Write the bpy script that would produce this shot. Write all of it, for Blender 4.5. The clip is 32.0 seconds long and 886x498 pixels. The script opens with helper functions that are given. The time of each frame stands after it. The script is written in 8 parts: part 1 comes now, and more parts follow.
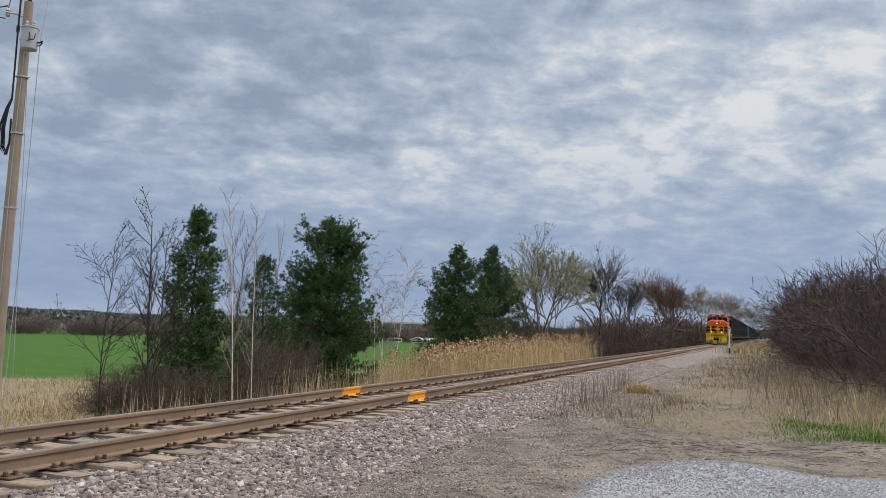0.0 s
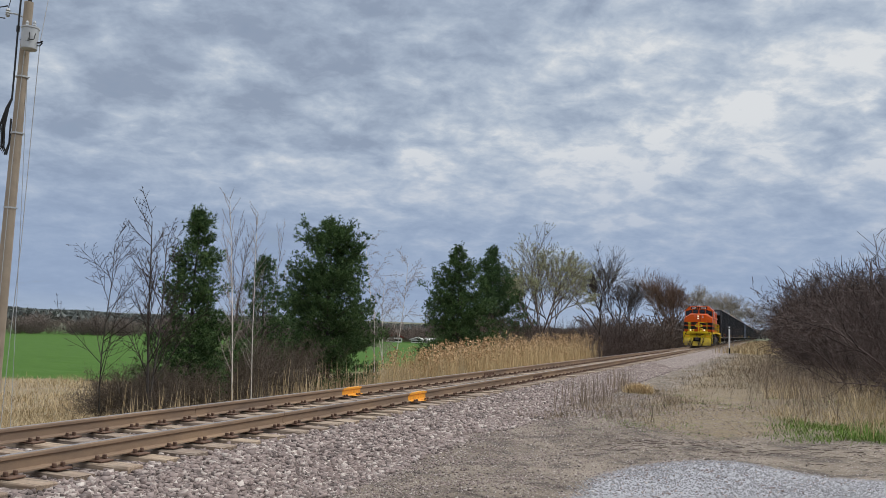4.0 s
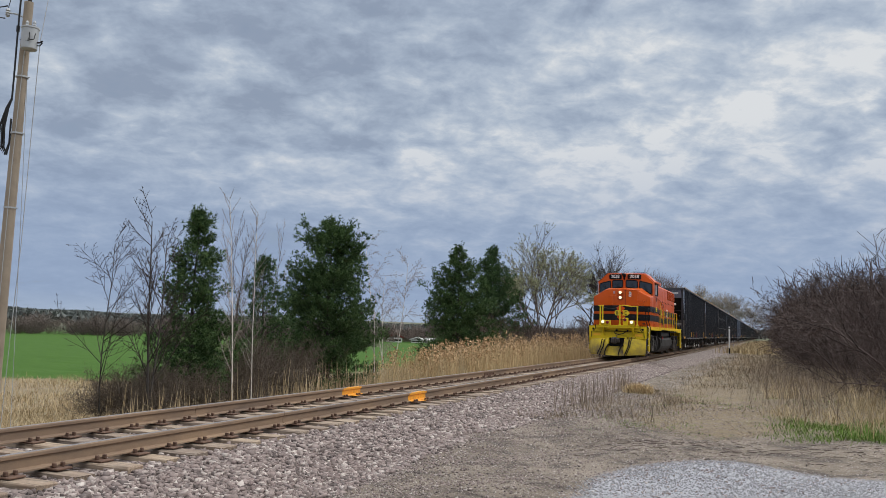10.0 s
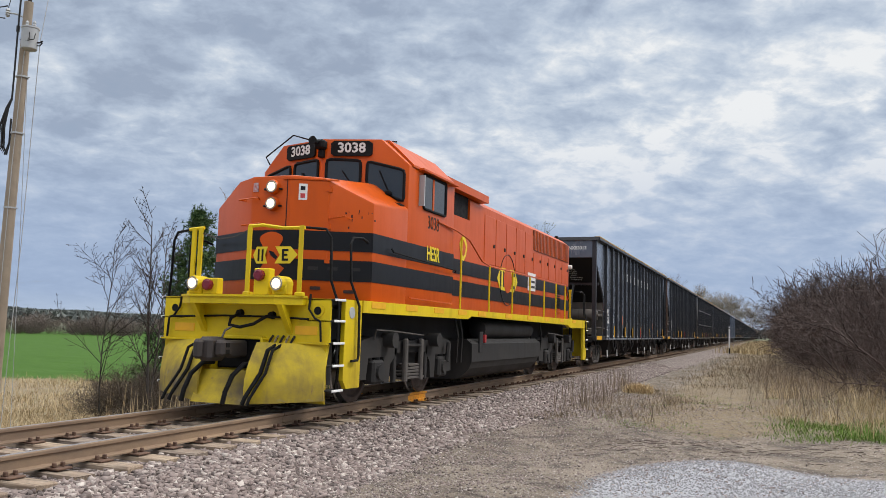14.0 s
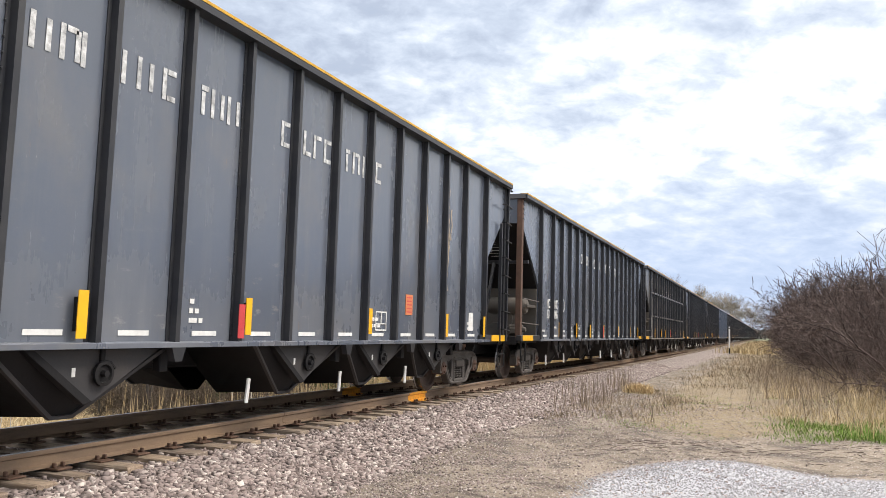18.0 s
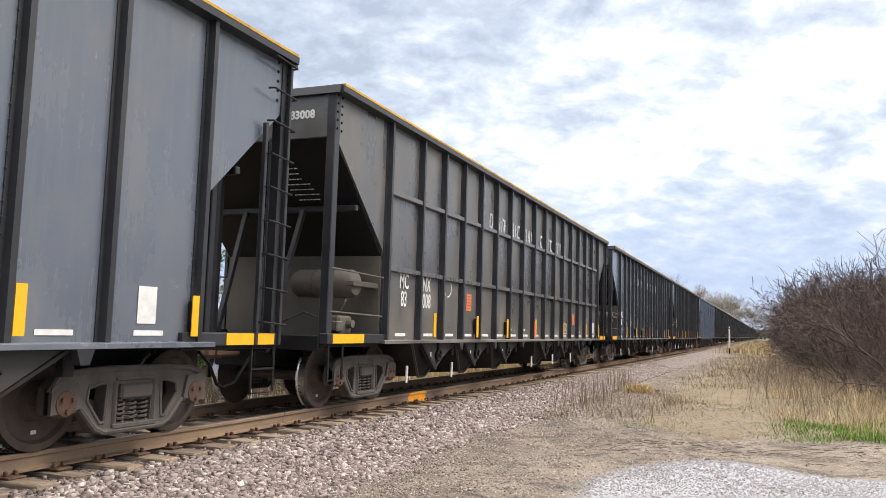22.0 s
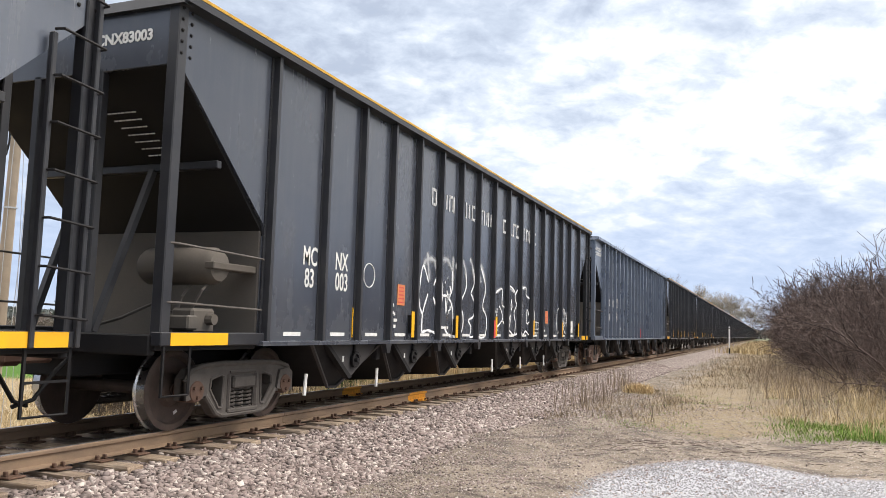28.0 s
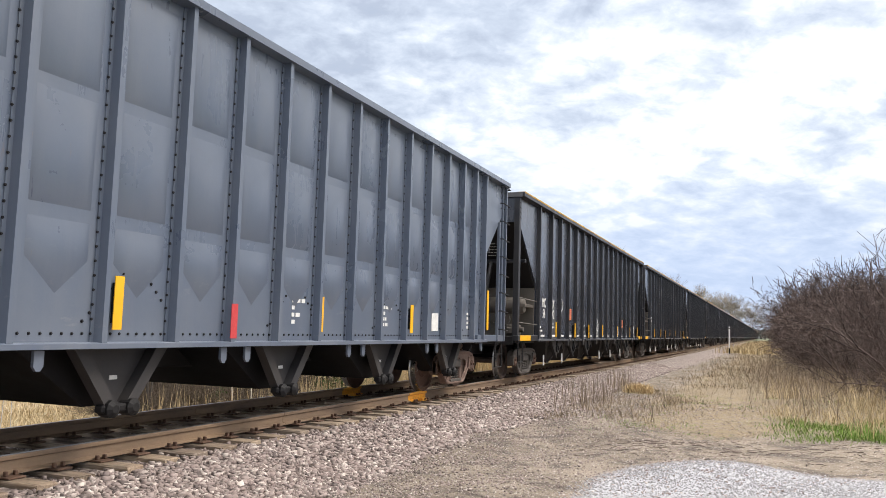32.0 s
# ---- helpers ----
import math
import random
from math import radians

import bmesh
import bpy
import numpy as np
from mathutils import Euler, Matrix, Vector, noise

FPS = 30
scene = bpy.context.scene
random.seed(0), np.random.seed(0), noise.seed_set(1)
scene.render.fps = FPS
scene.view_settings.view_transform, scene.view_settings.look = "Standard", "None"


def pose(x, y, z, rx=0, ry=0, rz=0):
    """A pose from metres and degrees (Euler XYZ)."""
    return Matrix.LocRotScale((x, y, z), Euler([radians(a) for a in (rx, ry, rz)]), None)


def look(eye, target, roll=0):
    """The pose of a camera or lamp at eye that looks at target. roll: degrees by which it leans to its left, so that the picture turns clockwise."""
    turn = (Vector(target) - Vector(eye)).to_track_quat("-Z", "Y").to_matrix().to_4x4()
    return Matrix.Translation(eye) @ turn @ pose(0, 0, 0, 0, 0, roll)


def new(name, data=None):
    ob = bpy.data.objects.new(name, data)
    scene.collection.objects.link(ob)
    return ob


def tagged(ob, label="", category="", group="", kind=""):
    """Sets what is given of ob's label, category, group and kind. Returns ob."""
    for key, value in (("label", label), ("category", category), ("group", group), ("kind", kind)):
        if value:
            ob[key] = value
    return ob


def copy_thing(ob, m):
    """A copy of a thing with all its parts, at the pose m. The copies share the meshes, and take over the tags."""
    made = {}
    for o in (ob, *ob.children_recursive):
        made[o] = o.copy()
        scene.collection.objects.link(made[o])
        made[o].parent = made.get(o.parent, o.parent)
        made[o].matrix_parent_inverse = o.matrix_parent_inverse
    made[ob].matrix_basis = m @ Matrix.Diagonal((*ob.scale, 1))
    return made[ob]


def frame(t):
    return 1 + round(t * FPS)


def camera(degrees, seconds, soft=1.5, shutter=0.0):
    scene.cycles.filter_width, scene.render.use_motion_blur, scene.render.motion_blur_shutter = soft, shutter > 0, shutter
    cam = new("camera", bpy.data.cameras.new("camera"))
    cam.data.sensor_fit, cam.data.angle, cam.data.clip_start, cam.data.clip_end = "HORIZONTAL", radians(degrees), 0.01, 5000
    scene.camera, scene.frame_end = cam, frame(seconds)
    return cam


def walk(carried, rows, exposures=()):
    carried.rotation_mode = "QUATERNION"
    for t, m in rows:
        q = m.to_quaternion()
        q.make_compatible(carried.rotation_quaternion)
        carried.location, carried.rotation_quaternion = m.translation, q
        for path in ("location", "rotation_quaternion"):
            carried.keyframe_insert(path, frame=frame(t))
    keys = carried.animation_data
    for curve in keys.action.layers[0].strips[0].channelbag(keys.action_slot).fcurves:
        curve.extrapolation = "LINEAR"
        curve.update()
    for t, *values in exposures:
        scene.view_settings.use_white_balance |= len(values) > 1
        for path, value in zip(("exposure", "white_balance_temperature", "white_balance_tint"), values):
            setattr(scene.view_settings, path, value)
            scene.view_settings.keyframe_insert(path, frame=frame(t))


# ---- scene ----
# Camera: a fixed stand beside the track. Track runs along y, rail top is z = 0.
cam = camera(57.845, 32.0, soft=0.7)
EYE = Vector((7.0622, 0.0, 1.245))
YAW, PITCH = radians(22.1076), radians(5.6042)
AIM = EYE + Vector((-math.sin(YAW) * math.cos(PITCH), math.cos(YAW) * math.cos(PITCH), math.sin(PITCH)))
STAND = look(EYE, AIM, 1.6857)
walk(cam, [(0.0, STAND), (32.0, STAND)],
     exposures=[(0.0, 0.0, 6500, 10), (12.0, 0.0, 6500, 10), (13.0, 0.08, 6500, 10), (14.0, 0.26, 6600, 10), (14.5, 0.42, 6700, 11), (16.4, 0.88, 7000, 12), (17.5, 0.91, 7000, 12), (32.0, 0.91, 7000, 12)])

# ---- world and sun ----
SUN_EL, SUN_AZ = radians(48), radians(65)      # azimuth from +y towards +x
world = bpy.data.worlds.new("overcast_sky")
scene.world = world
world.use_nodes = True


class Nodes:
    """Short hand for a node tree."""

    def __init__(self, tree):
        self.t = tree
        tree.nodes.clear()

    def add(self, kind, ins=None, **props):
        n = self.t.nodes.new(kind)
        if "operation" in props:
            n.operation = props["operation"]
        if "use_clamp" in props:
            n.use_clamp = props["use_clamp"]
        if "data_type" in props:
            n.data_type = props["data_type"]
        if "blend_type" in props:
            n.blend_type = props["blend_type"]
        if "interpolation_type" in props:
            n.interpolation_type = props["interpolation_type"]
        if "attribute_name" in props:
            n.attribute_name = props["attribute_name"]
        if "sky_type" in props:
            n.sky_type = props["sky_type"]
        if "sun_disc" in props:
            n.sun_disc = props["sun_disc"]
        if "sun_elevation" in props:
            n.sun_elevation = props["sun_elevation"]
        if "sun_rotation" in props:
            n.sun_rotation = props["sun_rotation"]
        if "altitude" in props:
            n.altitude = props["altitude"]
        if "air_density" in props:
            n.air_density = props["air_density"]
        if "dust_density" in props:
            n.dust_density = props["dust_density"]
        if "ozone_density" in props:
            n.ozone_density = props["ozone_density"]
        for k, v in (ins or {}).items():
            self.put(n.inputs[k], v)
        return n

    def put(self, sock, v):
        if isinstance(v, bpy.types.NodeSocket):
            self.t.links.new(v, sock)
        else:
            sock.default_value = v

    def math(self, op, a, b=0.0, c=0.0, clamp=False):
        n = self.add("ShaderNodeMath", operation=op, use_clamp=clamp)
        for i, v in enumerate((a, b, c)):
            self.put(n.inputs[i], v)
        return n.outputs[0]

    def mix(self, f, a, b, blend="MIX"):
        n = self.add("ShaderNodeMix", data_type="RGBA", blend_type=blend)
        self.put(n.inputs[0], f)
        self.put(n.inputs[6], a if isinstance(a, bpy.types.NodeSocket) else (*a, 1)[:4])
        self.put(n.inputs[7], b if isinstance(b, bpy.types.NodeSocket) else (*b, 1)[:4])
        return n.outputs[2]

    def noise(self, vec, scale, detail=4.0, rough=0.55, dist=0.0):
        n = self.add("ShaderNodeTexNoise", {"Scale": scale, "Detail": detail, "Roughness": rough, "Distortion": dist})
        self.put(n.inputs["Vector"], vec)
        return n.outputs["Fac"]

    def ramp(self, f, stops, interp="LINEAR"):
        n = self.add("ShaderNodeValToRGB")
        n.color_ramp.interpolation = interp
        els = n.color_ramp.elements
        while len(els) < len(stops):
            els.new(0.5)
        for e, (p, c) in zip(els, stops):
            e.position = p
            e.color = (c, c, c, 1) if isinstance(c, (int, float)) else (*c, 1)
        self.put(n.inputs[0], f)
        return n.outputs[0]

    def span(self, f, a, b, lo=0.0, hi=1.0, smooth=False):
        n = self.add("ShaderNodeMapRange", {1: a, 2: b, 3: lo, 4: hi}, interpolation_type="SMOOTHSTEP" if smooth else "LINEAR")
        self.put(n.inputs[0], f)
        return n.outputs[0]

    def mapping(self, vec, scale=(1, 1, 1), rot=(0, 0, 0), loc=(0, 0, 0)):
        n = self.add("ShaderNodeMapping", {"Scale": scale, "Rotation": rot, "Location": loc})
        self.put(n.inputs["Vector"], vec)
        return n.outputs[0]


def make_sky():
    n = Nodes(world.node_tree)
    d = n.add("ShaderNodeTexCoord").outputs["Generated"]
    sky = n.add("ShaderNodeTexSky", sky_type="NISHITA", sun_disc=False, sun_elevation=SUN_EL, sun_rotation=SUN_AZ, altitude=200.0, air_density=1.2, dust_density=2.0, ozone_density=1.5)
    xyz = n.add("ShaderNodeSeparateXYZ")
    n.put(xyz.inputs[0], d)
    z = n.math("MAXIMUM", xyz.outputs[2], 0.0)
    lift = n.math("ADD", z, 0.30)
    px, py = n.math("DIVIDE", xyz.outputs[0], lift), n.math("DIVIDE", xyz.outputs[1], lift)
    flat = n.add("ShaderNodeCombineXYZ", {0: px, 1: py, 2: 0.0}).outputs[0]
    flat = n.mapping(flat, rot=(0, 0, radians(-28)))
    rows = n.mapping(flat, scale=(0.92, 1.0, 1.0), loc=(3.1, 1.7, 0.0))
    big = n.noise(rows, 1.5, 3.0, 0.5, 0.3)
    mid = n.noise(rows, 6.6, 5.0, 0.55, 0.3)
    fine = n.noise(rows, 17.0, 6.0, 0.60, 0.3)
    body = n.math("ADD", n.math("MULTIPLY", big, 0.40), n.math("ADD", n.math("MULTIPLY", mid, 0.46), n.math("MULTIPLY", fine, 0.26)))
    toward = n.add("ShaderNodeVectorMath", {1: (math.sin(SUN_AZ), math.cos(SUN_AZ), 0.0)}, operation="DOT_PRODUCT")
    n.put(toward.inputs[0], d)
    body = n.math("ADD", body, n.span(toward.outputs["Value"], -0.4, 0.85, -0.045, 0.10))
    lit = n.span(body, 0.455, 0.685)
    shade = n.ramp(lit, [(0.0, (0.275, 0.335, 0.44)), (0.30, (0.345, 0.415, 0.525)), (0.55, (0.43, 0.50, 0.60)), (0.78, (0.545, 0.60, 0.67)), (1.0, (0.70, 0.725, 0.75))])
    # thinner, bluer cloud low down; brighter cover overhead
    low = n.span(z, 0.04, 0.27, 1.0, 0.0, True)
    shade = n.mix(n.math("MULTIPLY", low, 0.80), shade, (0.285, 0.375, 0.545))
    haze = n.span(z, 0.0, 0.035, 1.0, 0.0, True)
    shade = n.mix(n.math("MULTIPLY", haze, 0.55), shade, (0.42, 0.50, 0.61))
    high = n.span(z, 0.40, 0.80, 0.0, 1.0, True)
    shade = n.mix(high, shade, (1.75, 1.76, 1.78))
    gap = n.span(body, 0.36, 0.46, 0.16, 0.0, True)
    blue = n.mix(1.0, sky.outputs[0], (0.09, 0.09, 0.09), "MULTIPLY")
    n.put(n.add("ShaderNodeOutputWorld").inputs[0], n.add("ShaderNodeBackground", {"Color": n.mix(gap, shade, blue), "Strength": 1.0}).outputs[0])


make_sky()
sun_data = bpy.data.lights.new("sun", "SUN")
sun_data.energy, sun_data.angle, sun_data.color = 1.4, radians(18), (1.0, 0.96, 0.90)
sun = new("sun", sun_data)
sun.matrix_world = look((0, 0, 60), Vector((0, 0, 60)) - Vector((math.cos(SUN_EL) * math.sin(SUN_AZ), math.cos(SUN_EL) * math.cos(SUN_AZ), math.sin(SUN_EL))))

# ---- materials ----


def surface(name, build):
    m = bpy.data.materials.new(name)
    m.use_nodes = True
    n = Nodes(m.node_tree)
    b = n.add("ShaderNodeBsdfPrincipled")
    n.put(n.add("ShaderNodeOutputMaterial").inputs[0], b.outputs[0])
    build(n, b)
    return m


def relief(n, b, height, strength, dist=0.01):
    n.put(b.inputs["Normal"], n.add("ShaderNodeBump", {"Height": height, "Strength": strength, "Distance": dist}).outputs[0])


def own(n):
    """Object coordinates, shifted from thing to thing."""
    c = n.add("ShaderNodeTexCoord").outputs["Object"]
    r = n.add("ShaderNodeObjectInfo").outputs["Random"]
    s = n.add("ShaderNodeVectorMath", operation="ADD")
    n.put(s.inputs[0], c)
    n.put(s.inputs[1], n.add("ShaderNodeCombineXYZ", {0: n.math("MULTIPLY", r, 37.0), 1: n.math("MULTIPLY", r, 91.0), 2: 0.0}).outputs[0])
    return s.outputs[0], r


def plain(name, c, c2=None, rough=0.6, metal=0.0, scale=3.0, fine=40.0, bump=0.1, amount=0.5, spec=0.5):
    """Two scales of variation between two colours, with fine relief."""
    c2 = c2 or tuple(v * 0.65 for v in c)

    def build(n, b):
        p, r = own(n)
        a, f = n.noise(p, scale, 5.0, 0.6), n.noise(p, fine, 3.0, 0.6)
        k = n.math("ADD", n.math("MULTIPLY", n.span(a, 0.35, 0.68), amount), n.math("MULTIPLY", n.math("SUBTRACT", f, 0.5), amount * 0.7), clamp=True)
        n.put(b.inputs["Base Color"], n.mix(k, c, c2))
        n.put(b.inputs["Roughness"], n.span(a, 0.3, 0.7, max(rough - 0.1, 0.03), min(rough + 0.1, 1.0)))
        b.inputs["Metallic"].default_value = metal
        b.inputs["Specular IOR Level"].default_value = spec
        if bump:
            relief(n, b, f, bump)
    return surface(name, build)


def coat(name, c, dirt=(0.10, 0.085, 0.07), rough=0.38, grime=0.5, streak=0.5, base=1.2, chips=0.0, spec=0.3, scratch=0.0):
    """Weathered vehicle paint: streaks that run down, dust low on the body, faint sheen changes."""
    def build(n, b):
        p, r = own(n)
        xyz = n.add("ShaderNodeSeparateXYZ")
        n.put(xyz.inputs[0], n.add("ShaderNodeTexCoord").outputs["Object"])
        runs = n.noise(n.mapping(p, scale=(1.2, 3.2, 0.22)), 1.3, 6.0, 0.68)
        blot = n.noise(p, 0.8, 6.0, 0.62)
        grain = n.noise(p, 55.0, 3.0, 0.6)
        k = n.math("MULTIPLY", n.span(runs, 0.48, 0.80), streak * 0.8)
        k = n.math("ADD", k, n.math("MULTIPLY", n.span(blot, 0.45, 0.75), grime * 0.7))
        foot = n.span(xyz.outputs[2], base, base + 1.1, grime * 0.7, 0.0)
        k = n.math("ADD", k, n.math("MULTIPLY", foot, n.span(blot, 0.35, 0.62, 0.2, 1.0)), clamp=True)
        col = n.mix(k, c, dirt)
        if chips:
            scuff = n.span(n.noise(n.mapping(p, scale=(1, 1.0, 2.6)), 3.1, 7.0, 0.72), 0.60, 0.70)
            col = n.mix(n.math("MULTIPLY", n.math("MULTIPLY", scuff, n.span(xyz.outputs[2], base + 0.2, base + 1.5, 0.55, 0.0)), chips * 2.0, clamp=True), col, (0.26, 0.255, 0.25))
            rust = n.math("MULTIPLY", n.span(n.noise(n.mapping(p, scale=(1.0, 2.6, 0.42)), 2.2, 7.0, 0.72), 0.66, 0.72), chips * 1.6, clamp=True)
            col = n.mix(rust, col, (0.20, 0.125, 0.085))
        if scratch:
            dust = n.span(n.noise(n.mapping(p, scale=(1, 0.9, 0.55)), 1.1, 6.0, 0.65), 0.52, 0.74, 0.0, scratch)
            col = n.mix(dust, col, (0.175, 0.155, 0.130))
            thin = n.span(n.noise(n.mapping(p, scale=(1.0, 9.0, 0.45)), 2.1, 5.0, 0.65), 0.685, 0.74, 0.0, scratch)
            col = n.mix(thin, col, (0.34, 0.33, 0.31))
        b.inputs["Specular IOR Level"].default_value = spec
        n.put(b.inputs["Base Color"], n.mix(n.math("MULTIPLY", grain, 0.16), col, dirt))
        n.put(b.inputs["Roughness"], n.span(n.math("ADD", k, n.math("MULTIPLY", blot, 0.3)), 0.0, 1.0, rough - 0.06, rough + 0.32))
        relief(n, b, n.math("ADD", n.math("MULTIPLY", blot, 1.0), n.math("MULTIPLY", grain, 0.04)), 0.10, 0.05)
    return surface(name, build)


def glow(name, c, strength):
    def build(n, b):
        b.inputs["Base Color"].default_value = (*c, 1)
        b.inputs["Emission Color"].default_value = (*c, 1)
        b.inputs["Emission Strength"].default_value = strength
    return surface(name, build)


M_BLACK = coat("hopper_paint", (0.078, 0.094, 0.128), dirt=(0.160, 0.168, 0.184), rough=0.21, grime=0.40, streak=0.45, base=0.9, chips=0.7, scratch=0.35, spec=0.85)
M_JET = coat("jet_hopper_paint", (0.037, 0.044, 0.062), dirt=(0.086, 0.092, 0.104), rough=0.20, grime=0.34, streak=0.4, base=0.9, chips=0.4, scratch=0.15, spec=0.75)
M_DUSTY = coat("dusty_hopper_paint", (0.056, 0.058, 0.064), dirt=(0.165, 0.146, 0.124), rough=0.28, grime=0.75, streak=0.6, base=0.9, chips=0.8, scratch=0.5, spec=0.8)
# Same paint as the side sheets, darkened to put shade on stakes and frame.
M_STAKE = plain("shaded_stake_paint", (0.017, 0.018, 0.023), (0.042, 0.042, 0.045), rough=0.42, scale=2.2, fine=30.0, bump=0.06, spec=0.45)
M_GREYHOP = coat("riveted_paint", (0.084, 0.108, 0.156), dirt=(0.150, 0.168, 0.200), spec=0.70, rough=0.28, grime=0.45, streak=0.4, base=0.9, chips=0.3)
M_REDHOP = coat("oxide_paint", (0.14, 0.035, 0.028), rough=0.5, base=0.9)
# Paler bay plates, near-black underframe: light and shade below the body set by colour.
M_BAY = plain("bay_plate_paint", (0.030, 0.030, 0.034), (0.066, 0.057, 0.052), rough=0.55, scale=1.6, bump=0.12, spec=0.4)
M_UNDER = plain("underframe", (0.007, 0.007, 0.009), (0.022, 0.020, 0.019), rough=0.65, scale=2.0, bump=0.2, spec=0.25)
M_ENDBROWN = plain("brown_bulkhead", (0.150, 0.125, 0.105), (0.215, 0.180, 0.150), rough=0.75, scale=1.4, bump=0.15)
M_END = plain("dusty_bulkhead", (0.078, 0.069, 0.061), (0.145, 0.122, 0.100), rough=0.75, scale=1.2, bump=0.15)
M_RUST = plain("rusty_steel", (0.10, 0.052, 0.035), (0.05, 0.035, 0.03), rough=0.8, scale=6.0, bump=0.3)
M_TRUCK = plain("truck_casting", (0.086, 0.076, 0.069), (0.036, 0.032, 0.030), rough=0.75, scale=4.0, bump=0.3)
M_WHEEL = plain("wheel_plate", (0.082, 0.056, 0.046), (0.034, 0.027, 0.024), rough=0.7, scale=5.0, bump=0.15)
M_TREAD = plain("wheel_tread", (0.55, 0.55, 0.56), (0.32, 0.30, 0.29), rough=0.30, metal=1.0, scale=9.0, bump=0.05)
M_YELLOW = plain("yellow_reflector", (0.80, 0.42, 0.012), (0.55, 0.27, 0.02), rough=0.4, scale=6.0, amount=0.3, bump=0.03)
M_YTRIM = coat("yellow_trim_paint", (0.62, 0.34, 0.03), dirt=(0.12, 0.09, 0.05), rough=0.5, grime=0.7, streak=0.7)
M_WHITE = plain("white_stencil", (0.70, 0.70, 0.69), (0.35, 0.35, 0.35), rough=0.6, scale=9.0, amount=0.45, bump=0.0)
M_STENCIL = plain("worn_stencil", (0.66, 0.67, 0.68), (0.16, 0.165, 0.175), rough=0.6, scale=11.0, fine=60.0, amount=0.95, bump=0.0)
M_RUSTTRUCK = plain("rusty_truck", (0.20, 0.135, 0.110), (0.095, 0.060, 0.050), rough=0.85, scale=5.0, bump=0.3)


def spray_paint(name, c, lo, hi, cover):
    """Sprayed paint: full in the middle of a stroke, speckled and thin towards its edges."""
    m = bpy.data.materials.new(name)
    m.use_nodes = True
    n = Nodes(m.node_tree)
    b = n.add("ShaderNodeBsdfPrincipled", {"Base Color": (*c, 1), "Roughness": 0.6})
    p = n.add("ShaderNodeTexCoord").outputs["Object"]
    core = n.add("ShaderNodeAttribute", attribute_name="core").outputs["Fac"]
    spots = n.math("ADD", n.math("MULTIPLY", n.math("SUBTRACT", n.noise(p, 70.0, 3.0, 0.7), 0.5), 0.30), n.math("MULTIPLY", n.math("SUBTRACT", n.noise(p, 6.0, 3.0, 0.6), 0.5), 0.5))
    k = n.math("MULTIPLY", n.span(n.math("ADD", core, spots), lo, hi, 0.0, 1.0, True), cover)
    both = n.add("ShaderNodeMixShader", {0: k, 1: n.add("ShaderNodeBsdfTransparent").outputs[0], 2: b.outputs[0]})
    n.put(n.add("ShaderNodeOutputMaterial").inputs[0], both.outputs[0])
    return m


M_SPRAY = spray_paint("white_spray_paint", (0.80, 0.81, 0.83), 0.22, 0.62, 0.95)
M_MIST = spray_paint("faint_overspray", (0.62, 0.64, 0.67), 0.05, 1.25, 0.62)
M_BARE = spray_paint("peeled_primer", (0.30, 0.235, 0.165), 0.42, 0.60, 0.90)
M_ORANGE_TAG = plain("orange_tag", (0.60, 0.19, 0.07), (0.42, 0.16, 0.08), rough=0.6, scale=10.0, bump=0.0)
M_REDTAG = plain("red_tag", (0.52, 0.045, 0.05), rough=0.6, scale=10.0, bump=0.0)
M_LORANGE = coat("orange_body", (0.60, 0.088, 0.002), dirt=(0.24, 0.040, 0.006), rough=0.34, grime=0.26, streak=0.30, base=1.6)
M_LBLACK = coat("black_stripe", (0.004, 0.004, 0.006), dirt=(0.010, 0.009, 0.010), rough=0.36, grime=0.3, streak=0.3, base=1.6)
M_LYELLOW = coat("yellow_pilot", (0.76, 0.56, 0.008), dirt=(0.22, 0.145, 0.02), rough=0.45, grime=0.45, streak=0.5, base=0.3)
M_PLOW = coat("scuffed_plow", (0.74, 0.54, 0.010), dirt=(0.15, 0.115, 0.07), rough=0.5, grime=0.9, streak=0.7, base=-0.1, chips=0.5)
M_COUPLER = plain("coupler_steel", (0.030, 0.025, 0.024), (0.055, 0.040, 0.034), rough=0.7, scale=6.0, bump=0.3)
M_REDLENS = plain("red_lens", (0.16, 0.008, 0.018), (0.28, 0.03, 0.05), rough=0.15, scale=14.0, bump=0.0)
M_BADGE = plain("badge", (0.45, 0.10, 0.10), (0.50, 0.48, 0.50), rough=0.5, scale=22.0, amount=0.9, bump=0.0)
M_LFRAME = coat("dark_frame", (0.016, 0.016, 0.018), dirt=(0.050, 0.045, 0.041), rough=0.6, grime=0.6, streak=0.5, base=0.2)
M_GLASS = plain("cab_glass", (0.012, 0.016, 0.022), rough=0.06, scale=1.0, bump=0.0, amount=0.2, spec=0.8)
M_GASKET = plain("black_rubber", (0.007, 0.007, 0.008), rough=0.7, scale=8.0, spec=0.2)
M_GRILLE = plain("brown_grille", (0.20, 0.055, 0.022), (0.07, 0.03, 0.02), rough=0.75, scale=5.0, bump=0.3)
M_LAMP = glow("lit_headlamp", (1.0, 0.80, 0.48), 1.5)
M_CHROME = plain("lamp_ring", (0.45, 0.42, 0.38), rough=0.3, metal=0.8, scale=12.0, bump=0.0)
M_LYPLAIN = plain("yellow_sign_paint", (0.80, 0.62, 0.02), (0.55, 0.42, 0.04), rough=0.5, scale=7.0, amount=0.35, bump=0.0)
M_DARKTEXT = plain("dark_lettering", (0.035, 0.012, 0.008), rough=0.6, scale=7.0, bump=0.0)


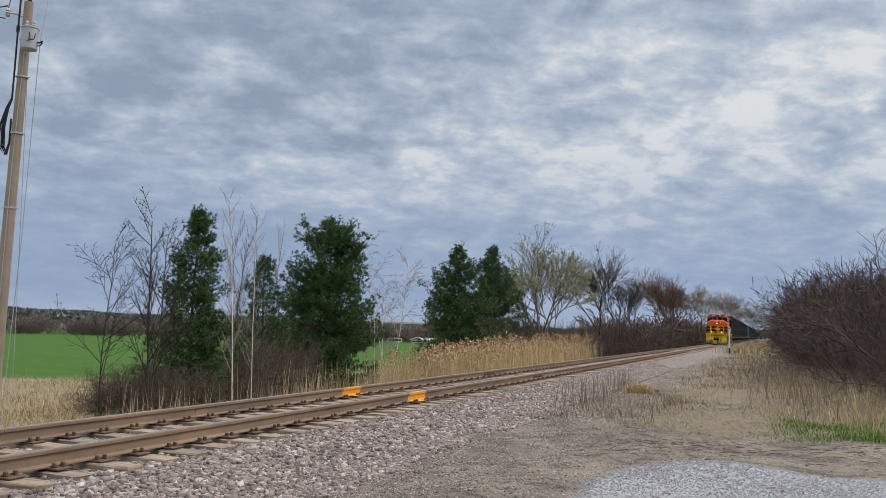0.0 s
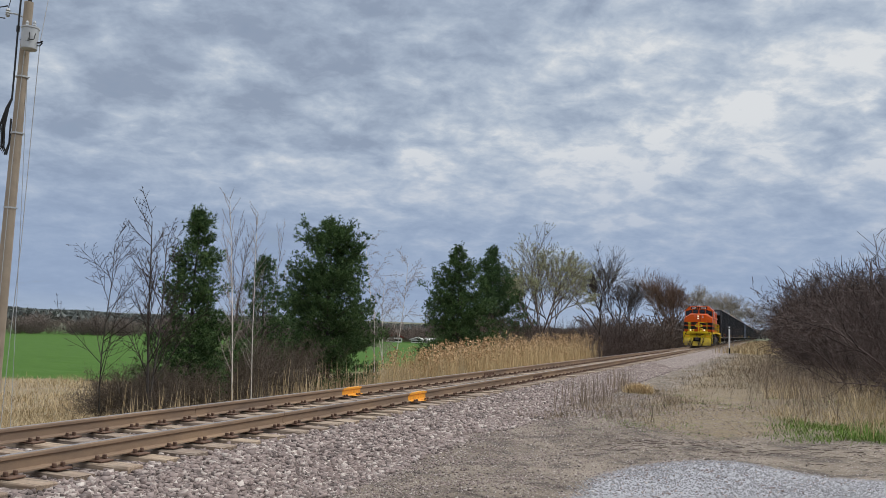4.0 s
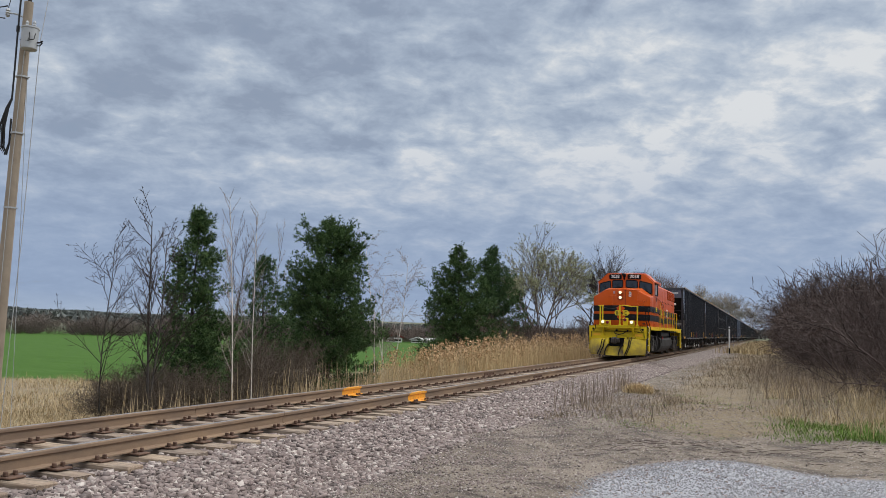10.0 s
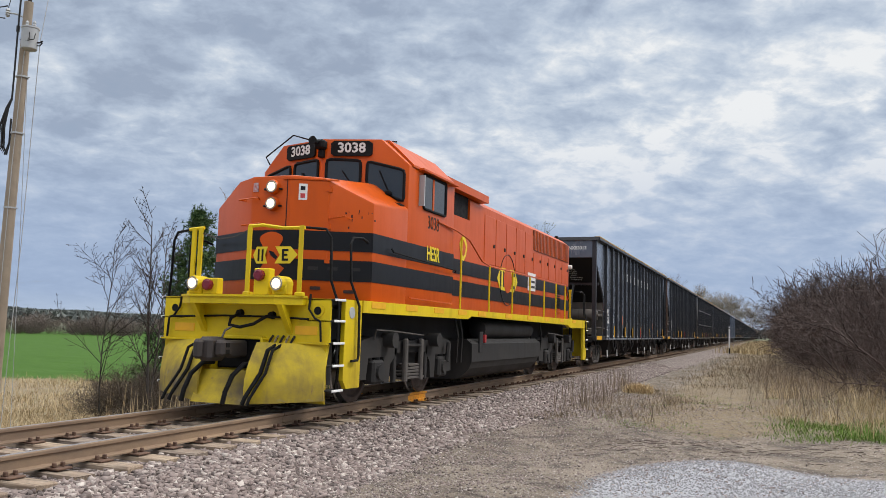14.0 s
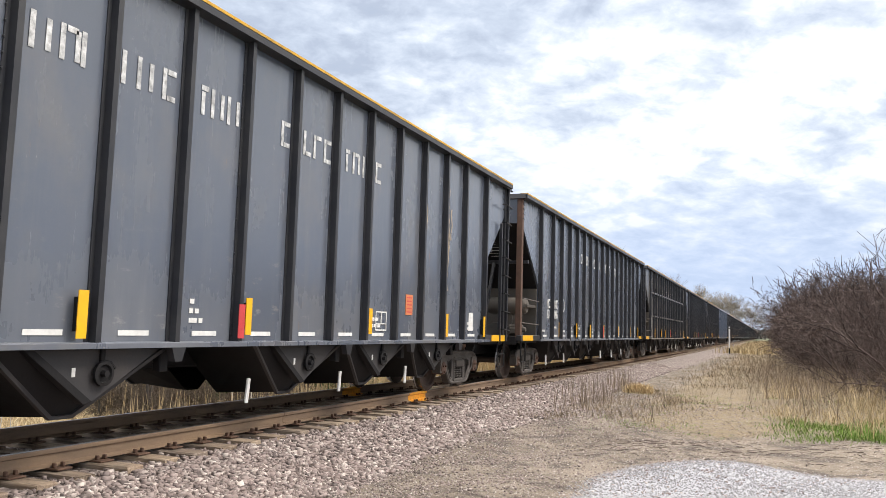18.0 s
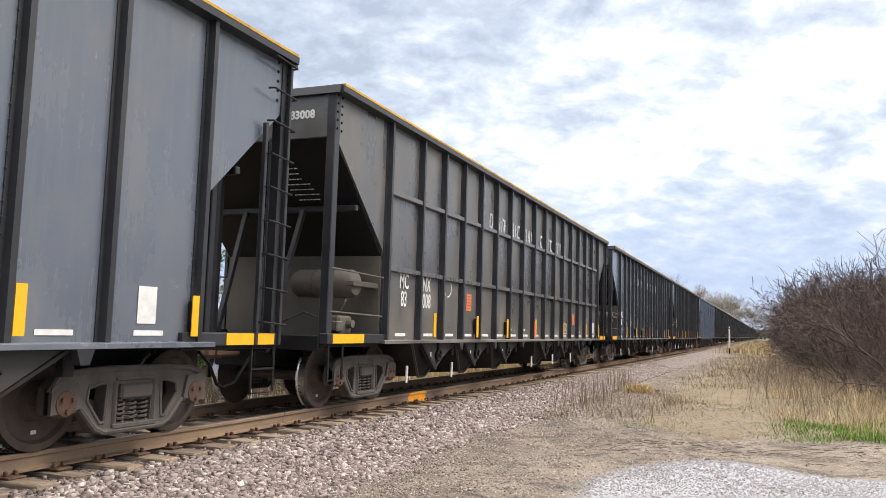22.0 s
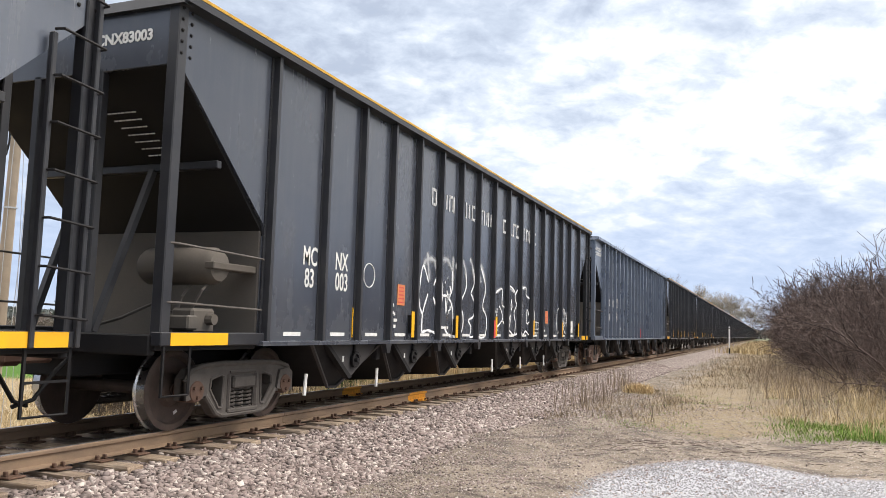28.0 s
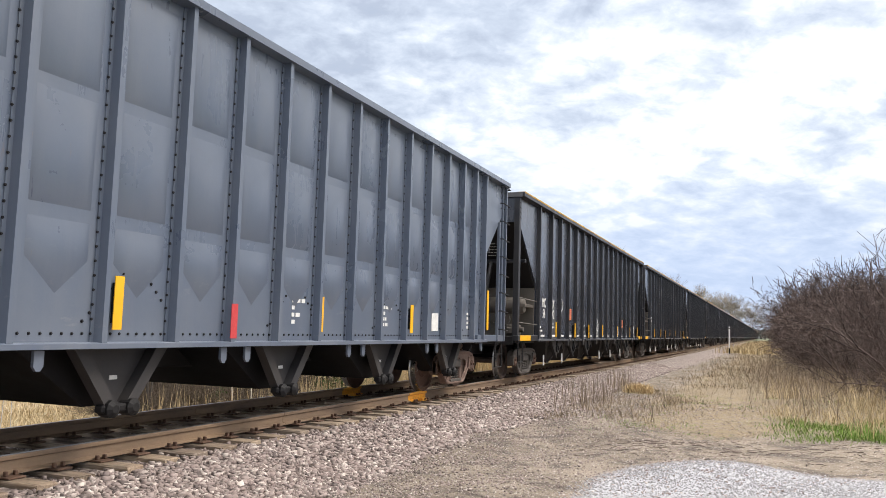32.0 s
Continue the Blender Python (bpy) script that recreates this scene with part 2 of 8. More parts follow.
def rail_side(n, b):
    p, r = own(n)
    a, f = n.noise(n.mapping(p, scale=(1, 0.25, 1)), 3.0, 5.0, 0.6), n.noise(p, 60.0, 3.0, 0.6)
    n.put(b.inputs["Base Color"], n.mix(n.span(a, 0.35, 0.7), n.mix(f, (0.23, 0.155, 0.098), (0.32, 0.22, 0.14)), (0.15, 0.105, 0.078)))
    b.inputs["Roughness"].default_value = 0.75
    relief(n, b, f, 0.25, 0.004)


M_RAIL = surface("rusty_rail", rail_side)
M_RAILTOP = plain("worn_rail_head", (0.30, 0.28, 0.27), (0.15, 0.12, 0.11), rough=0.42, metal=0.75, scale=2.0, bump=0.05)
M_PLATE = plain("rusty_plate", (0.12, 0.065, 0.042), (0.055, 0.038, 0.03), rough=0.8, scale=12.0, bump=0.3)
M_MARK = plain("orange_spray_paint", (0.82, 0.36, 0.022), (0.42, 0.20, 0.06), rough=0.6, scale=14.0, fine=70.0, amount=0.55)


def tie_wood(n, b):
    p, r = own(n)
    g = n.noise(n.mapping(p, scale=(0.8, 14.0, 14.0)), 3.0, 6.0, 0.65)
    a = n.noise(p, 2.5, 4.0, 0.6)
    base = n.mix(r, (0.42, 0.33, 0.24), (0.26, 0.21, 0.17))
    col = n.mix(n.span(g, 0.4, 0.7), base, (0.085, 0.062, 0.048))
    n.put(b.inputs["Base Color"], n.mix(n.math("MULTIPLY", n.span(a, 0.45, 0.7), 0.45), col, (0.21, 0.13, 0.08)))
    b.inputs["Roughness"].default_value = 0.85
    relief(n, b, g, 0.5, 0.01)


M_TIE = surface("weathered_tie", tie_wood)


def stone_mat(name, a, b_, c, d):
    def build(n, b):
        g = n.add("ShaderNodeNewGeometry").outputs["Random Per Island"]
        f = n.noise(n.add("ShaderNodeTexCoord").outputs["Object"], 45.0, 3.0, 0.6)
        col = n.ramp(g, [(0.0, a), (0.35, b_), (0.7, c), (1.0, d)])
        n.put(b.inputs["Base Color"], n.mix(n.math("MULTIPLY", f, 0.45), col, (0.12, 0.10, 0.09)))
        b.inputs["Roughness"].default_value = 0.85
        relief(n, b, f, 0.3, 0.005)
    return surface(name, build)


M_STONE = stone_mat("ballast_stone", (0.075, 0.058, 0.056), (0.34, 0.275, 0.255), (0.20, 0.150, 0.140), (0.60, 0.535, 0.49))
M_GRIT = stone_mat("pale_grit", (0.25, 0.255, 0.27), (0.315, 0.32, 0.34), (0.35, 0.355, 0.375), (0.41, 0.415, 0.435))


def leaf_mat(name, c1, c2, c3, rough=0.75, through=0.0):
    def build(n, b):
        g = n.add("ShaderNodeNewGeometry").outputs["Random Per Island"]
        p = n.add("ShaderNodeTexCoord").outputs["Object"]
        a = n.noise(p, 0.7, 3.0, 0.6)
        n.put(b.inputs["Base Color"], n.mix(n.span(a, 0.4, 0.65, 0.0, 0.5), n.mix(n.span(g, 0.1, 0.9), c1, c2), c3))
        b.inputs["Roughness"].default_value = rough
        b.inputs["Specular IOR Level"].default_value = 0.12
    return surface(name, build)


M_NEEDLE = leaf_mat("pine_needles", (0.016, 0.042, 0.018), (0.140, 0.215, 0.085), (0.048, 0.092, 0.028), 0.7)
M_NEEDLE2 = leaf_mat("bluish_pine_needles", (0.018, 0.046, 0.022), (0.140, 0.210, 0.090), (0.042, 0.092, 0.030), 0.7)
M_BUD = leaf_mat("young_leaves", (0.27, 0.285, 0.15), (0.40, 0.41, 0.25), (0.30, 0.31, 0.18))
M_DARKTWIG = leaf_mat("dark_twigs", (0.036, 0.030, 0.028), (0.080, 0.066, 0.058), (0.055, 0.044, 0.039), 0.9)
M_BARK = plain("grey_bark", (0.062, 0.053, 0.047), (0.032, 0.027, 0.024), rough=0.9, scale=4.0, fine=30.0, bump=0.4)
M_TWIG = leaf_mat("brown_twigs", (0.036, 0.028, 0.026), (0.140, 0.108, 0.098), (0.080, 0.056, 0.053), 0.85)
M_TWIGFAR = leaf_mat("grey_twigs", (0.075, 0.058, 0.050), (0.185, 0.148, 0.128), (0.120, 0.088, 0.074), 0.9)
M_SCRUB = leaf_mat("grey_scrub_twigs", (0.060, 0.048, 0.040), (0.190, 0.155, 0.125), (0.115, 0.092, 0.066), 0.9)
M_FIELDWOOD = leaf_mat("field_edge_wood", (0.120, 0.098, 0.088), (0.195, 0.160, 0.142), (0.15, 0.122, 0.104), 0.95)
M_REDTWIG = leaf_mat("reddish_twigs", (0.105, 0.068, 0.052), (0.20, 0.135, 0.105), (0.15, 0.095, 0.072), 0.9)
M_PALETWIG = leaf_mat("pale_birch_twigs", (0.20, 0.17, 0.155), (0.34, 0.30, 0.27), (0.24, 0.20, 0.18), 0.9)
# Far wood and hazy twigs: the haze of distance is mixed into both colours.
M_FARWOOD = leaf_mat("far_wood", (0.095, 0.105, 0.105), (0.125, 0.135, 0.13), (0.10, 0.118, 0.105), 0.95)
M_HAZE = leaf_mat("haze_tinted_twigs", (0.27, 0.235, 0.205), (0.33, 0.285, 0.24), (0.26, 0.23, 0.17), 0.95)
M_BIRCH = plain("birch_bark", (0.58, 0.55, 0.50), (0.16, 0.14, 0.12), rough=0.75, scale=7.0, fine=22.0, amount=0.6, bump=0.1)
M_STRAW = leaf_mat("dead_grass", (0.38, 0.29, 0.165), (0.50, 0.41, 0.26), (0.30, 0.215, 0.12))
M_REED = leaf_mat("tan_reeds", (0.46, 0.345, 0.19), (0.60, 0.47, 0.28), (0.40, 0.28, 0.145))
M_PLUME = leaf_mat("reed_plumes", (0.36, 0.235, 0.125), (0.52, 0.37, 0.215), (0.34, 0.215, 0.11))
M_WEED = leaf_mat("dry_weeds", (0.13, 0.10, 0.078), (0.40, 0.32, 0.235), (0.175, 0.132, 0.10))
M_MAT = leaf_mat("matted_grass", (0.075, 0.058, 0.043), (0.38, 0.30, 0.20), (0.155, 0.112, 0.075))
M_GREEN = leaf_mat("spring_grass", (0.09, 0.155, 0.03), (0.15, 0.23, 0.05), (0.15, 0.19, 0.06))


def ground_mat(n, b):
    """Ground cover by zone, given as a point attribute: ballast, pale gravel, dead grass, green field."""
    p = n.add("ShaderNodeTexCoord").outputs["Object"]
    zone = n.add("ShaderNodeSeparateColor")
    n.put(zone.inputs[0], n.add("ShaderNodeAttribute", attribute_name="zone").outputs["Color"])
    far = n.add("ShaderNodeAttribute", attribute_name="far").outputs["Fac"]
    fine, mid, big = n.noise(p, 38.0, 4.0, 0.65), n.noise(p, 5.5, 5.0, 0.62), n.noise(p, 0.75, 5.0, 0.6)
    grit = n.noise(p, 110.0, 2.0, 0.6)
    wob = n.math("MULTIPLY", n.math("SUBTRACT", n.math("ADD", n.math("MULTIPLY", mid, 0.6), n.math("MULTIPLY", fine, 0.4)), 0.5), 1.5)
    soil = n.mix(n.span(mid, 0.36, 0.66), (0.215, 0.180, 0.145), (0.115, 0.092, 0.075))
    soil = n.mix(n.span(big, 0.42, 0.62, 0.0, 0.65), soil, (0.30, 0.255, 0.205))
    soil = n.mix(n.span(n.noise(p, 1.9, 6.0, 0.7), 0.49, 0.62, 0.0, 0.85), soil, (0.072, 0.060, 0.052))
    soil = n.mix(n.span(fine, 0.58, 0.64, 0.0, 0.9), soil, (0.46, 0.43, 0.40))
    soil = n.mix(n.span(grit, 0.34, 0.46, 0.75, 0.0), soil, (0.05, 0.042, 0.036))
    vor = n.add("ShaderNodeTexVoronoi", {"Scale": 17.0, "Randomness": 1.0})
    n.put(vor.inputs["Vector"], p)
    sep = n.add("ShaderNodeSeparateColor")
    n.put(sep.inputs[0], vor.outputs["Color"])
    stones = n.ramp(sep.outputs[0], [(0.0, (0.17, 0.14, 0.13)), (0.5, (0.27, 0.225, 0.21)), (1.0, (0.40, 0.35, 0.325))])
    stones = n.mix(n.span(vor.outputs["Distance"], 0.45, 0.75, 0.0, 0.8), stones, (0.07, 0.055, 0.048))
    pale = n.mix(n.span(grit, 0.35, 0.65), (0.27, 0.275, 0.295), (0.42, 0.425, 0.45))
    straw = n.mix(n.span(fine, 0.35, 0.65), (0.31, 0.25, 0.165), (0.15, 0.118, 0.08))
    straw = n.mix(n.span(big, 0.48, 0.66, 0.0, 0.28), straw, (0.19, 0.19, 0.085))
    green = n.mix(n.span(big, 0.35, 0.65), (0.034, 0.090, 0.009), (0.050, 0.116, 0.013))
    rows = n.noise(n.mapping(p, scale=(0.05, 0.9, 1.0), rot=(0, 0, radians(35))), 1.0, 3.0, 0.5)
    green = n.mix(n.span(rows, 0.35, 0.7, 0.0, 0.35), green, (0.068, 0.138, 0.024))
    away = n.mix(n.span(n.noise(p, 0.006, 4.0, 0.6), 0.42, 0.6), (0.10, 0.135, 0.075), (0.15, 0.135, 0.105))

    def over(f, a, c):
        return n.mix(n.span(n.math("ADD", f, wob), 0.35, 0.65), a, c)
    col = over(zone.outputs[0], soil, stones)
    col = over(zone.outputs[1], col, pale)
    col = over(zone.outputs[2], col, straw)
    col = n.mix(n.span(n.math("ADD", n.math("MULTIPLY", far, 2.0), n.math("SUBTRACT", big, 0.5)), 0.3, 0.7), col, green)
    col = n.mix(n.span(far, 0.6, 1.0), col, away)
    n.put(b.inputs["Base Color"], col)
    b.inputs["Roughness"].default_value = 0.95
    b.inputs["Specular IOR Level"].default_value = 0.2
    relief(n, b, n.math("ADD", n.math("MULTIPLY", fine, 0.5), n.math("ADD", mid, n.math("MULTIPLY", grit, 0.2))), 0.7, 0.05)


M_GROUND = surface("ground_cover", ground_mat)
M_POLE = plain("weathered_pole", (0.33, 0.275, 0.215), (0.19, 0.155, 0.12), rough=0.9, scale=2.0, fine=35.0, bump=0.4)
M_GALV = plain("grey_enamel", (0.40, 0.42, 0.44), (0.30, 0.31, 0.33), rough=0.5, scale=3.0)
M_CABLE = plain("dark_cable", (0.018, 0.018, 0.02), rough=0.6)
M_SIGN = plain("white_sign", (0.78, 0.78, 0.78), (0.6, 0.6, 0.6), rough=0.5, bump=0.0)
M_ROOF = plain("red_roof", (0.24, 0.045, 0.03), rough=0.7, scale=0.5)
M_SIDING = plain("white_siding", (0.72, 0.72, 0.70), (0.55, 0.55, 0.54), rough=0.7, scale=0.5)


# ---- mesh helpers ----
def rounded(mb, r):
    """The same part with its edges rounded over."""
    me = mb.mesh("rounded")
    bm = bmesh.new()
    bm.from_mesh(me)
    bpy.data.meshes.remove(me)
    bmesh.ops.bevel(bm, geom=bm.edges[:], offset=r, segments=2, profile=0.6, affect="EDGES", clamp_overlap=True)
    bm.verts.index_update()
    out = MB().add([q.co for q in bm.verts], [[q.index for q in f.verts] for f in bm.faces])
    bm.free()
    return out


def plate_with_holes(outer, holes, x0, x1):
    """One plate in the y-z plane with openings, x0 to x1 thick."""
    bm = bmesh.new()
    edges = []
    for loop in [outer] + holes:
        vs = [bm.verts.new((x0, y, z)) for y, z in loop]
        edges += [bm.edges.new((a, c)) for a, c in zip(vs, vs[1:] + vs[:1])]
    bmesh.ops.triangle_fill(bm, edges=edges, use_beauty=True)
    grown = bmesh.ops.extrude_face_region(bm, geom=bm.faces[:])
    for q in grown["geom"]:
        if isinstance(q, bmesh.types.BMVert):
            q.co.x = x1
    bm.verts.index_update()
    out = MB().add([q.co for q in bm.verts], [[q.index for q in f.verts] for f in bm.faces])
    bm.free()
    return out


class MB:
    """Collects vertices and faces of one part."""

    def __init__(self):
        self.v, self.f = [], []

    def add(self, vs, fs):
        k = len(self.v)
        self.v.extend(tuple(p) for p in vs)
        self.f.extend(tuple(i + k for i in q) for q in fs)
        return self

    def box(self, x0, x1, y0, y1, z0, z1, b=0.0):
        if not b:
            vs = [(x, y, z) for x in (x0, x1) for y in (y0, y1) for z in (z0, z1)]
            return self.add(vs, [(0, 1, 3, 2), (4, 6, 7, 5), (0, 4, 5, 1), (2, 3, 7, 6), (0, 2, 6, 4), (1, 5, 7, 3)])
        b = min(b, (x1 - x0) * 0.45, (y1 - y0) * 0.45, (z1 - z0) * 0.45)
        bm = bmesh.new()
        bmesh.ops.create_cube(bm, size=1.0)
        for q in bm.verts:
            q.co = Vector((x0 if q.co.x < 0 else x1, y0 if q.co.y < 0 else y1, z0 if q.co.z < 0 else z1))
        bmesh.ops.bevel(bm, geom=bm.edges[:], offset=b, segments=1, affect="EDGES")
        bm.verts.index_update()
        self.add([q.co for q in bm.verts], [[q.index for q in f.verts] for f in bm.faces])
        bm.free()
        return self

    def prism(self, poly, axis, a, c):
        """Extrudes a polygon of the two other axes (in x, y, z order) along axis from a to c."""
        def place(u, w, s):
            return {"x": (s, u, w), "y": (u, s, w), "z": (u, w, s)}[axis]
        n = len(poly)
        vs = [place(u, w, a) for u, w in poly] + [place(u, w, c) for u, w in poly]
        fs = [tuple(range(n))[::-1], tuple(range(n, 2 * n))] + [(i, (i + 1) % n, n + (i + 1) % n, n + i) for i in range(n)]
        return self.add(vs, fs)

    def tube(self, path, r, n=6, r2=None, caps=True):
        pts = [Vector(p) for p in path]
        k, rings = len(pts), []
        for i, p in enumerate(pts):
            d = (pts[min(i + 1, k - 1)] - pts[max(i - 1, 0)]).normalized()
            a = d.orthogonal().normalized() if i == 0 else (prev - d * prev.dot(d)).normalized()
            prev = a
            c = d.cross(a)
            rad = r if r2 is None else r + (r2 - r) * i / (k - 1)
            rings.append([p + (a * math.cos(t) + c * math.sin(t)) * rad for t in (2 * math.pi * j / n for j in range(n))])
        vs = [q for ring in rings for q in ring]
        fs = [(i * n + j, i * n + (j + 1) % n, (i + 1) * n + (j + 1) % n, (i + 1) * n + j) for i in range(k - 1) for j in range(n)]
        if caps:
            fs += [tuple(range(n))[::-1], tuple(range((k - 1) * n, k * n))]
        return self.add(vs, fs)

    def lathe(self, prof, c, axis="x", n=28, caps=True):
        """Turns a profile of (along, radius) round an axis through c."""
        vs, fs = [], []
        for s, r in prof:
            for j in range(n):
                u, w = r * math.cos(2 * math.pi * j / n), r * math.sin(2 * math.pi * j / n)
                q = {"x": (s, u, w), "y": (u, s, w), "z": (u, w, s)}[axis]
                vs.append((c[0] + q[0], c[1] + q[1], c[2] + q[2]))
        for i in range(len(prof) - 1):
            fs += [(i * n + j, i * n + (j + 1) % n, (i + 1) * n + (j + 1) % n, (i + 1) * n + j) for j in range(n)]
        if caps:
            fs += [tuple(range(n))[::-1], tuple(range((len(prof) - 1) * n, len(prof) * n))]
        return self.add(vs, fs)

    def mesh(self, name, smooth=False):
        me = bpy.data.meshes.new(name)
        me.from_pydata(self.v, [], self.f)
        bm = bmesh.new()
        bm.from_mesh(me)
        bmesh.ops.recalc_face_normals(bm, faces=bm.faces)
        bm.to_mesh(me)
        bm.free()
        if smooth:
            me.shade_smooth()
            me.set_sharp_from_angle(angle=radians(38))
        return me


def part(name, mb, material, parent, label="", smooth=False):
    me = mb if isinstance(mb, bpy.types.Mesh) else mb.mesh(name, smooth)
    if material and not me.materials:
        me.materials.append(material)
    ob = new(name, me)
    ob.parent = parent
    return tagged(ob, label)


def thing(name, label, category, group="", m=None, kind=""):
    ob = new(name)
    ob.empty_display_size = 0.3
    if m is not None:
        ob.matrix_world = m
    return tagged(ob, label, category, group, kind)


def solid(name, mb, material, label, category, group="", kind="", smooth=False):
    me = mb if isinstance(mb, bpy.types.Mesh) else mb.mesh(name, smooth)
    if not me.materials:
        me.materials.append(material)
    return tagged(new(name, me), label, category, group, kind)


def raw_mesh(name, vs, fs, material, smooth=False):
    me = bpy.data.meshes.new(name)
    me.from_pydata(vs, [], fs)
    me.materials.append(material)
    if smooth:
        me.shade_smooth()
    return me


def array_mesh(name, vs, tris, material):
    """A triangle mesh from numpy arrays."""
    me = bpy.data.meshes.new(name)
    n, k = len(vs), len(tris)
    me.vertices.add(n)
    me.vertices.foreach_set("co", np.asarray(vs, dtype=np.float32).ravel())
    me.loops.add(3 * k)
    me.loops.foreach_set("vertex_index", np.asarray(tris, dtype=np.int32).ravel())
    me.polygons.add(k)
    me.polygons.foreach_set("loop_start", np.arange(0, 3 * k, 3, dtype=np.int32))
    me.update(calc_edges=True)
    me.validate()
    me.materials.append(material)
    return me


def lettering(name, text, size, material, parent, where, label="", squeeze=1.0, weight=0.0):
    """Letters of the built-in font as a thin mesh; where is the pose of their centre, facing +z of that pose."""
    cu = bpy.data.curves.new(name, "FONT")
    cu.body, cu.size, cu.align_x, cu.align_y, cu.extrude, cu.offset = text, size, "CENTER", "CENTER", 0.0015, weight
    cu.resolution_u = 3
    ob = new(name, cu)
    dg = bpy.context.evaluated_depsgraph_get()
    me = bpy.data.meshes.new_from_object(ob.evaluated_get(dg))
    bpy.data.objects.remove(ob)
    me.transform(where @ Matrix.Diagonal((squeeze, 1, 1, 1)))
    me.materials.clear()
    me.materials.append(material)
    return part(name, me, None, parent, label)


SIDE = Matrix(((0, 0, 1, 0), (1, 0, 0, 0), (0, 1, 0, 0), (0, 0, 0, 1)))       # text on a face that looks to +x, read from there
FRONT = Matrix(((1, 0, 0, 0), (0, 0, -1, 0), (0, 1, 0, 0), (0, 0, 0, 1)))     # text on a face that looks to -y


def on_side(x, y, z):
    return Matrix.Translation((x, y, z)) @ SIDE


def on_front(x, y, z):
    return Matrix.Translation((x, y, z)) @ FRONT

# ---- ground: one sheet out to the horizon ----
PROFILE_X = np.array([-4000, -900, -400, -30, -20, -12, -6, -3.5, -2.3, -1.5, -1.3, 1.3, 1.5, 2.55, 3.2, 5.0, 7.0, 10.0, 16.0, 60.0, 4000])
PROFILE_Z = np.array([14, 4.0, -3.0, -3.0, -2.65, -2.1, -1.55, -1.0, -0.5, -0.27, -0.24, -0.24, -0.27, -0.50, -0.47, -0.43, -0.40, -0.30, -0.15, -0.3, 2.0])


def ground_z(x, y):
    x, y = np.asarray(x, float), np.asarray(y, float)
    z = np.interp(x, PROFILE_X, PROFILE_Z)
    rough = np.clip((np.abs(x) - 1.6) / 2.0, 0, 1)
    z = z + rough * (0.035 * np.sin(1.7 * x + 0.9 * y) + 0.03 * np.sin(0.8 * y - 1.3 * x + 1.0) + 0.02 * np.sin(3.1 * x - 2.3 * y))
    dist = np.hypot(x, y)
    return z + np.clip((dist - 500) / 3000, 0, 1) * (9 + 7 * np.sin(x / 610.0 + 1.0) * np.cos(y / 830.0))


def axis(lo, hi, step, outer, n):
    inner = np.arange(lo, hi + step / 2, step)
    g = np.geomspace(1.0, outer, n)
    return np.concatenate([lo - (g[::-1] - 1) - step, inner, hi + (g - 1) + step])


def make_ground():
    xs, ys = axis(-20, 13, 0.22, 3900.0, 34), axis(-4, 56, 0.30, 3900.0, 40)
    X, Y = np.meshgrid(xs, ys)
    Z = ground_z(X, Y)
    vs = np.stack([X, Y, Z], -1).reshape(-1, 3)
    ny, nx = X.shape
    i = (np.arange(ny - 1)[:, None] * nx + np.arange(nx - 1)[None]).ravel()
    tris = np.concatenate([np.stack([i, i + 1, i + nx + 1], 1), np.stack([i, i + nx + 1, i + nx], 1)])
    me = array_mesh("ground", vs, tris, M_GROUND)
    x, y = vs[:, 0], vs[:, 1]
    edge = 2.62 + 0.16 * np.sin(y * 0.9) + 0.10 * np.sin(y * 2.3 + 1) + np.clip((y - 30) / 60, 0, 1) * 0.7
    ballast = np.clip(1.0 - np.maximum(x - edge, -2.6 - x) / 0.35, 0, 1)
    # pale gravel patch by the camera's feet
    pale = np.clip((1.0 - np.sqrt(((x - 7.4) / 2.15) ** 2 + ((y - 8.6) / 2.45) ** 4)) * 3.0 + 0.5, 0, 1) * (x < 13)
    grass_r = np.clip((x - (3.55 + np.clip((16 - y) / 5.0, 0, 1) * 3.6 + np.clip((y - 30) / 50, 0, 1) * 0.3)) / 1.2, 0, 1) * np.clip((y - 13.2) / 2.0, 0, 1)
    grass = np.maximum(grass_r * 0.55, np.clip((-2.9 - x) / 0.8, 0, 1))
    # the field begins past a slanting strip of dead grass
    field = np.clip(np.minimum((-24 - x) / 6.0, (-0.536 * (x + 35.7) + 0.844 * (y - 42.4)) / 4.0 + 0.5), 0, 1) * 0.5
    gone = np.clip((np.hypot(x, y) - 235) / 60, 0, 1) * 0.5 + 0.5
    far = np.where(np.hypot(x, y) > 235, gone, field)
    far = np.where(x > 30, 0.75, far)
    zone = me.attributes.new("zone", "FLOAT_COLOR", "POINT")
    zone.data.foreach_set("color", np.stack([ballast, pale, grass, np.ones_like(x)], 1).astype(np.float32).ravel())
    f = me.attributes.new("far", "FLOAT", "POINT")
    f.data.foreach_set("value", far.astype(np.float32))
    me.shade_smooth()
    return tagged(new("ground", me), "brown soil, stone ballast and green field ground", "ground", kind="structure")


make_ground()

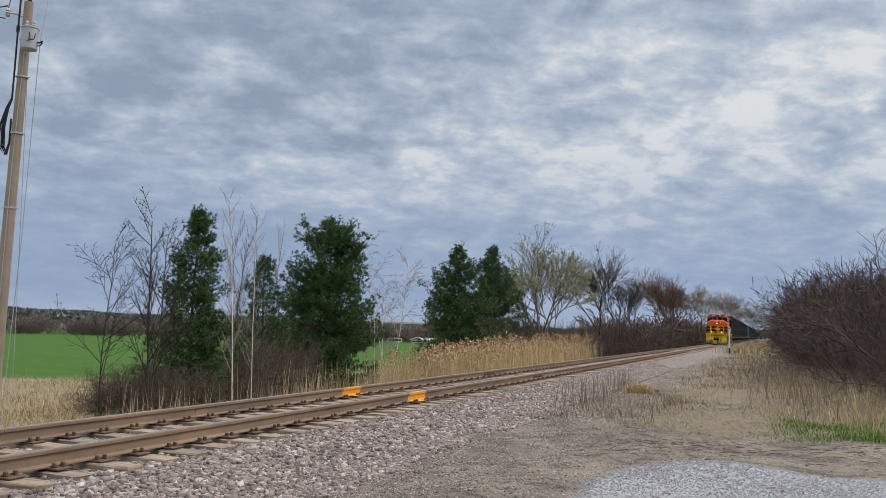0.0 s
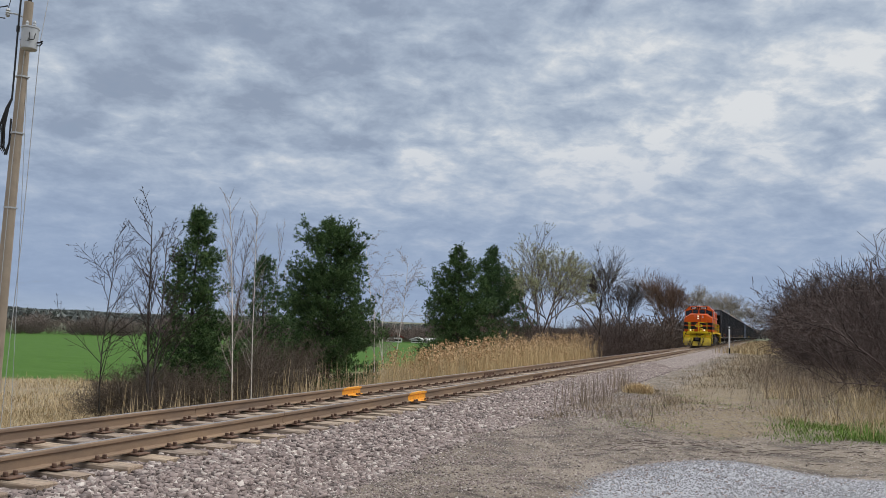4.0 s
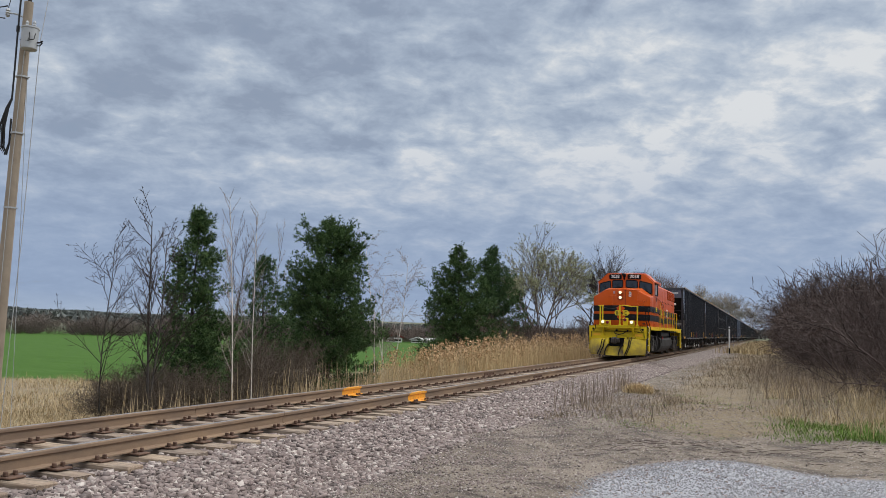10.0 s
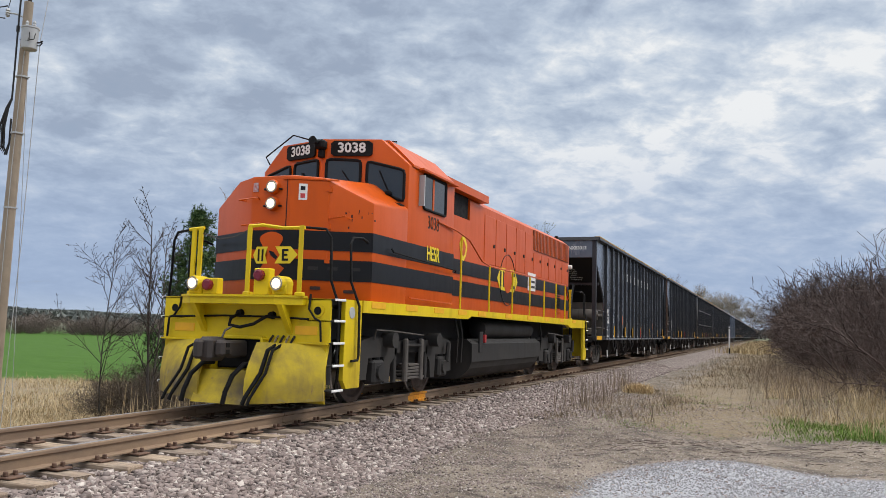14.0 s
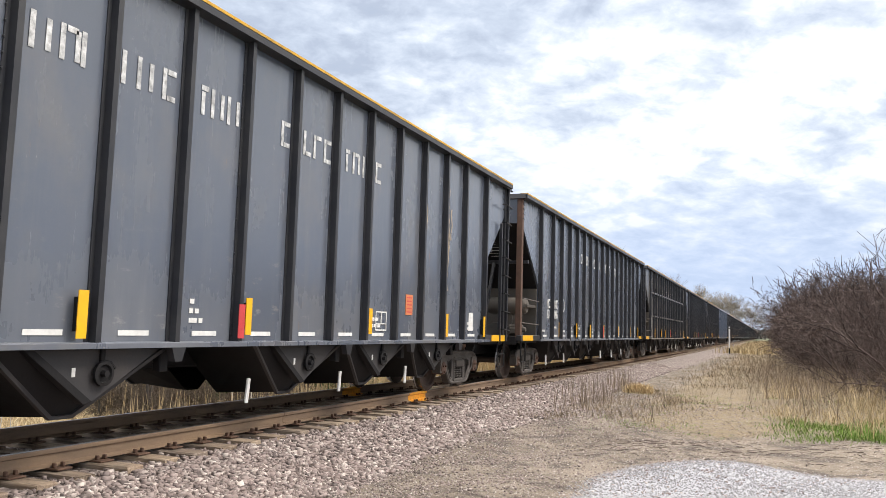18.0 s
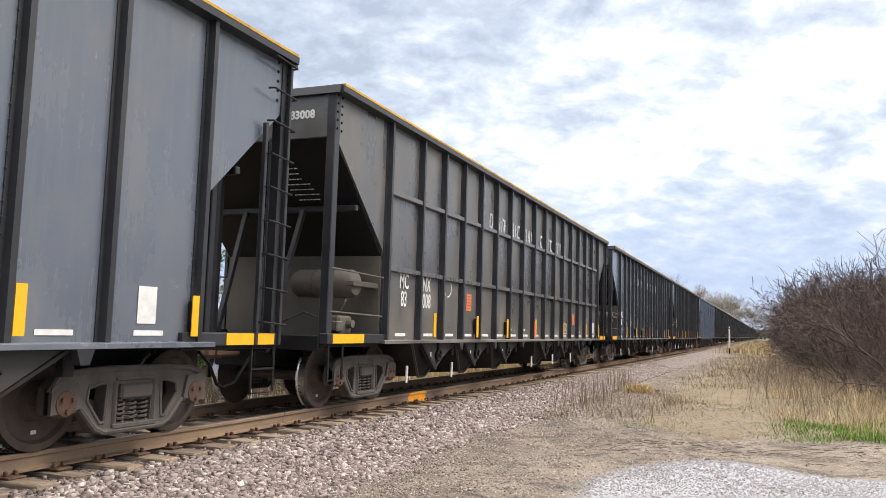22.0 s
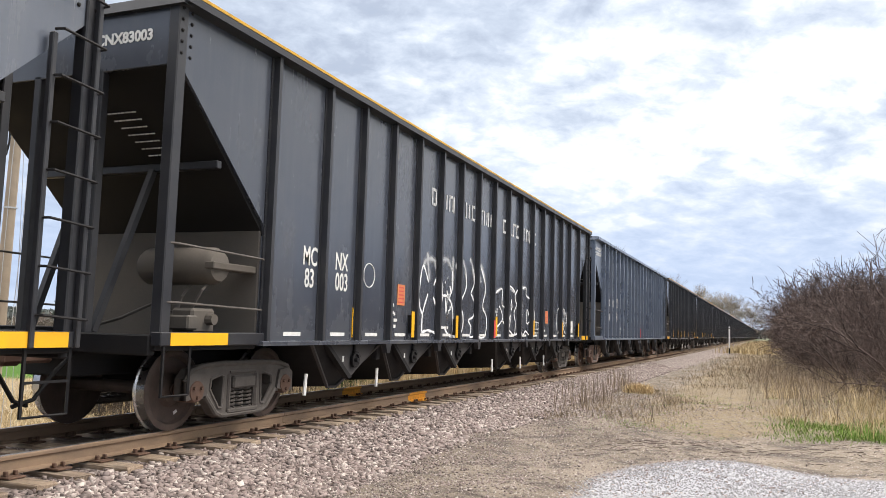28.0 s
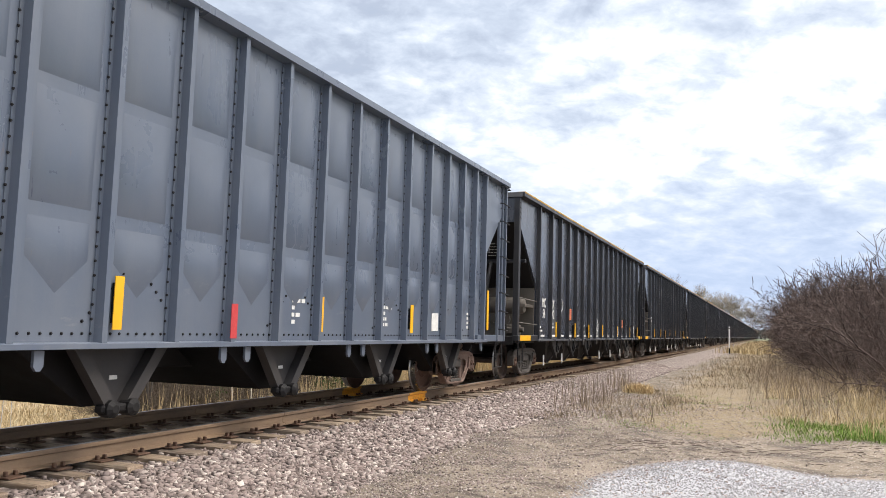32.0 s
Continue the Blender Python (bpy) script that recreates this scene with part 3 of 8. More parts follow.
# ---- loose stones ----
def stones(name, px, py, size, material, label, seed, sink=0.3, z=None):
    """Angular stones scattered over the ground, as one heap."""
    rng = np.random.default_rng(seed)
    base = np.array([(x, y, z) for x in (-1, 1) for y in (-0.72, 0.72) for z in (-0.55, 0.55)])
    tri = np.array([(0, 1, 3), (0, 3, 2), (4, 6, 7), (4, 7, 5), (0, 4, 5), (0, 5, 1), (2, 3, 7), (2, 7, 6), (0, 2, 6), (0, 6, 4), (1, 5, 7), (1, 7, 3)])
    n = len(px)
    s = size * rng.uniform(0.55, 1.35, n)
    v = base[None] * (1 + rng.uniform(-0.62, 0.30, (n, 8, 3))) * s[:, None, None] * rng.uniform(0.5, 1.3, (n, 1, 3))
    a, t = rng.uniform(0, 2 * np.pi, n), rng.normal(0, 0.75, n)
    ca, sa, ct, st = np.cos(a)[:, None], np.sin(a)[:, None], np.cos(t)[:, None], np.sin(t)[:, None]
    y1, z1 = v[..., 1] * ct - v[..., 2] * st, v[..., 1] * st + v[..., 2] * ct
    x2, y2 = v[..., 0] * ca - y1 * sa, v[..., 0] * sa + y1 * ca
    gz = ground_z(px, py) if z is None else z
    out = np.stack([x2 + px[:, None], y2 + py[:, None], z1 + (gz + s * (0.55 - sink))[:, None]], -1)
    idx = tri[None] + (np.arange(n) * 8)[:, None, None]
    return tagged(new(name, array_mesh(name, out.reshape(-1, 3), idx.reshape(-1, 3), material)), label, "ballast" if "ballast" in name else "stones", kind="stuff")


def scatter_ballast():
    rng = np.random.default_rng(11)
    # shoulder towards the camera, dense where it is near
    n = 40000
    py = 3.6 + (rng.random(n) ** 1.45) * 40
    px = 1.20 + rng.random(n) ** 0.9 * 1.75
    tie = np.abs((py - 0.10) / 0.52 - np.round((py - 0.10) / 0.52)) * 0.52
    keep = (px > 1.33) | (tie > 0.14)
    keep &= px < 2.75 + 0.16 * np.sin(py * 0.9) + 0.10 * np.sin(py * 2.3 + 1) + rng.normal(0, 0.10, n)
    stones("ballast_shoulder", px[keep], py[keep], 0.031, M_STONE, "pinkish grey crushed stone ballast on the shoulder", 3)
    n = 11000
    py, px = 3.0 + (rng.random(n) ** 1.4) * 45, rng.uniform(-1.25, 1.25, n)
    tie = np.abs((py - 0.10) / 0.52 - np.round((py - 0.10) / 0.52)) * 0.52
    keep = (tie > 0.13) & (np.abs(np.abs(px) - 0.755) > 0.10)
    stones("ballast_cribs", px[keep], py[keep], 0.028, M_STONE, "grey crushed stone ballast between wooden ties", 4, z=np.full(keep.sum(), -0.245))
    n = 2600
    py, px = 4 + rng.random(n) * 34, rng.uniform(-2.3, -1.25, n)
    stones("ballast_bank", px, py, 0.036, M_STONE, "grey crushed stone ballast on the far shoulder", 5)
    # strays on the dirt
    n = 26000
    py, px = 4.5 + rng.random(n) ** 1.3 * 18, 2.5 + rng.exponential(2.0, n)
    stones("loose_pebbles", px, py, 0.0115, M_STONE, "scattered small grey pebbles on the dirt", 6)
    # pale gravel
    n = 26000
    px, py = rng.uniform(5.0, 9.8, n), rng.uniform(7.2, 11.4, n)
    r = np.sqrt(((px - 7.4) / 2.15) ** 2 + ((py - 8.6) / 2.45) ** 4)
    keep = r < 1.03 + rng.normal(0, 0.035, n)
    stones("pale_gravel", px[keep], py[keep], 0.0088, M_GRIT, "pale blue-grey limestone gravel patch on the drive", 7)


scatter_ballast()

# ---- track ----
track = thing("railway_track", "single railway track with rusty rails on weathered wooden ties", "track", kind="structure")
HEAD = [(-0.036, -0.012), (-0.030, 0.0), (0.030, 0.0), (0.036, -0.012), (0.034, -0.040), (0.009, -0.052), (0.009, -0.135), (0.070, -0.152), (0.070, -0.165), (-0.070, -0.165), (-0.070, -0.152), (-0.009, -0.135), (-0.009, -0.052), (-0.034, -0.040)]
TIE_Z = -0.185
for side, X in (("near", 0.7535), ("far", -0.7535)):
    for y0, y1 in ((-60.0, 9.74), (9.748, 23.2), (23.208, 120.0), (120.004, 900.0)):
        part("rail", MB().prism([(X + a, c) for a, c in HEAD], "y", y0, y1), M_RAIL, track, "brown rusted steel rail")
        part("rail_head", MB().prism([(X - 0.031, -0.004), (X - 0.027, 0.0012), (X + 0.027, 0.0012), (X + 0.031, -0.004)], "y", y0, y1), M_RAILTOP, track, "worn steel running surface")
    for yj in (23.204,):
        jb = MB()
        for s in (-1, 1):
            jb.prism([(X + s * 0.012, -0.055), (X + s * 0.030, -0.060), (X + s * 0.030, -0.128), (X + s * 0.045, -0.142), (X + s * 0.012, -0.138)], "y", yj - 0.45, yj + 0.45)
            for k in range(6):
                jb.lathe([(0, 0.016), (s * 0.022, 0.016)], (X + s * 0.030, yj - 0.36 + 0.144 * k, -0.095), "x", 6)
        part("joint_bar", jb, M_PLATE, track, "bolted rusty joint bar")
MARK_Y = {0.7535: (13.95, 14.85), -0.7535: (14.12, 14.96)}
for X, (y0, y1) in MARK_Y.items():
    for k in range(6):
        f0, f1 = y0 + (y1 - y0) * k / 6, y0 + (y1 - y0) * (k + 1) / 6
        skin = [(0.0385, -0.008), (0.0368, -0.042), (0.0120, -0.055), (0.0120, -0.134), (0.0715, -0.1495), (0.0725, -0.163)]
        web = [(X + v, c + 0.001) for v, c in skin] + [(X + v - 0.006, c - 0.0005) for v, c in reversed(skin)]
        part("paint_mark", MB().prism(web, "y", f0 + 0.03 * (k == 0), f1 - 0.05 * (k == 5)), M_MARK, track, "bright orange sprayed mark on the rail web")
        if k in (1, 2, 3, 4):
            part("paint_mark", MB().prism([(X + 0.0345, -0.042), (X + 0.0375, -0.012), (X + 0.031, 0.0018), (X + (0.004 if k in (2, 3) else 0.016), 0.0022), (X + 0.030, -0.014)], "y", f0, f1), M_MARK, track, "orange paint on the rail head")
    part("paint_mark", MB().box(X + 0.075, X + 0.15, y0 + 0.30, y1 - 0.30, -0.166, -0.158), M_MARK, track, "orange overspray on the tie plate")

plate_me = MB().box(-0.19, 0.19, -0.09, 0.09, TIE_Z, TIE_Z + 0.018, 0.005)
for sx in (-0.10, 0.10):
    for sy in (-0.05, 0.05):
        plate_me.box(sx - 0.022, sx + 0.022, sy - 0.014, sy + 0.014, TIE_Z + 0.018, TIE_Z + 0.062, 0.006)
plate_me = plate_me.mesh("tie_plate")
plate_me.materials.append(M_PLATE)
tie_shapes = []
rng = random.Random(5)
for k in range(6):
    mb = MB().box(-1.295, 1.295, -0.115, 0.115, TIE_Z - 0.18, TIE_Z, 0.012)
    mb.v = [(x + rng.uniform(-0.012, 0.012), y + rng.uniform(-0.008, 0.008), z + (rng.uniform(-0.012, 0.004) if z > -0.25 else 0)) for x, y, z in mb.v]
    me = mb.mesh("tie")
    me.materials.append(M_TIE)
    tie_shapes.append(me)
for k in range(-8, 262):
    y = 0.10 + 0.52 * k
    t = part("tie", tie_shapes[k % 6], None, track)
    t.matrix_basis = pose(rng.uniform(-0.05, 0.05), y + rng.uniform(-0.03, 0.03), rng.uniform(-0.008, 0.002), 0, 0, rng.uniform(-1.2, 1.2))
    if y < 70:
        for X in (-0.7535, 0.7535):
            p = part("tie_plate", plate_me, None, track)
            p.location = (X, y, 0)
far_ties = MB()
for k in range(262, 700):
    y = 0.10 + 0.52 * k
    far_ties.box(-1.295, 1.295, y - 0.115, y + 0.115, TIE_Z - 0.1, TIE_Z)
tagged(part("distant_ties", far_ties, M_TIE, track, "row of weathered wooden ties"), kind="stuff")

# ---- train ----
SPEED = 7.688
LOCO_AT_14, CAR1_AT_14, PITCH_CARS, CAR_LEN = 10.31, 27.99, 21.5, 20.29
movers = []
WHEEL_R = 0.457


def wheelset(parent, y, r=WHEEL_R, metal=None):
    metal = metal or M_WHEEL
    w = thing("wheelset", "", "")
    w.parent = parent
    w.location = (0, y, r)
    part("axle", MB().lathe([(-0.86, 0.075), (0.86, 0.075)], (0, 0, 0), "x", 12), M_WHEEL, w)
    for s in (-1, 1):
        prof = [(0.66, 0.10), (0.66, r * 0.86), (0.682, r + 0.022), (0.700, r + 0.024), (0.712, r + 0.004), (0.815, r - 0.004), (0.822, r - 0.02), (0.822, r * 0.84), (0.775, r * 0.78), (0.765, r * 0.42), (0.83, r * 0.34), (0.84, 0.12)]
        part("wheel", MB().lathe([(s * a, q) for a, q in prof], (0, 0, 0), "x", 40), metal, w, "dark brown steel wheel", smooth=True)
        part("tread", MB().lathe([(s * a, q) for a, q in [(0.683, r + 0.0235), (0.700, r + 0.0255), (0.713, r + 0.0055), (0.8155, r - 0.0028)]], (0, 0, 0), "x", 40, False), M_TREAD, w, "bright worn wheel tread", smooth=True)
    chip = MB()
    chip.box(0.766, 0.772, -0.03, 0.03, -r * 0.66, -r * 0.58)
    part("chalk_mark", chip, M_WHITE, w, "small pale chalk mark")
    return w


def side_frame(s, x=1.05):
    """Cast truck side frame, one piece with its three openings, at the outer side s."""
    x0, x1 = sorted((s * (x - 0.075), s * (x + 0.065)))
    outer = [(-1.055, 0.36), (-1.055, 0.60), (-0.97, 0.69), (-0.80, 0.735), (-0.45, 0.755), (0.45, 0.755), (0.80, 0.735), (0.97, 0.69), (1.055, 0.60), (1.055, 0.36), (0.99, 0.36), (0.96, 0.56), (0.82, 0.56), (0.78, 0.36), (0.72, 0.36), (0.68, 0.40), (0.50, 0.17), (0.42, 0.13),
             (-0.42, 0.13), (-0.50, 0.17), (-0.68, 0.40), (-0.72, 0.36), (-0.78, 0.36), (-0.82, 0.56), (-0.96, 0.56), (-0.99, 0.36)]
    holes = [[(-0.23, 0.22), (0.23, 0.22), (0.23, 0.60), (-0.23, 0.60)]]
    for k in (-1, 1):
        holes.append([(k * 0.40, 0.24), (k * 0.45, 0.24), (k * 0.62, 0.46), (k * 0.60, 0.58), (k * 0.44, 0.62), (k * 0.38, 0.60)])
    return plate_with_holes(outer, holes, x0, x1)


def cast_side(s, x=1.05):
    """The side frame with thick rounded rims round its outline and openings, and journal housings."""
    mb = side_frame(s, x)
    face = s * (x + 0.062)
    top = [(-1.05, 0.56), (-0.96, 0.685), (-0.78, 0.73), (-0.45, 0.75), (0.45, 0.75), (0.78, 0.73), (0.96, 0.685), (1.05, 0.56)]
    low = [(-0.70, 0.40), (-0.50, 0.19), (-0.40, 0.15), (0.40, 0.15), (0.50, 0.19), (0.70, 0.40)]
    for run in (top, low):
        mb.tube([(face, a, c) for a, c in run], 0.034, 8)
    for k in (-1, 1):
        hole = [(k * 0.39, 0.24), (k * 0.45, 0.24), (k * 0.62, 0.46), (k * 0.60, 0.58), (k * 0.44, 0.62), (k * 0.37, 0.60), (k * 0.39, 0.24)]
        mb.tube([(face, a, c) for a, c in hole], 0.020, 6)
        mb.tube([(face, k * 0.27, 0.20), (face, k * 0.27, 0.62)], 0.030, 6)
    mb.tube([(face, -0.26, 0.645), (face, 0.26, 0.645)], 0.022, 6)
    return mb


def truck(parent, yc, metal=None):
    metal = metal or M_TRUCK
    for s in (-1, 1):
        p = part("truck_side", cast_side(s), metal, parent, "grey-brown cast steel truck side frame")
        p.location.y = yc
        for k in range(3):
            sp = MB()
            yk = -0.16 + 0.16 * k
            helix = [(s * 1.05 + 0.062 * math.cos(a), yk + 0.062 * math.sin(a), 0.215 + 0.225 * a / 31.4) for a in (i * 0.698 for i in range(46))]
            sp.tube(helix, 0.014, 5)
            q = part("coil_spring", sp, M_TRUCK, p, "coil spring")
        part("spring_seat", MB().box(min(s * 0.95, s * 1.15), max(s * 0.95, s * 1.15), -0.30, 0.30, 0.165, 0.215, 0.01), M_TRUCK, p)
        part("bolster_end", MB().box(min(s * 0.9, s * 1.16), max(s * 0.9, s * 1.16), -0.22, 0.22, 0.45, 0.60, 0.02), M_TRUCK, p)
        for k in (-1, 1):
            cap = MB().lathe([(s * 0.93, 0.13), (s * 1.13, 0.13), (s * 1.16, 0.115), (s * 1.165, 0.05)], (0, k * 0.889, WHEEL_R), "x", 16)
            for b in range(3):
                a = 2.09 * b + 0.5
                cap.lathe([(s * 1.16, 0.022), (s * 1.19, 0.022)], (0, k * 0.889 + 0.07 * math.cos(a), WHEEL_R + 0.07 * math.sin(a)), "x", 6)
            part("journal_housing", MB().prism([(k * 0.70, 0.40), (k * 1.055, 0.36), (k * 1.055, 0.60), (k * 0.97, 0.66), (k * 0.76, 0.64)], "x", min(s * 1.06, s * 1.15), max(s * 1.06, s * 1.15)), metal, p)
            part("axle_cap", cap, M_RUST, p, "rusty bearing end cap", smooth=True)
    bol = part("truck_bolster", MB().box(-0.95, 0.95, -0.20, 0.20, 0.42, 0.66, 0.03), M_UNDER, parent)
    bol.location.y = yc


def coupler(parent, y, s):
    mb = MB().box(-0.11, 0.11, min(y, y + s * 0.55), max(y, y + s * 0.55), 0.76, 0.98, 0.03)
    mb.box(-0.19, 0.15, min(y + s * 0.40, y + s * 0.68), max(y + s * 0.40, y + s * 0.68), 0.74, 1.00, 0.05)
    part("coupler", mb, M_RUST, parent, "rusty knuckle coupler")
    hose = [(0.35, y, 0.85), (0.36, y + s * 0.2, 0.7), (0.33, y + s * 0.42, 0.42), (0.28, y + s * 0.62, 0.36)]
    part("air_hose", MB().tube(hose, 0.022, 6), M_GASKET, parent, "black rubber air hose")


RIB_Y = [1.75, 3.04] + [3.04 + 1.034 * k for k in range(1, 15)]
TOP, SILL, PLATE_T = 4.60, 1.02, 0.035
SHEET = 1.47
PRESS_Y = [1.42, 2.19, 2.97, 3.79, 4.64, 5.55, 6.5, 7.47, 8.44, 9.39, 10.3, 11.22, 12.16, 13.08, 14.0, 14.92, 15.8, 16.66, 17.48, 18.20, 18.82]


def rib_shape(y, z0, z1, s, d=0.12, w=0.076):
    """A hat-section stake on the side sheet."""
    a, c = s * SHEET, s * (SHEET + d)
    poly = [(a, y - w), (a + s * 0.012, y - w), (a + s * 0.018, y - w * 0.55), (c, y - w * 0.42), (c, y + w * 0.42), (a + s * 0.018, y + w * 0.55), (a + s * 0.012, y + w), (a, y + w)]
    return MB().prism(poly, "z", z0, z1)


def bar_row(mb, y, z, widths, h, x, gap=0.03):
    """Small unreadable writing as plain bars."""
    for w in widths:
        mb.box(x, x + 0.004, y, y + w, z, z + h)
        y += w + gap


def hopper_car(name, label, paint, style, L=CAR_LEN):
    """Open-top hopper with end cut-aways. style: stakes, grid or pressed."""
    car = thing(name, label, "hopper car", "black hopper cars in the train")
    stakes = RIB_Y + [L - 1.51]
    frame_paint = paint if style == "pressed" else M_STAKE
    bulk = M_ENDBROWN if style == "pressed" else M_END
    for s in (-1, 1):
        side = part("side_sheet", MB().prism([(0.0, TOP - 0.05), (0.0, 3.93)] + ([(1.36, 2.68), (1.38, 2.60), (1.38, SILL)] if style == "pressed" else [(1.66, 2.42), (1.70, 2.30), (1.70, SILL)]) + [(L - 1.43, SILL), (L - 1.43, 2.54), (L - 1.39, 2.62), (L, 3.93), (L, TOP - 0.05)], "x", min(s * SHEET, s * (SHEET - PLATE_T)), max(s * SHEET, s * (SHEET - PLATE_T))), paint, car, "dark steel side sheet")
        if style == "pressed":
            ribs = PRESS_Y
            for a, c in zip(ribs, ribs[1:]):
                w_ = (c - a) * 0.16
                y0, y1 = a + w_, c - w_
                for z0, z1 in ((3.28, 4.36), (2.19, 3.17), (1.50, 2.07)):
                    if z0 < 2.0 and (a < 1.5 or c > L - 1.4):
                        continue
                    o, i = s * SHEET, s * (SHEET + 0.036)
                    ym = (y0 + y1) / 2
                    pan = MB()
                    if z0 > 2:
                        # steep foot, long slope towards the top
                        pan.add([(o, y0, z0), (o, y1, z0), (o, y1, z1), (o, y0, z1), (i, y0 + 0.07, z0 + 0.06), (i, y1 - 0.07, z0 + 0.06), (i, y1 - 0.13, z1 - 0.34), (i, y0 + 0.13, z1 - 0.34)],
                                [(4, 5, 6, 7), (0, 1, 5, 4), (1, 2, 6, 5), (2, 3, 7, 6), (3, 0, 4, 7)])
                    else:
                        # pointed foot, like a shield
                        pan.add([(o, ym, z0 - 0.06), (o, y1, z0 + 0.24), (o, y1, z1), (o, y0, z1), (o, y0, z0 + 0.24), (i, ym, z0 + 0.08), (i, y1 - 0.09, z0 + 0.29), (o + s * 0.02, y1 - 0.10, z1 - 0.10), (o + s * 0.02, y0 + 0.10, z1 - 0.10), (i, y0 + 0.09, z0 + 0.29)],
                                [(5, 6, 7, 8, 9), (0, 1, 6, 5), (1, 2, 7, 6), (2, 3, 8, 7), (3, 4, 9, 8), (4, 0, 5, 9)])
                    part("pressed_panel", pan, paint, side, "bulged pressed panel", smooth=True)
        else:
            ribs = stakes
        for i, y in enumerate(ribs):
            z0 = SILL
            r = part("side_stake", rib_shape(y, z0, TOP - 0.06, s, 0.11 if style == "pressed" else 0.095), paint if style == "pressed" else M_STAKE, side)
            if style == "pressed" or i in (0, len(ribs) - 1) or i % 3 == 2:
                rv = MB()
                for z in np.arange(z0 + 0.08, TOP - 0.12, 0.13):
                    for e in (-1, 1):
                        rv.lathe([(s * (SHEET + 0.010), 0.016), (s * (SHEET + 0.022), 0.010)], (0, y + e * 0.075, float(z)), "x", 5)
                tagged(part("rivets", rv, M_UNDER if style == "pressed" else M_STAKE, r, "row of rivet heads"), kind="stuff")
        if style == "grid":
            for z in (2.16, 3.38):
                bars = MB()
                bars.prism([(s * SHEET, z - 0.05), (s * (SHEET + 0.075), z - 0.035), (s * (SHEET + 0.075), z + 0.035), (s * SHEET, z + 0.05)], "y", 1.75, L - 1.75)
                part("side_belt", bars, paint, side, "horizontal stiffener bar")
        # top chord and side sill
        part("top_chord", MB().prism([(s * (SHEET - 0.04), TOP - 0.13), (s * (SHEET + 0.15), TOP - 0.11), (s * (SHEET + 0.15), TOP - 0.02), (s * (SHEET - 0.04), TOP)], "y", -0.03, L + 0.03), frame_paint, car, "top rim angle")
        if style != "pressed":
            part("rim_stripe", MB().box(min(s * (SHEET - 0.05), s * (SHEET + 0.155)), max(s * (SHEET - 0.05), s * (SHEET + 0.155)), 0.0, L, TOP - 0.028, TOP + 0.006), M_YTRIM, car, "worn yellow stripe on the rim")
        part("side_sill", MB().prism([(s * (SHEET - 0.09), SILL - 0.05), (s * (SHEET + 0.115), SILL - 0.05), (s * (SHEET + 0.115), SILL - 0.005), (s * (SHEET + 0.10), SILL + 0.004), (s * (SHEET - 0.09), SILL + 0.012)], "y", 1.62, L - 1.28), paint, car, "bottom side sill")
        # end cut-away: posts, sills and grab rods
        for e in (0, 1):
            def Y(v):
                return L - v if e else v
            y0, y1 = sorted((Y(-0.02), Y(0.12)))
            part("corner_post", MB().box(min(s * 1.36, s * 1.50), max(s * 1.36, s * 1.50), y0, y1, 0.98, TOP - 0.04, 0.012), frame_paint, car, "steel corner post")
            rv = MB()
            for q in range(5):
                for yy in (0.03, 0.20):
                    rv.lathe([(s * (1.50 if yy < 0.1 else SHEET), 0.022), (s * ((1.50 if yy < 0.1 else SHEET) + 0.018), 0.012)], (0, Y(yy), 3.98 + 0.12 * q), "x", 6)
            tagged(part("rivets", rv, M_UNDER, car, "rivet heads"), kind="stuff")
            y0, y1 = sorted((Y(-0.04), Y(1.74)))
            part("end_sill_side", MB().box(min(s * 1.40, s * 1.53), max(s * 1.40, s * 1.53), y0, y1, 0.98, 1.12, 0.01), frame_paint, car)
            if style != "pressed":
                y0, y1 = sorted((Y(0.10), Y(1.02)))
                part("yellow_bar", MB().box(min(s * 1.52, s * 1.536), max(s * 1.52, s * 1.536), y0, y1, 0.985, 1.115), M_YELLOW, car, "yellow reflective bar")
            if e == 0:
                for z in (2.02, 1.42):
                    part("grab_rod", MB().tube([(s * 1.49, Y(0.05), z), (s * 1.52, Y(0.15), z), (s * 1.52, Y(1.60), z - 0.03), (s * 1.48, Y(1.70), z - 0.03)], 0.014, 6), M_TRUCK, car, "thin grab rod")
    # rivets on the near corner posts, end panels, slope sheets, bulkheads
    for e in (0, 1):
        def Y(v):
            return L - v if e else v

        def yz(pts):
            return [(Y(a), z) for a, z in pts]
        ends = part("end_panel", MB().box(-1.42, 1.42, *sorted((Y(0.0), Y(0.04))), 3.86, TOP - 0.05, 0.008), paint, car, "end panel under the rim")
        part("end_rim", MB().prism([(Y(-0.07), TOP - 0.13), (Y(0.06), TOP - 0.13), (Y(0.06), TOP), (Y(-0.04), TOP - 0.01)], "x", -1.58, 1.58), frame_paint, car, "end rim angle")
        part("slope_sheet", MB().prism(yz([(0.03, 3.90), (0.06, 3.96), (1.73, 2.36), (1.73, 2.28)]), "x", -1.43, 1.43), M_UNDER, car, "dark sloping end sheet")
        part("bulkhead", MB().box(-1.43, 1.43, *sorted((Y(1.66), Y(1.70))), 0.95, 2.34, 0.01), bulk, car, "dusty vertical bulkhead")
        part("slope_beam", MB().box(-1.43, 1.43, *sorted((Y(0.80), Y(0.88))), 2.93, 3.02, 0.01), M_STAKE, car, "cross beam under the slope")
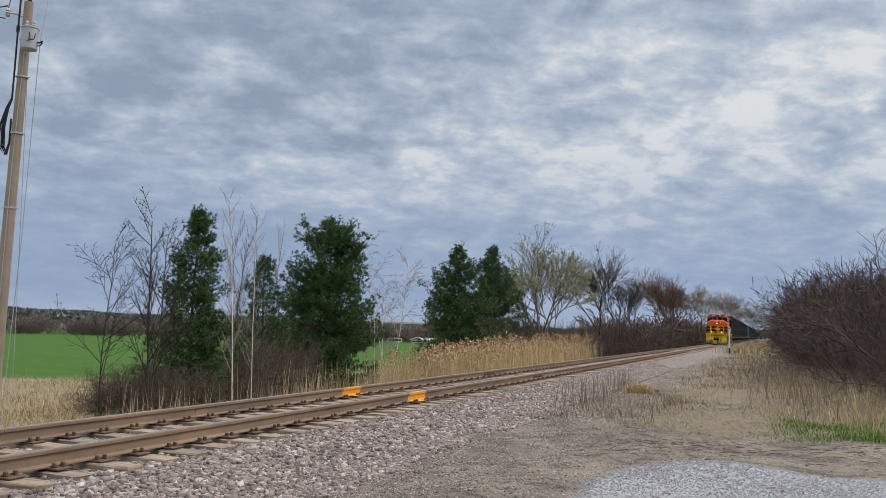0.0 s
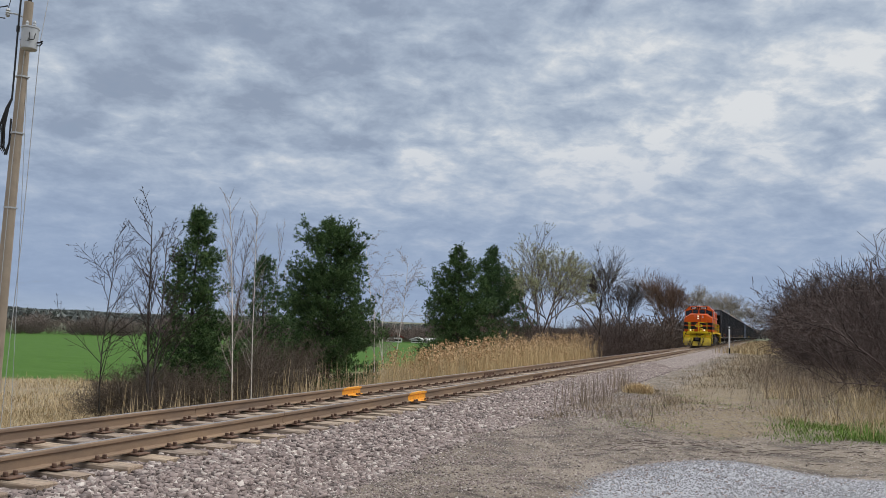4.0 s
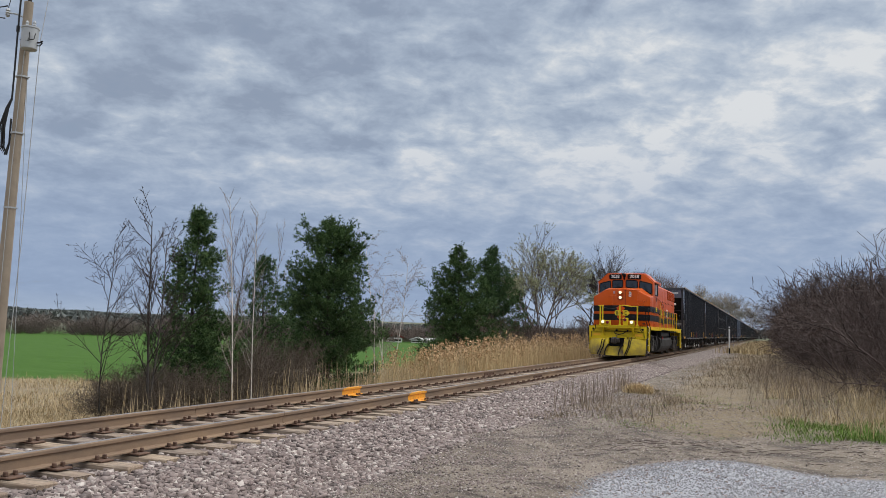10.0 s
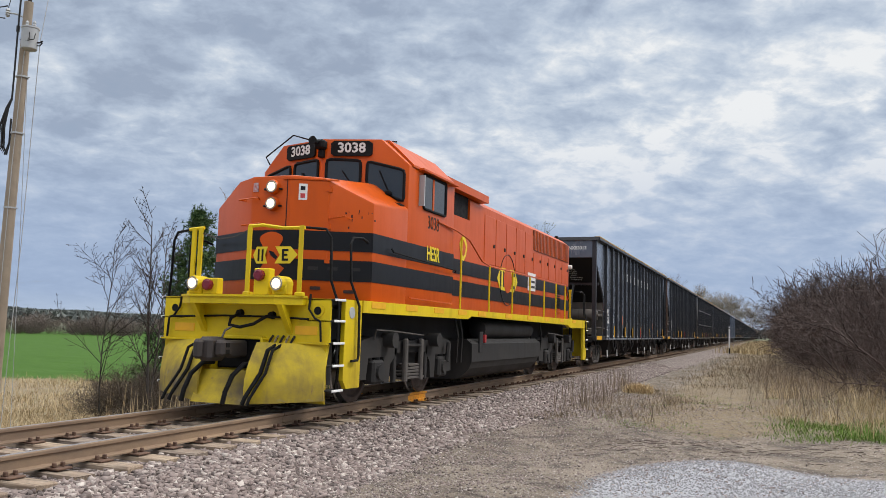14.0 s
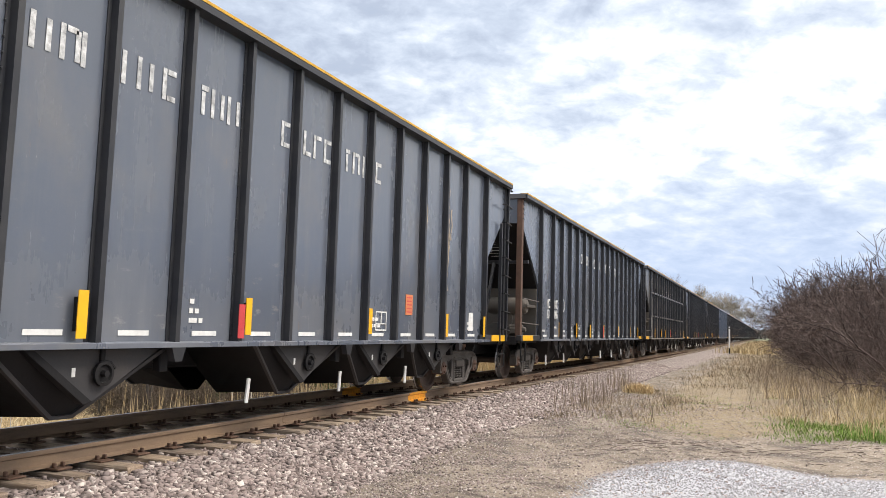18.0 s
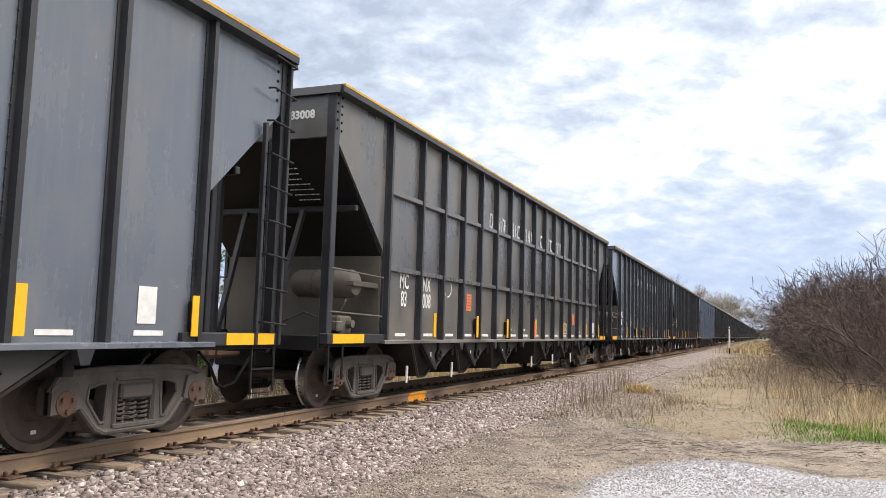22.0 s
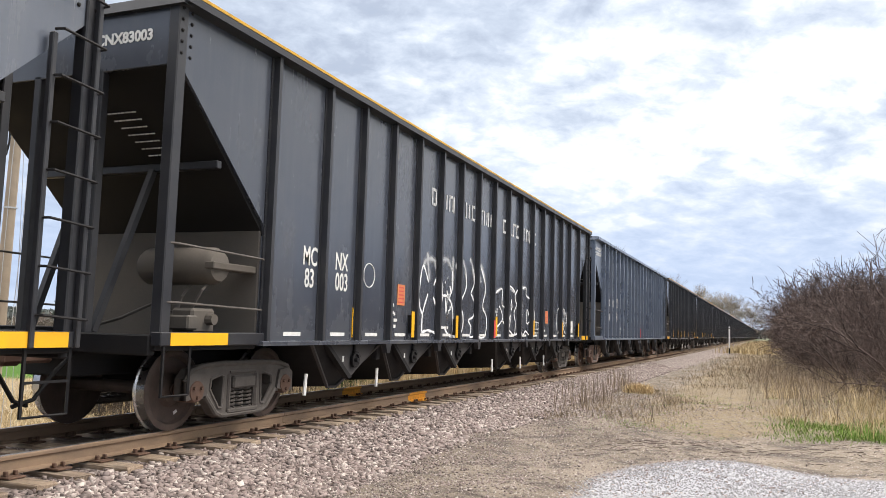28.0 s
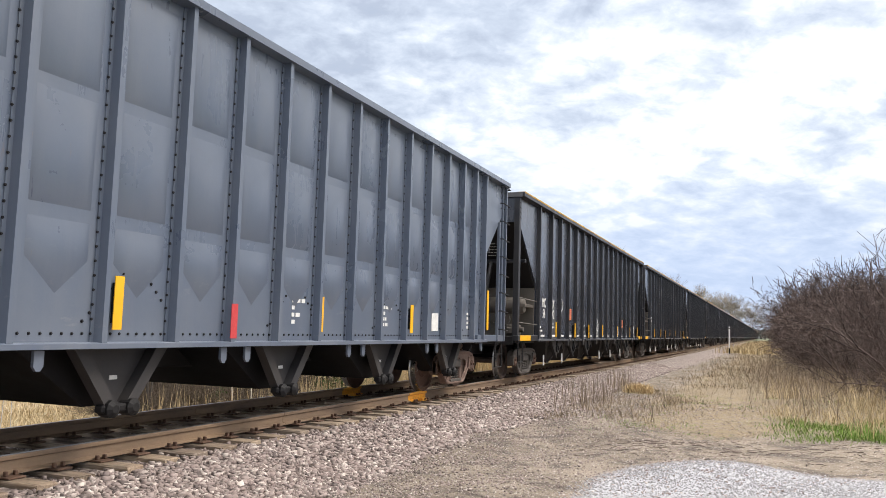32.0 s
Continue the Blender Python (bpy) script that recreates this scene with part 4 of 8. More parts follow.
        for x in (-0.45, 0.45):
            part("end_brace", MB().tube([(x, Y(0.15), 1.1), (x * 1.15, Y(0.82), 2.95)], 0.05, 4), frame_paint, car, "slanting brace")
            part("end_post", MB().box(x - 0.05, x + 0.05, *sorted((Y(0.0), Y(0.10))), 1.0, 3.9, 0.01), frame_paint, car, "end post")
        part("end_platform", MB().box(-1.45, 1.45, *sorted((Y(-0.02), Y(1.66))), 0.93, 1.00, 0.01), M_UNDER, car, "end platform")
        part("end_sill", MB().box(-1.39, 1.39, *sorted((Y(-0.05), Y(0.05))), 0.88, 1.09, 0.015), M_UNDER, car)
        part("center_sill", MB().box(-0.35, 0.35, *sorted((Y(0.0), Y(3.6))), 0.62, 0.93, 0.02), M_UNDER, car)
        coupler(car, Y(0.0), 1 if e else -1)
    # brake reservoir and valve on the leading platform
    if style != "pressed":
        part("air_reservoir", MB().lathe([(-0.55, 0.05), (-0.52, 0.17), (-0.45, 0.215), (0.45, 0.215), (0.52, 0.17), (0.55, 0.05)], (0.83, 1.05, 1.86), "x", 18), M_END, car, "dusty cylindrical air reservoir", smooth=True)
        part("reservoir_bracket", MB().box(1.20, 1.42, 0.85, 1.64, 1.82, 1.90, 0.01), M_END, car)
        part("reservoir_strap", MB().lathe([(-0.02, 0.222), (0.02, 0.222)], (0.70, 1.05, 1.86), "x", 18), M_TRUCK, car)
        valve = MB().box(0.95, 1.25, 0.75, 1.15, 1.10, 1.38, 0.03)
        valve.box(1.02, 1.30, 0.62, 0.80, 1.14, 1.30, 0.02).lathe([(1.24, 0.07), (1.34, 0.06)], (0, 1.02, 1.26), "x", 10)
        part("brake_valve", valve, M_END, car, "brake control valve")
        part("brake_pipe", MB().tube([(0.9, 1.0, 1.30), (0.55, 0.9, 1.42), (0.2, 0.8, 1.25), (-0.1, 0.7, 1.15)], 0.018, 6), M_TRUCK, car)
        part("brake_pipe", MB().tube([(0.95, 1.05, 1.64), (1.05, 0.8, 1.50), (1.0, 0.8, 1.36)], 0.016, 6), M_TRUCK, car)
        part("brake_pipe", MB().tube([(1.2, 1.05, 1.66), (1.28, 0.85, 1.58), (1.15, 0.85, 1.36)], 0.016, 6), M_TRUCK, car)
    # ladder at the trailing corner, on the side and on the end
    for s in (-1, 1):
        lad = part("ladder", MB().box(min(s * 1.50, s * 1.56), max(s * 1.50, s * 1.56), L - 0.51, L - 0.46, 0.98, 3.62, 0.008).box(min(s * 1.50, s * 1.56), max(s * 1.50, s * 1.56), L - 0.04, L + 0.01, 0.98, TOP - 0.1, 0.008), frame_paint, car, "steel side ladder")
        for k in range(9):
            z = 1.22 + 0.40 * k
            part("rung", MB().tube([(s * 1.54, L - 0.48, z + 0.03), (s * 1.62, L - 0.46, z + 0.03), (s * 1.62, L - 0.0, z), (s * 1.54, L + 0.0, z)], 0.013, 6), M_UNDER, lad)
        part("stirrup", MB().tube([(s * 1.5, L - 0.50, 0.98), (s * 1.5, L - 0.50, 0.42), (s * 1.5, L - 0.04, 0.42), (s * 1.5, L - 0.04, 0.98)], 0.018, 4).tube([(s * 1.5, L - 0.50, 0.70), (s * 1.5, L - 0.04, 0.70)], 0.016, 4), M_UNDER, car, "foot stirrup")
        part("stirrup", MB().tube([(s * 1.5, 0.04, 0.98), (s * 1.5, 0.04, 0.48), (s * 1.5, 0.44, 0.48), (s * 1.5, 0.44, 0.98)], 0.018, 4), M_UNDER, car, "foot stirrup")
    wheel = MB().tube([(-0.55 + 0.27 * math.cos(a), L - 0.30, 2.35 + 0.27 * math.sin(a)) for a in (0.3927 * k for k in range(17))], 0.016, 5)
    for k in range(4):
        a = 0.785 * k
        wheel.tube([(-0.55 + 0.27 * math.cos(a), L - 0.30, 2.35 + 0.27 * math.sin(a)), (-0.55 - 0.27 * math.cos(a), L - 0.30, 2.35 - 0.27 * math.sin(a))], 0.011, 4)
    part("brake_wheel", wheel, M_UNDER, car, "round brake wheel")
    part("brake_gear", MB().box(-0.72, -0.38, L - 0.44, L - 0.32, 1.95, 2.45, 0.03), M_UNDER, car)
    # hoppers below the floor
    n_bays = (3.95, 6.05, 8.20, 11.75, 13.95, 16.20) if style != "pressed" else tuple(3.20 + 2.86 * k for k in range(6))
    for k, y in enumerate(n_bays):
        if style == "pressed":
            bay = MB()
            bay.prism([(y - 1.02, SILL - 0.02), (y + 1.02, SILL - 0.02), (y + 0.16, 0.40), (y - 0.16, 0.40)], "x", -1.05, 1.05)
            for s in (-1, 1):
                part("bay_plate", MB().prism([(y - 0.52, SILL - 0.03), (y + 0.52, SILL - 0.03), (y + 0.16, 0.42), (y - 0.10, 0.42)], "x", min(s * 1.20, s * 1.24), max(s * 1.20, s * 1.24)), M_BAY, car, "V-shaped gusset plate")
                for e, w_ in ((-1, 0.10), (1, 0.13)):
                    part("bay_leg", MB().prism([(y + e * 0.62, SILL - 0.03), (y + e * 0.46, SILL - 0.03), (y + e * 0.05, 0.42), (y + e * 0.19, 0.42)], "x", min(s * 1.24, s * 1.36), max(s * 1.24, s * 1.36)), M_BAY, car)
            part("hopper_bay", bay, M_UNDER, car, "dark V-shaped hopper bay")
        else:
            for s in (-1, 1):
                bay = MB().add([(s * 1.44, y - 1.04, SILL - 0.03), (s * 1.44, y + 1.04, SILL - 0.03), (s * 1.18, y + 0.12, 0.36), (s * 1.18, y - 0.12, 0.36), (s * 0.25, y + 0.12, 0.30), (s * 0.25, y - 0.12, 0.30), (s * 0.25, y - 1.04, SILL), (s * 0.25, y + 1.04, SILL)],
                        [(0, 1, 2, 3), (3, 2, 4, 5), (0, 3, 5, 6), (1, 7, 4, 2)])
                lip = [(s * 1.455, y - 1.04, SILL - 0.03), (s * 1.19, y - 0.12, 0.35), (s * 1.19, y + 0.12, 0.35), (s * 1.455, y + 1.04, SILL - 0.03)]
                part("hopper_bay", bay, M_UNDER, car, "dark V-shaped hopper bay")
                part("bay_lip", MB().tube(lip, 0.028, 4), M_BAY, car)
                part("bay_face", MB().prism([(y - 0.66, SILL - 0.05), (y + 0.98, SILL - 0.05), (y + 0.14, 0.50), (y + 0.02, 0.50)], "x", min(s * 1.40, s * 1.425), max(s * 1.40, s * 1.425)), M_BAY, car, "paler steel V-shaped face plate")
                part("bay_edge", MB().prism([(y - 0.70, SILL - 0.05), (y - 0.60, SILL - 0.05), (y + 0.06, 0.50), (y - 0.03, 0.48)], "x", min(s * 1.40, s * 1.49), max(s * 1.40, s * 1.49)), M_UNDER, car)
        for s in (-1, 1):
            if style == "pressed":
                latch = MB()
                for q in (-0.13, 0.13):
                    latch.lathe([(s * 1.28, 0.085), (s * 1.40, 0.085), (s * 1.43, 0.04)], (0, y + q, 0.40), "x", 10)
                latch.box(min(s * 1.26, s * 1.38), max(s * 1.26, s * 1.38), y - 0.24, y + 0.24, 0.36, 0.44, 0.02)
                part("door_latch", latch, M_UNDER, car, "hopper door latch")
                for q in (-1.12, 1.30):
                    part("sill_tab", MB().prism([(y + q - 0.05, SILL - 0.06), (y + q + 0.05, SILL - 0.06), (y + q + 0.05, SILL - 0.19), (y + q + 0.02, SILL - 0.23), (y + q - 0.02, SILL - 0.23), (y + q - 0.05, SILL - 0.19)], "x", min(s * 1.50, s * 1.53), max(s * 1.50, s * 1.53)), paint, car, "hanging sill tab")
                part("bay_mark", MB().box(min(s * 1.24, s * 1.246), max(s * 1.24, s * 1.246), y - 0.05, y + 0.05, 0.66, 0.70), M_WHITE, car)
                continue
            ring = MB().lathe([(s * 1.42, 0.075), (s * 1.45, 0.115), (s * 1.48, 0.115), (s * 1.485, 0.085), (s * 1.46, 0.075), (s * 1.46, 0.035), (s * 1.51, 0.03)], (0, y + 0.20, 0.74), "x", 16)
            part("door_lock", ring, M_UNDER, car, "round hopper door lock")
            part("lock_arm", MB().box(min(s * 1.425, s * 1.46), max(s * 1.425, s * 1.46), y + 0.17, y + 0.22, 0.80, 0.97, 0.006).tube([(s * 1.45, y + 0.20, 0.86), (s * 1.46, y + 0.28, 0.84), (s * 1.46, y + 0.34, 0.78)], 0.014, 5), M_UNDER, car)
            part("bay_mark", MB().box(min(s * 1.425, s * 1.43), max(s * 1.425, s * 1.43), y - 0.13, y - 0.09, 0.72, 0.80), M_WHITE, car)
            part("sill_gusset", MB().prism([(y + 0.95, SILL - 0.03), (y + 1.17, SILL - 0.03), (y + 1.11, SILL - 0.19), (y + 1.01, SILL - 0.19)], "x", min(s * 1.50, s * 1.60), max(s * 1.50, s * 1.58)), M_STAKE, car, "bracket under the sill")
            if style != "pressed":
                part("door_hanger", MB().box(min(s * 1.30, s * 1.40), max(s * 1.30, s * 1.40), y + 1.00, y + 1.12, 0.72, 0.99, 0.01), M_UNDER, car)
                if k != 2:
                    part("lock_lever", MB().tube([(s * 1.36, y - 0.98, 0.58), (s * 1.38, y - 1.04, 0.30)], 0.024, 6), M_WHITE, car, "white lever tip")
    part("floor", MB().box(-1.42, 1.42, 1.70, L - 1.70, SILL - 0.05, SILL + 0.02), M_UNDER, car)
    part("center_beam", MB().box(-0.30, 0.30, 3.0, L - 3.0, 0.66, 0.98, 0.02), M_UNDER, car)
    for yc in (1.91, L - 1.91):
        truck(car, yc, M_RUSTTRUCK if style == "pressed" else None)
    for y in (1.02, 2.80, L - 2.80, L - 1.02):
        wheelset(car, y, WHEEL_R, M_RUST if style == "pressed" else None)
    return car


def markings(car, number, style, lead="MC", tail="NX", rng_seed=1, red=True, tags=True):
    """Numbers, reflectors and small writing on the side towards the camera."""
    r = random.Random(rng_seed)
    x = SHEET + 0.004
    far = 0.16 if rng_seed in (4, 7) else 0.0
    small = MB()
    if style == "pressed":
        lettering("reporting_mark", lead, 0.36, M_WHITE, car, on_side(x + 0.038, 2.62, 2.35), "white stencilled letters", 0.72, 0.004)
        lettering("reporting_mark", tail, 0.36, M_WHITE, car, on_side(x + 0.038, 3.42, 2.35), "white stencilled letters", 0.72, 0.004)
        lettering("car_number", number, 0.36, M_WHITE, car, on_side(x + 0.036, 2.60, 1.81), "white stencilled number", 0.72, 0.004)
        for k, words in enumerate(("FOR WOODCHIP", "LOADING ONLY")):
            lettering("load_notice", words, 0.17, M_WHITE, car, on_side(x + 0.002, 0.70, 4.185 - 0.17 * k), "white stencilled notice", 0.75, 0.003)
        for k, words in enumerate(("1.5\" BRAKE", "SHOES")):
            lettering("brake_notice", words, 0.10, M_WHITE, car, on_side(x + 0.002, 1.80, 1.25 - 0.10 * k), "white stencilled notice", 0.75, 0.002)
        for k, words in enumerate(("LD LMT  182600", "LT WT     80400")):
            lettering("weight_notice", words, 0.15, M_WHITE, car, on_side(x + 0.002, 5.12, 1.40 - 0.15 * k), "white stencilled weights", 0.62, 0.003)
        lettering("build_notice", "NEW  9-7", 0.13, M_WHITE, car, on_side(x + 0.002, 6.15, 1.36), "white stencilled notice", 0.62, 0.002)
        for y0, y1, z0, z1 in ((4.10, 4.52, 2.55, 2.57), (4.10, 4.52, 2.25, 2.27), (4.10, 4.12, 2.27, 2.55), (4.50, 4.52, 2.27, 2.55)):
            part("plate_frame", MB().box(x + 0.046, x + 0.054, y0, y1, z0, z1), M_WHITE, car, "white outlined plate mark")
        lettering("plate_mark", "PLATE\nC", 0.12, M_WHITE, car, on_side(x + 0.050, 4.31, 2.41), "white plate letters", 0.8, 0.002)
        part("round_mark", MB().tube([(x + 0.03, 4.29 + 0.15 * math.cos(a), 1.84 + 0.16 * math.sin(a)) for a in (0.3307 * k for k in range(20))], 0.012, 4).box(x + 0.02, x + 0.03, 4.22, 4.36, 1.80, 1.90), M_WHITE, car, "round white emblem")
        part("white_square", MB().box(x, x + 0.008, 1.74, 1.96, 1.42, 1.62), M_WHITE, car, "white square")
        bars = ((1.60, 1.22, 2.07), (3.17, 1.23, 1.67), (5.74, 1.14, 1.63), (8.62, 1.14, 1.63), (12.25, 1.14, 1.61), (15.2, 1.14, 1.61), (19.3, 1.22, 2.07))
        for y in (11.62, 14.2, 16.8, 18.0):
            for k in range(4):
                bar_row(small, y, 1.24 + 0.09 * k, [r.uniform(0.05, 0.12) for _ in range(r.randint(1, 3))], 0.05, x)
        part("data_box", MB().box(x, x + 0.007, 16.2, 16.5, 1.18, 1.50), M_WHITE, car, "white data plate")
        rv = MB()
        for a in PRESS_Y[4:-4:3]:
            for e in (-1, 1):
                for k in range(7):
                    rv.lathe([(SHEET + 0.002, 0.018), (SHEET + 0.016, 0.010)], (0, a + 1.40 + e * (0.15 + 0.075 * k), 1.66 - 0.075 * k), "x", 5)
        for k in range(150):
            rv.lathe([(SHEET + 0.002, 0.016), (SHEET + 0.014, 0.009)], (0, 1.9 + 0.11 * k, 1.10), "x", 5)
        tagged(part("rivets", rv, M_UNDER, car, "rows of rivet heads"), kind="stuff")
    else:
        zl, zd = (2.12, 1.83) if rng_seed == 7 else (1.98, 1.69)
        yb = 2.50 + far * 1.6
        lettering("reporting_mark", lead, 0.35, M_WHITE, car, on_side(x, yb, zl), "white stencilled letters", 0.70, 0.005)
        lettering("reporting_mark", tail, 0.35, M_WHITE, car, on_side(x, 3.44 + far, zl), "white stencilled letters", 0.70, 0.005)
        lettering("car_number", number[:2], 0.35, M_WHITE, car, on_side(x, yb, zd), "white stencilled number", 0.70, 0.005)
        lettering("car_number", number[2:], 0.35, M_WHITE, car, on_side(x, 3.46 + far, zd), "white stencilled number", 0.70, 0.005)
        bars = ((3.87 + far, 1.07, 1.50), (5.96, 1.07, 1.50), (8.02, 1.06, 1.48), (10.43, 1.10, 1.52), (13.48, 1.12, 1.50), (16.58, 1.08, 1.50), (18.70, 1.08, 1.50))
    for y, z0, z1 in bars:
        xr = x + (0.058 if style == "pressed" and y not in (1.60, 19.3) else (0.078 if style != "pressed" and y > 5 else 0.0))
        strip = part("reflector_strip", MB().box(xr - 0.002, xr + 0.008, y - 0.055, y + 0.055, z0, z1), M_YELLOW, car, "upright yellow reflector strip")
        if xr > x:
            part("strip_bracket", MB().box(x - 0.003, xr - 0.002, y - 0.02, y + 0.02, z0 + 0.06, z1 - 0.06), M_UNDER, strip)
    # white bar at the foot of each panel, bars of small writing
    if style != "pressed":
        foot = MB()
        for a, c in zip(RIB_Y, RIB_Y[1:] + [18.72]):
            m = (a + c) / 2
            foot.box(x, x + 0.004, m - 0.20, m + 0.20, 1.085, 1.135)
            if r.random() < (0.15 if rng_seed == 7 else 0.6):
                for k in range(r.randint(1, 3)):
                    bar_row(small, m - 0.26, 1.22 + 0.10 * k, [r.uniform(0.05, 0.13) for _ in range(r.randint(1, 3))], 0.05, x)
        part("sill_bars", foot, M_WHITE, car, "row of white sill bars")
        bar_row(small, 5.05, 1.56, [0.12, 0.16], 0.05, x)
        bar_row(small, 5.05, 1.44, [0.16, 0.12], 0.05, x)
        for y0, y1, z0, z1 in ((13.80, 14.18, 1.17, 1.19), (13.80, 14.18, 1.45, 1.47), (13.80, 13.82, 1.19, 1.45), (14.16, 14.18, 1.19, 1.45), (13.82, 14.16, 1.27, 1.285), (13.98, 14.0, 1.285, 1.45)):
            part("data_box", MB().box(x, x + 0.007, y0, y1, z0, z1), M_WHITE, car, "white outlined data box")
        part("pale_placard", MB().box(x, x + 0.006, 17.95, 18.20, 1.20, 1.56), M_WHITE, car, "pale square placard")
        part("plate_circle", MB().tube([(x, 4.46 + 0.18 * math.cos(a), 2.00 + 0.18 * math.sin(a)) for a in (0.3307 * k for k in range(20))], 0.009, 4), M_WHITE, car, "white circle stencil")
    tagged(part("small_writing", small, M_WHITE, car, "small white data lettering"), kind="stuff")
    if red:
        y = 10.30 if style == "pressed" else 10.28
        part("red_strip", MB().box(x + (0.104 if style == "pressed" else 0.092), x + (0.113 if style == "pressed" else 0.101), y - 0.055, y + 0.055, 1.06, 1.44), M_REDTAG, car, "red inspection strip round a stake")
    if tags:
        for y, z in ((5.62, 1.76), (15.03, 1.61)):
            tag = part("orange_tag", MB().box(x, x + 0.006, y - 0.14, y + 0.14, z - 0.17, z + 0.17), M_ORANGE_TAG, car, "orange warning tag")
            for k in range(5):
                part("tag_line", MB().box(x + 0.006, x + 0.009, y - 0.10, y + 0.10, z - 0.13 + 0.06 * k, z - 0.11 + 0.06 * k), M_REDTAG, tag)


def owner_lettering(car, worn, seed):
    """The owner's name along the side, as plain stencil bars of each letter's size: l and r upright, t and b across."""
    r = random.Random(seed)
    x = SHEET + 0.004
    rows = ((6.80, "lrtb"), (7.33, "lr"), (7.64, "lrt"), (7.87, "l"), (8.35, "l"), (8.55, "lr"), (8.90, "ltb"), (9.42, "t"), (9.66, "lr"), (9.94, "lr"),
            (11.02, "ltb"), (11.54, "lb"), (11.79, "lt"), (12.06, "ltb"), (12.60, "t"), (12.88, "lrt"), (13.19, "l"), (13.62, "ltb"))
    for y, bars in rows:
        mb = MB()
        h, w, z, q = 0.32, 0.22, 3.44, 0.055
        if "l" in bars:
            mb.box(x, x + 0.004, y, y + q, z, z + h)
        if "r" in bars:
            mb.box(x, x + 0.004, y + w - q, y + w, z + 0.02, z + h - 0.02)
        if "t" in bars:
            mb.box(x, x + 0.004, y + q + 0.015, y + w - 0.03, z + h - q, z + h)
        if "b" in bars:
            mb.box(x, x + 0.004, y + q + 0.015, y + w - 0.03, z, z + q)
        if bars == "t":
            mb.box(x, x + 0.004, y + w * 0.36, y + w * 0.36 + q, z, z + h - q - 0.015)
        if r.random() > worn:
            part("owner_letter", mb, M_STENCIL, car, "white stencil bar lettering")


def smooth_path(pts, n=5):
    """Points along a soft curve through the given ones."""
    q = [Vector(p) for p in pts]
    closed = (q[0] - q[-1]).length < 1e-6
    out = []
    for i in range(len(q) - 1):
        a = q[i - 1] if i else (q[-2] if closed else q[0])
        d = q[i + 2] if i + 2 < len(q) else (q[1] if closed else q[-1])
        for k in range(n):
            t = k / n
            out.append(0.5 * ((2 * q[i]) + (q[i + 1] - a) * t + (2 * a - 5 * q[i] + 4 * q[i + 1] - d) * t * t + (3 * q[i] - a - 3 * q[i + 1] + d) * t ** 3))
    return out + [q[-1]]


def ribbon(car, run, wide, material, name, label, x):
    """A flat painted stroke along (y, z) points on the side sheet; its core runs from 0 at the edges to 1 in the middle."""
    line = smooth_path([(x, a, c) for a, c in run])
    m, vs, core, fs = len(line), [], [], []
    for i, p in enumerate(line):
        d = (line[min(i + 1, m - 1)] - line[max(i - 1, 0)])
        d = d.normalized() if d.length > 1e-6 else Vector((0, 1, 0))
        side = Vector((0, -d.z, d.y)) * wide * (0.80 + 0.35 * math.sin(i * 0.7) ** 2)
        end = 0.55 if i in (0, m - 1) else 1.0
        vs += [p - side, p, p + side]
        core += [0.0, end, 0.0]
    for i in range(m - 1):
        a = 3 * i
        fs += [(a, a + 1, a + 4, a + 3), (a + 1, a + 2, a + 5, a + 4)]
    me = raw_mesh(name, [tuple(v) for v in vs], fs, material)
    me.attributes.new("core", "FLOAT", "POINT").data.foreach_set("value", core)
    return part(name, me, None, car, label)


def spray(car, strokes, wide=0.022, y=0.0, z=0.0, k=1.0):
    """White spray-paint strokes; each is a run of (y, z)."""
    for run in strokes:
        ribbon(car, [(y + a * k, z + c * k) for a, c in run], wide * 1.75, M_SPRAY, "spray_stroke", "white spray-painted outline", SHEET + 0.006)


def spray_mist(car, strokes, wide):
    for i, run in enumerate(strokes):
        ribbon(car, run, wide, M_MIST, "overspray", "faint white overspray", SHEET + 0.0045 + 0.0004 * (i % 3))

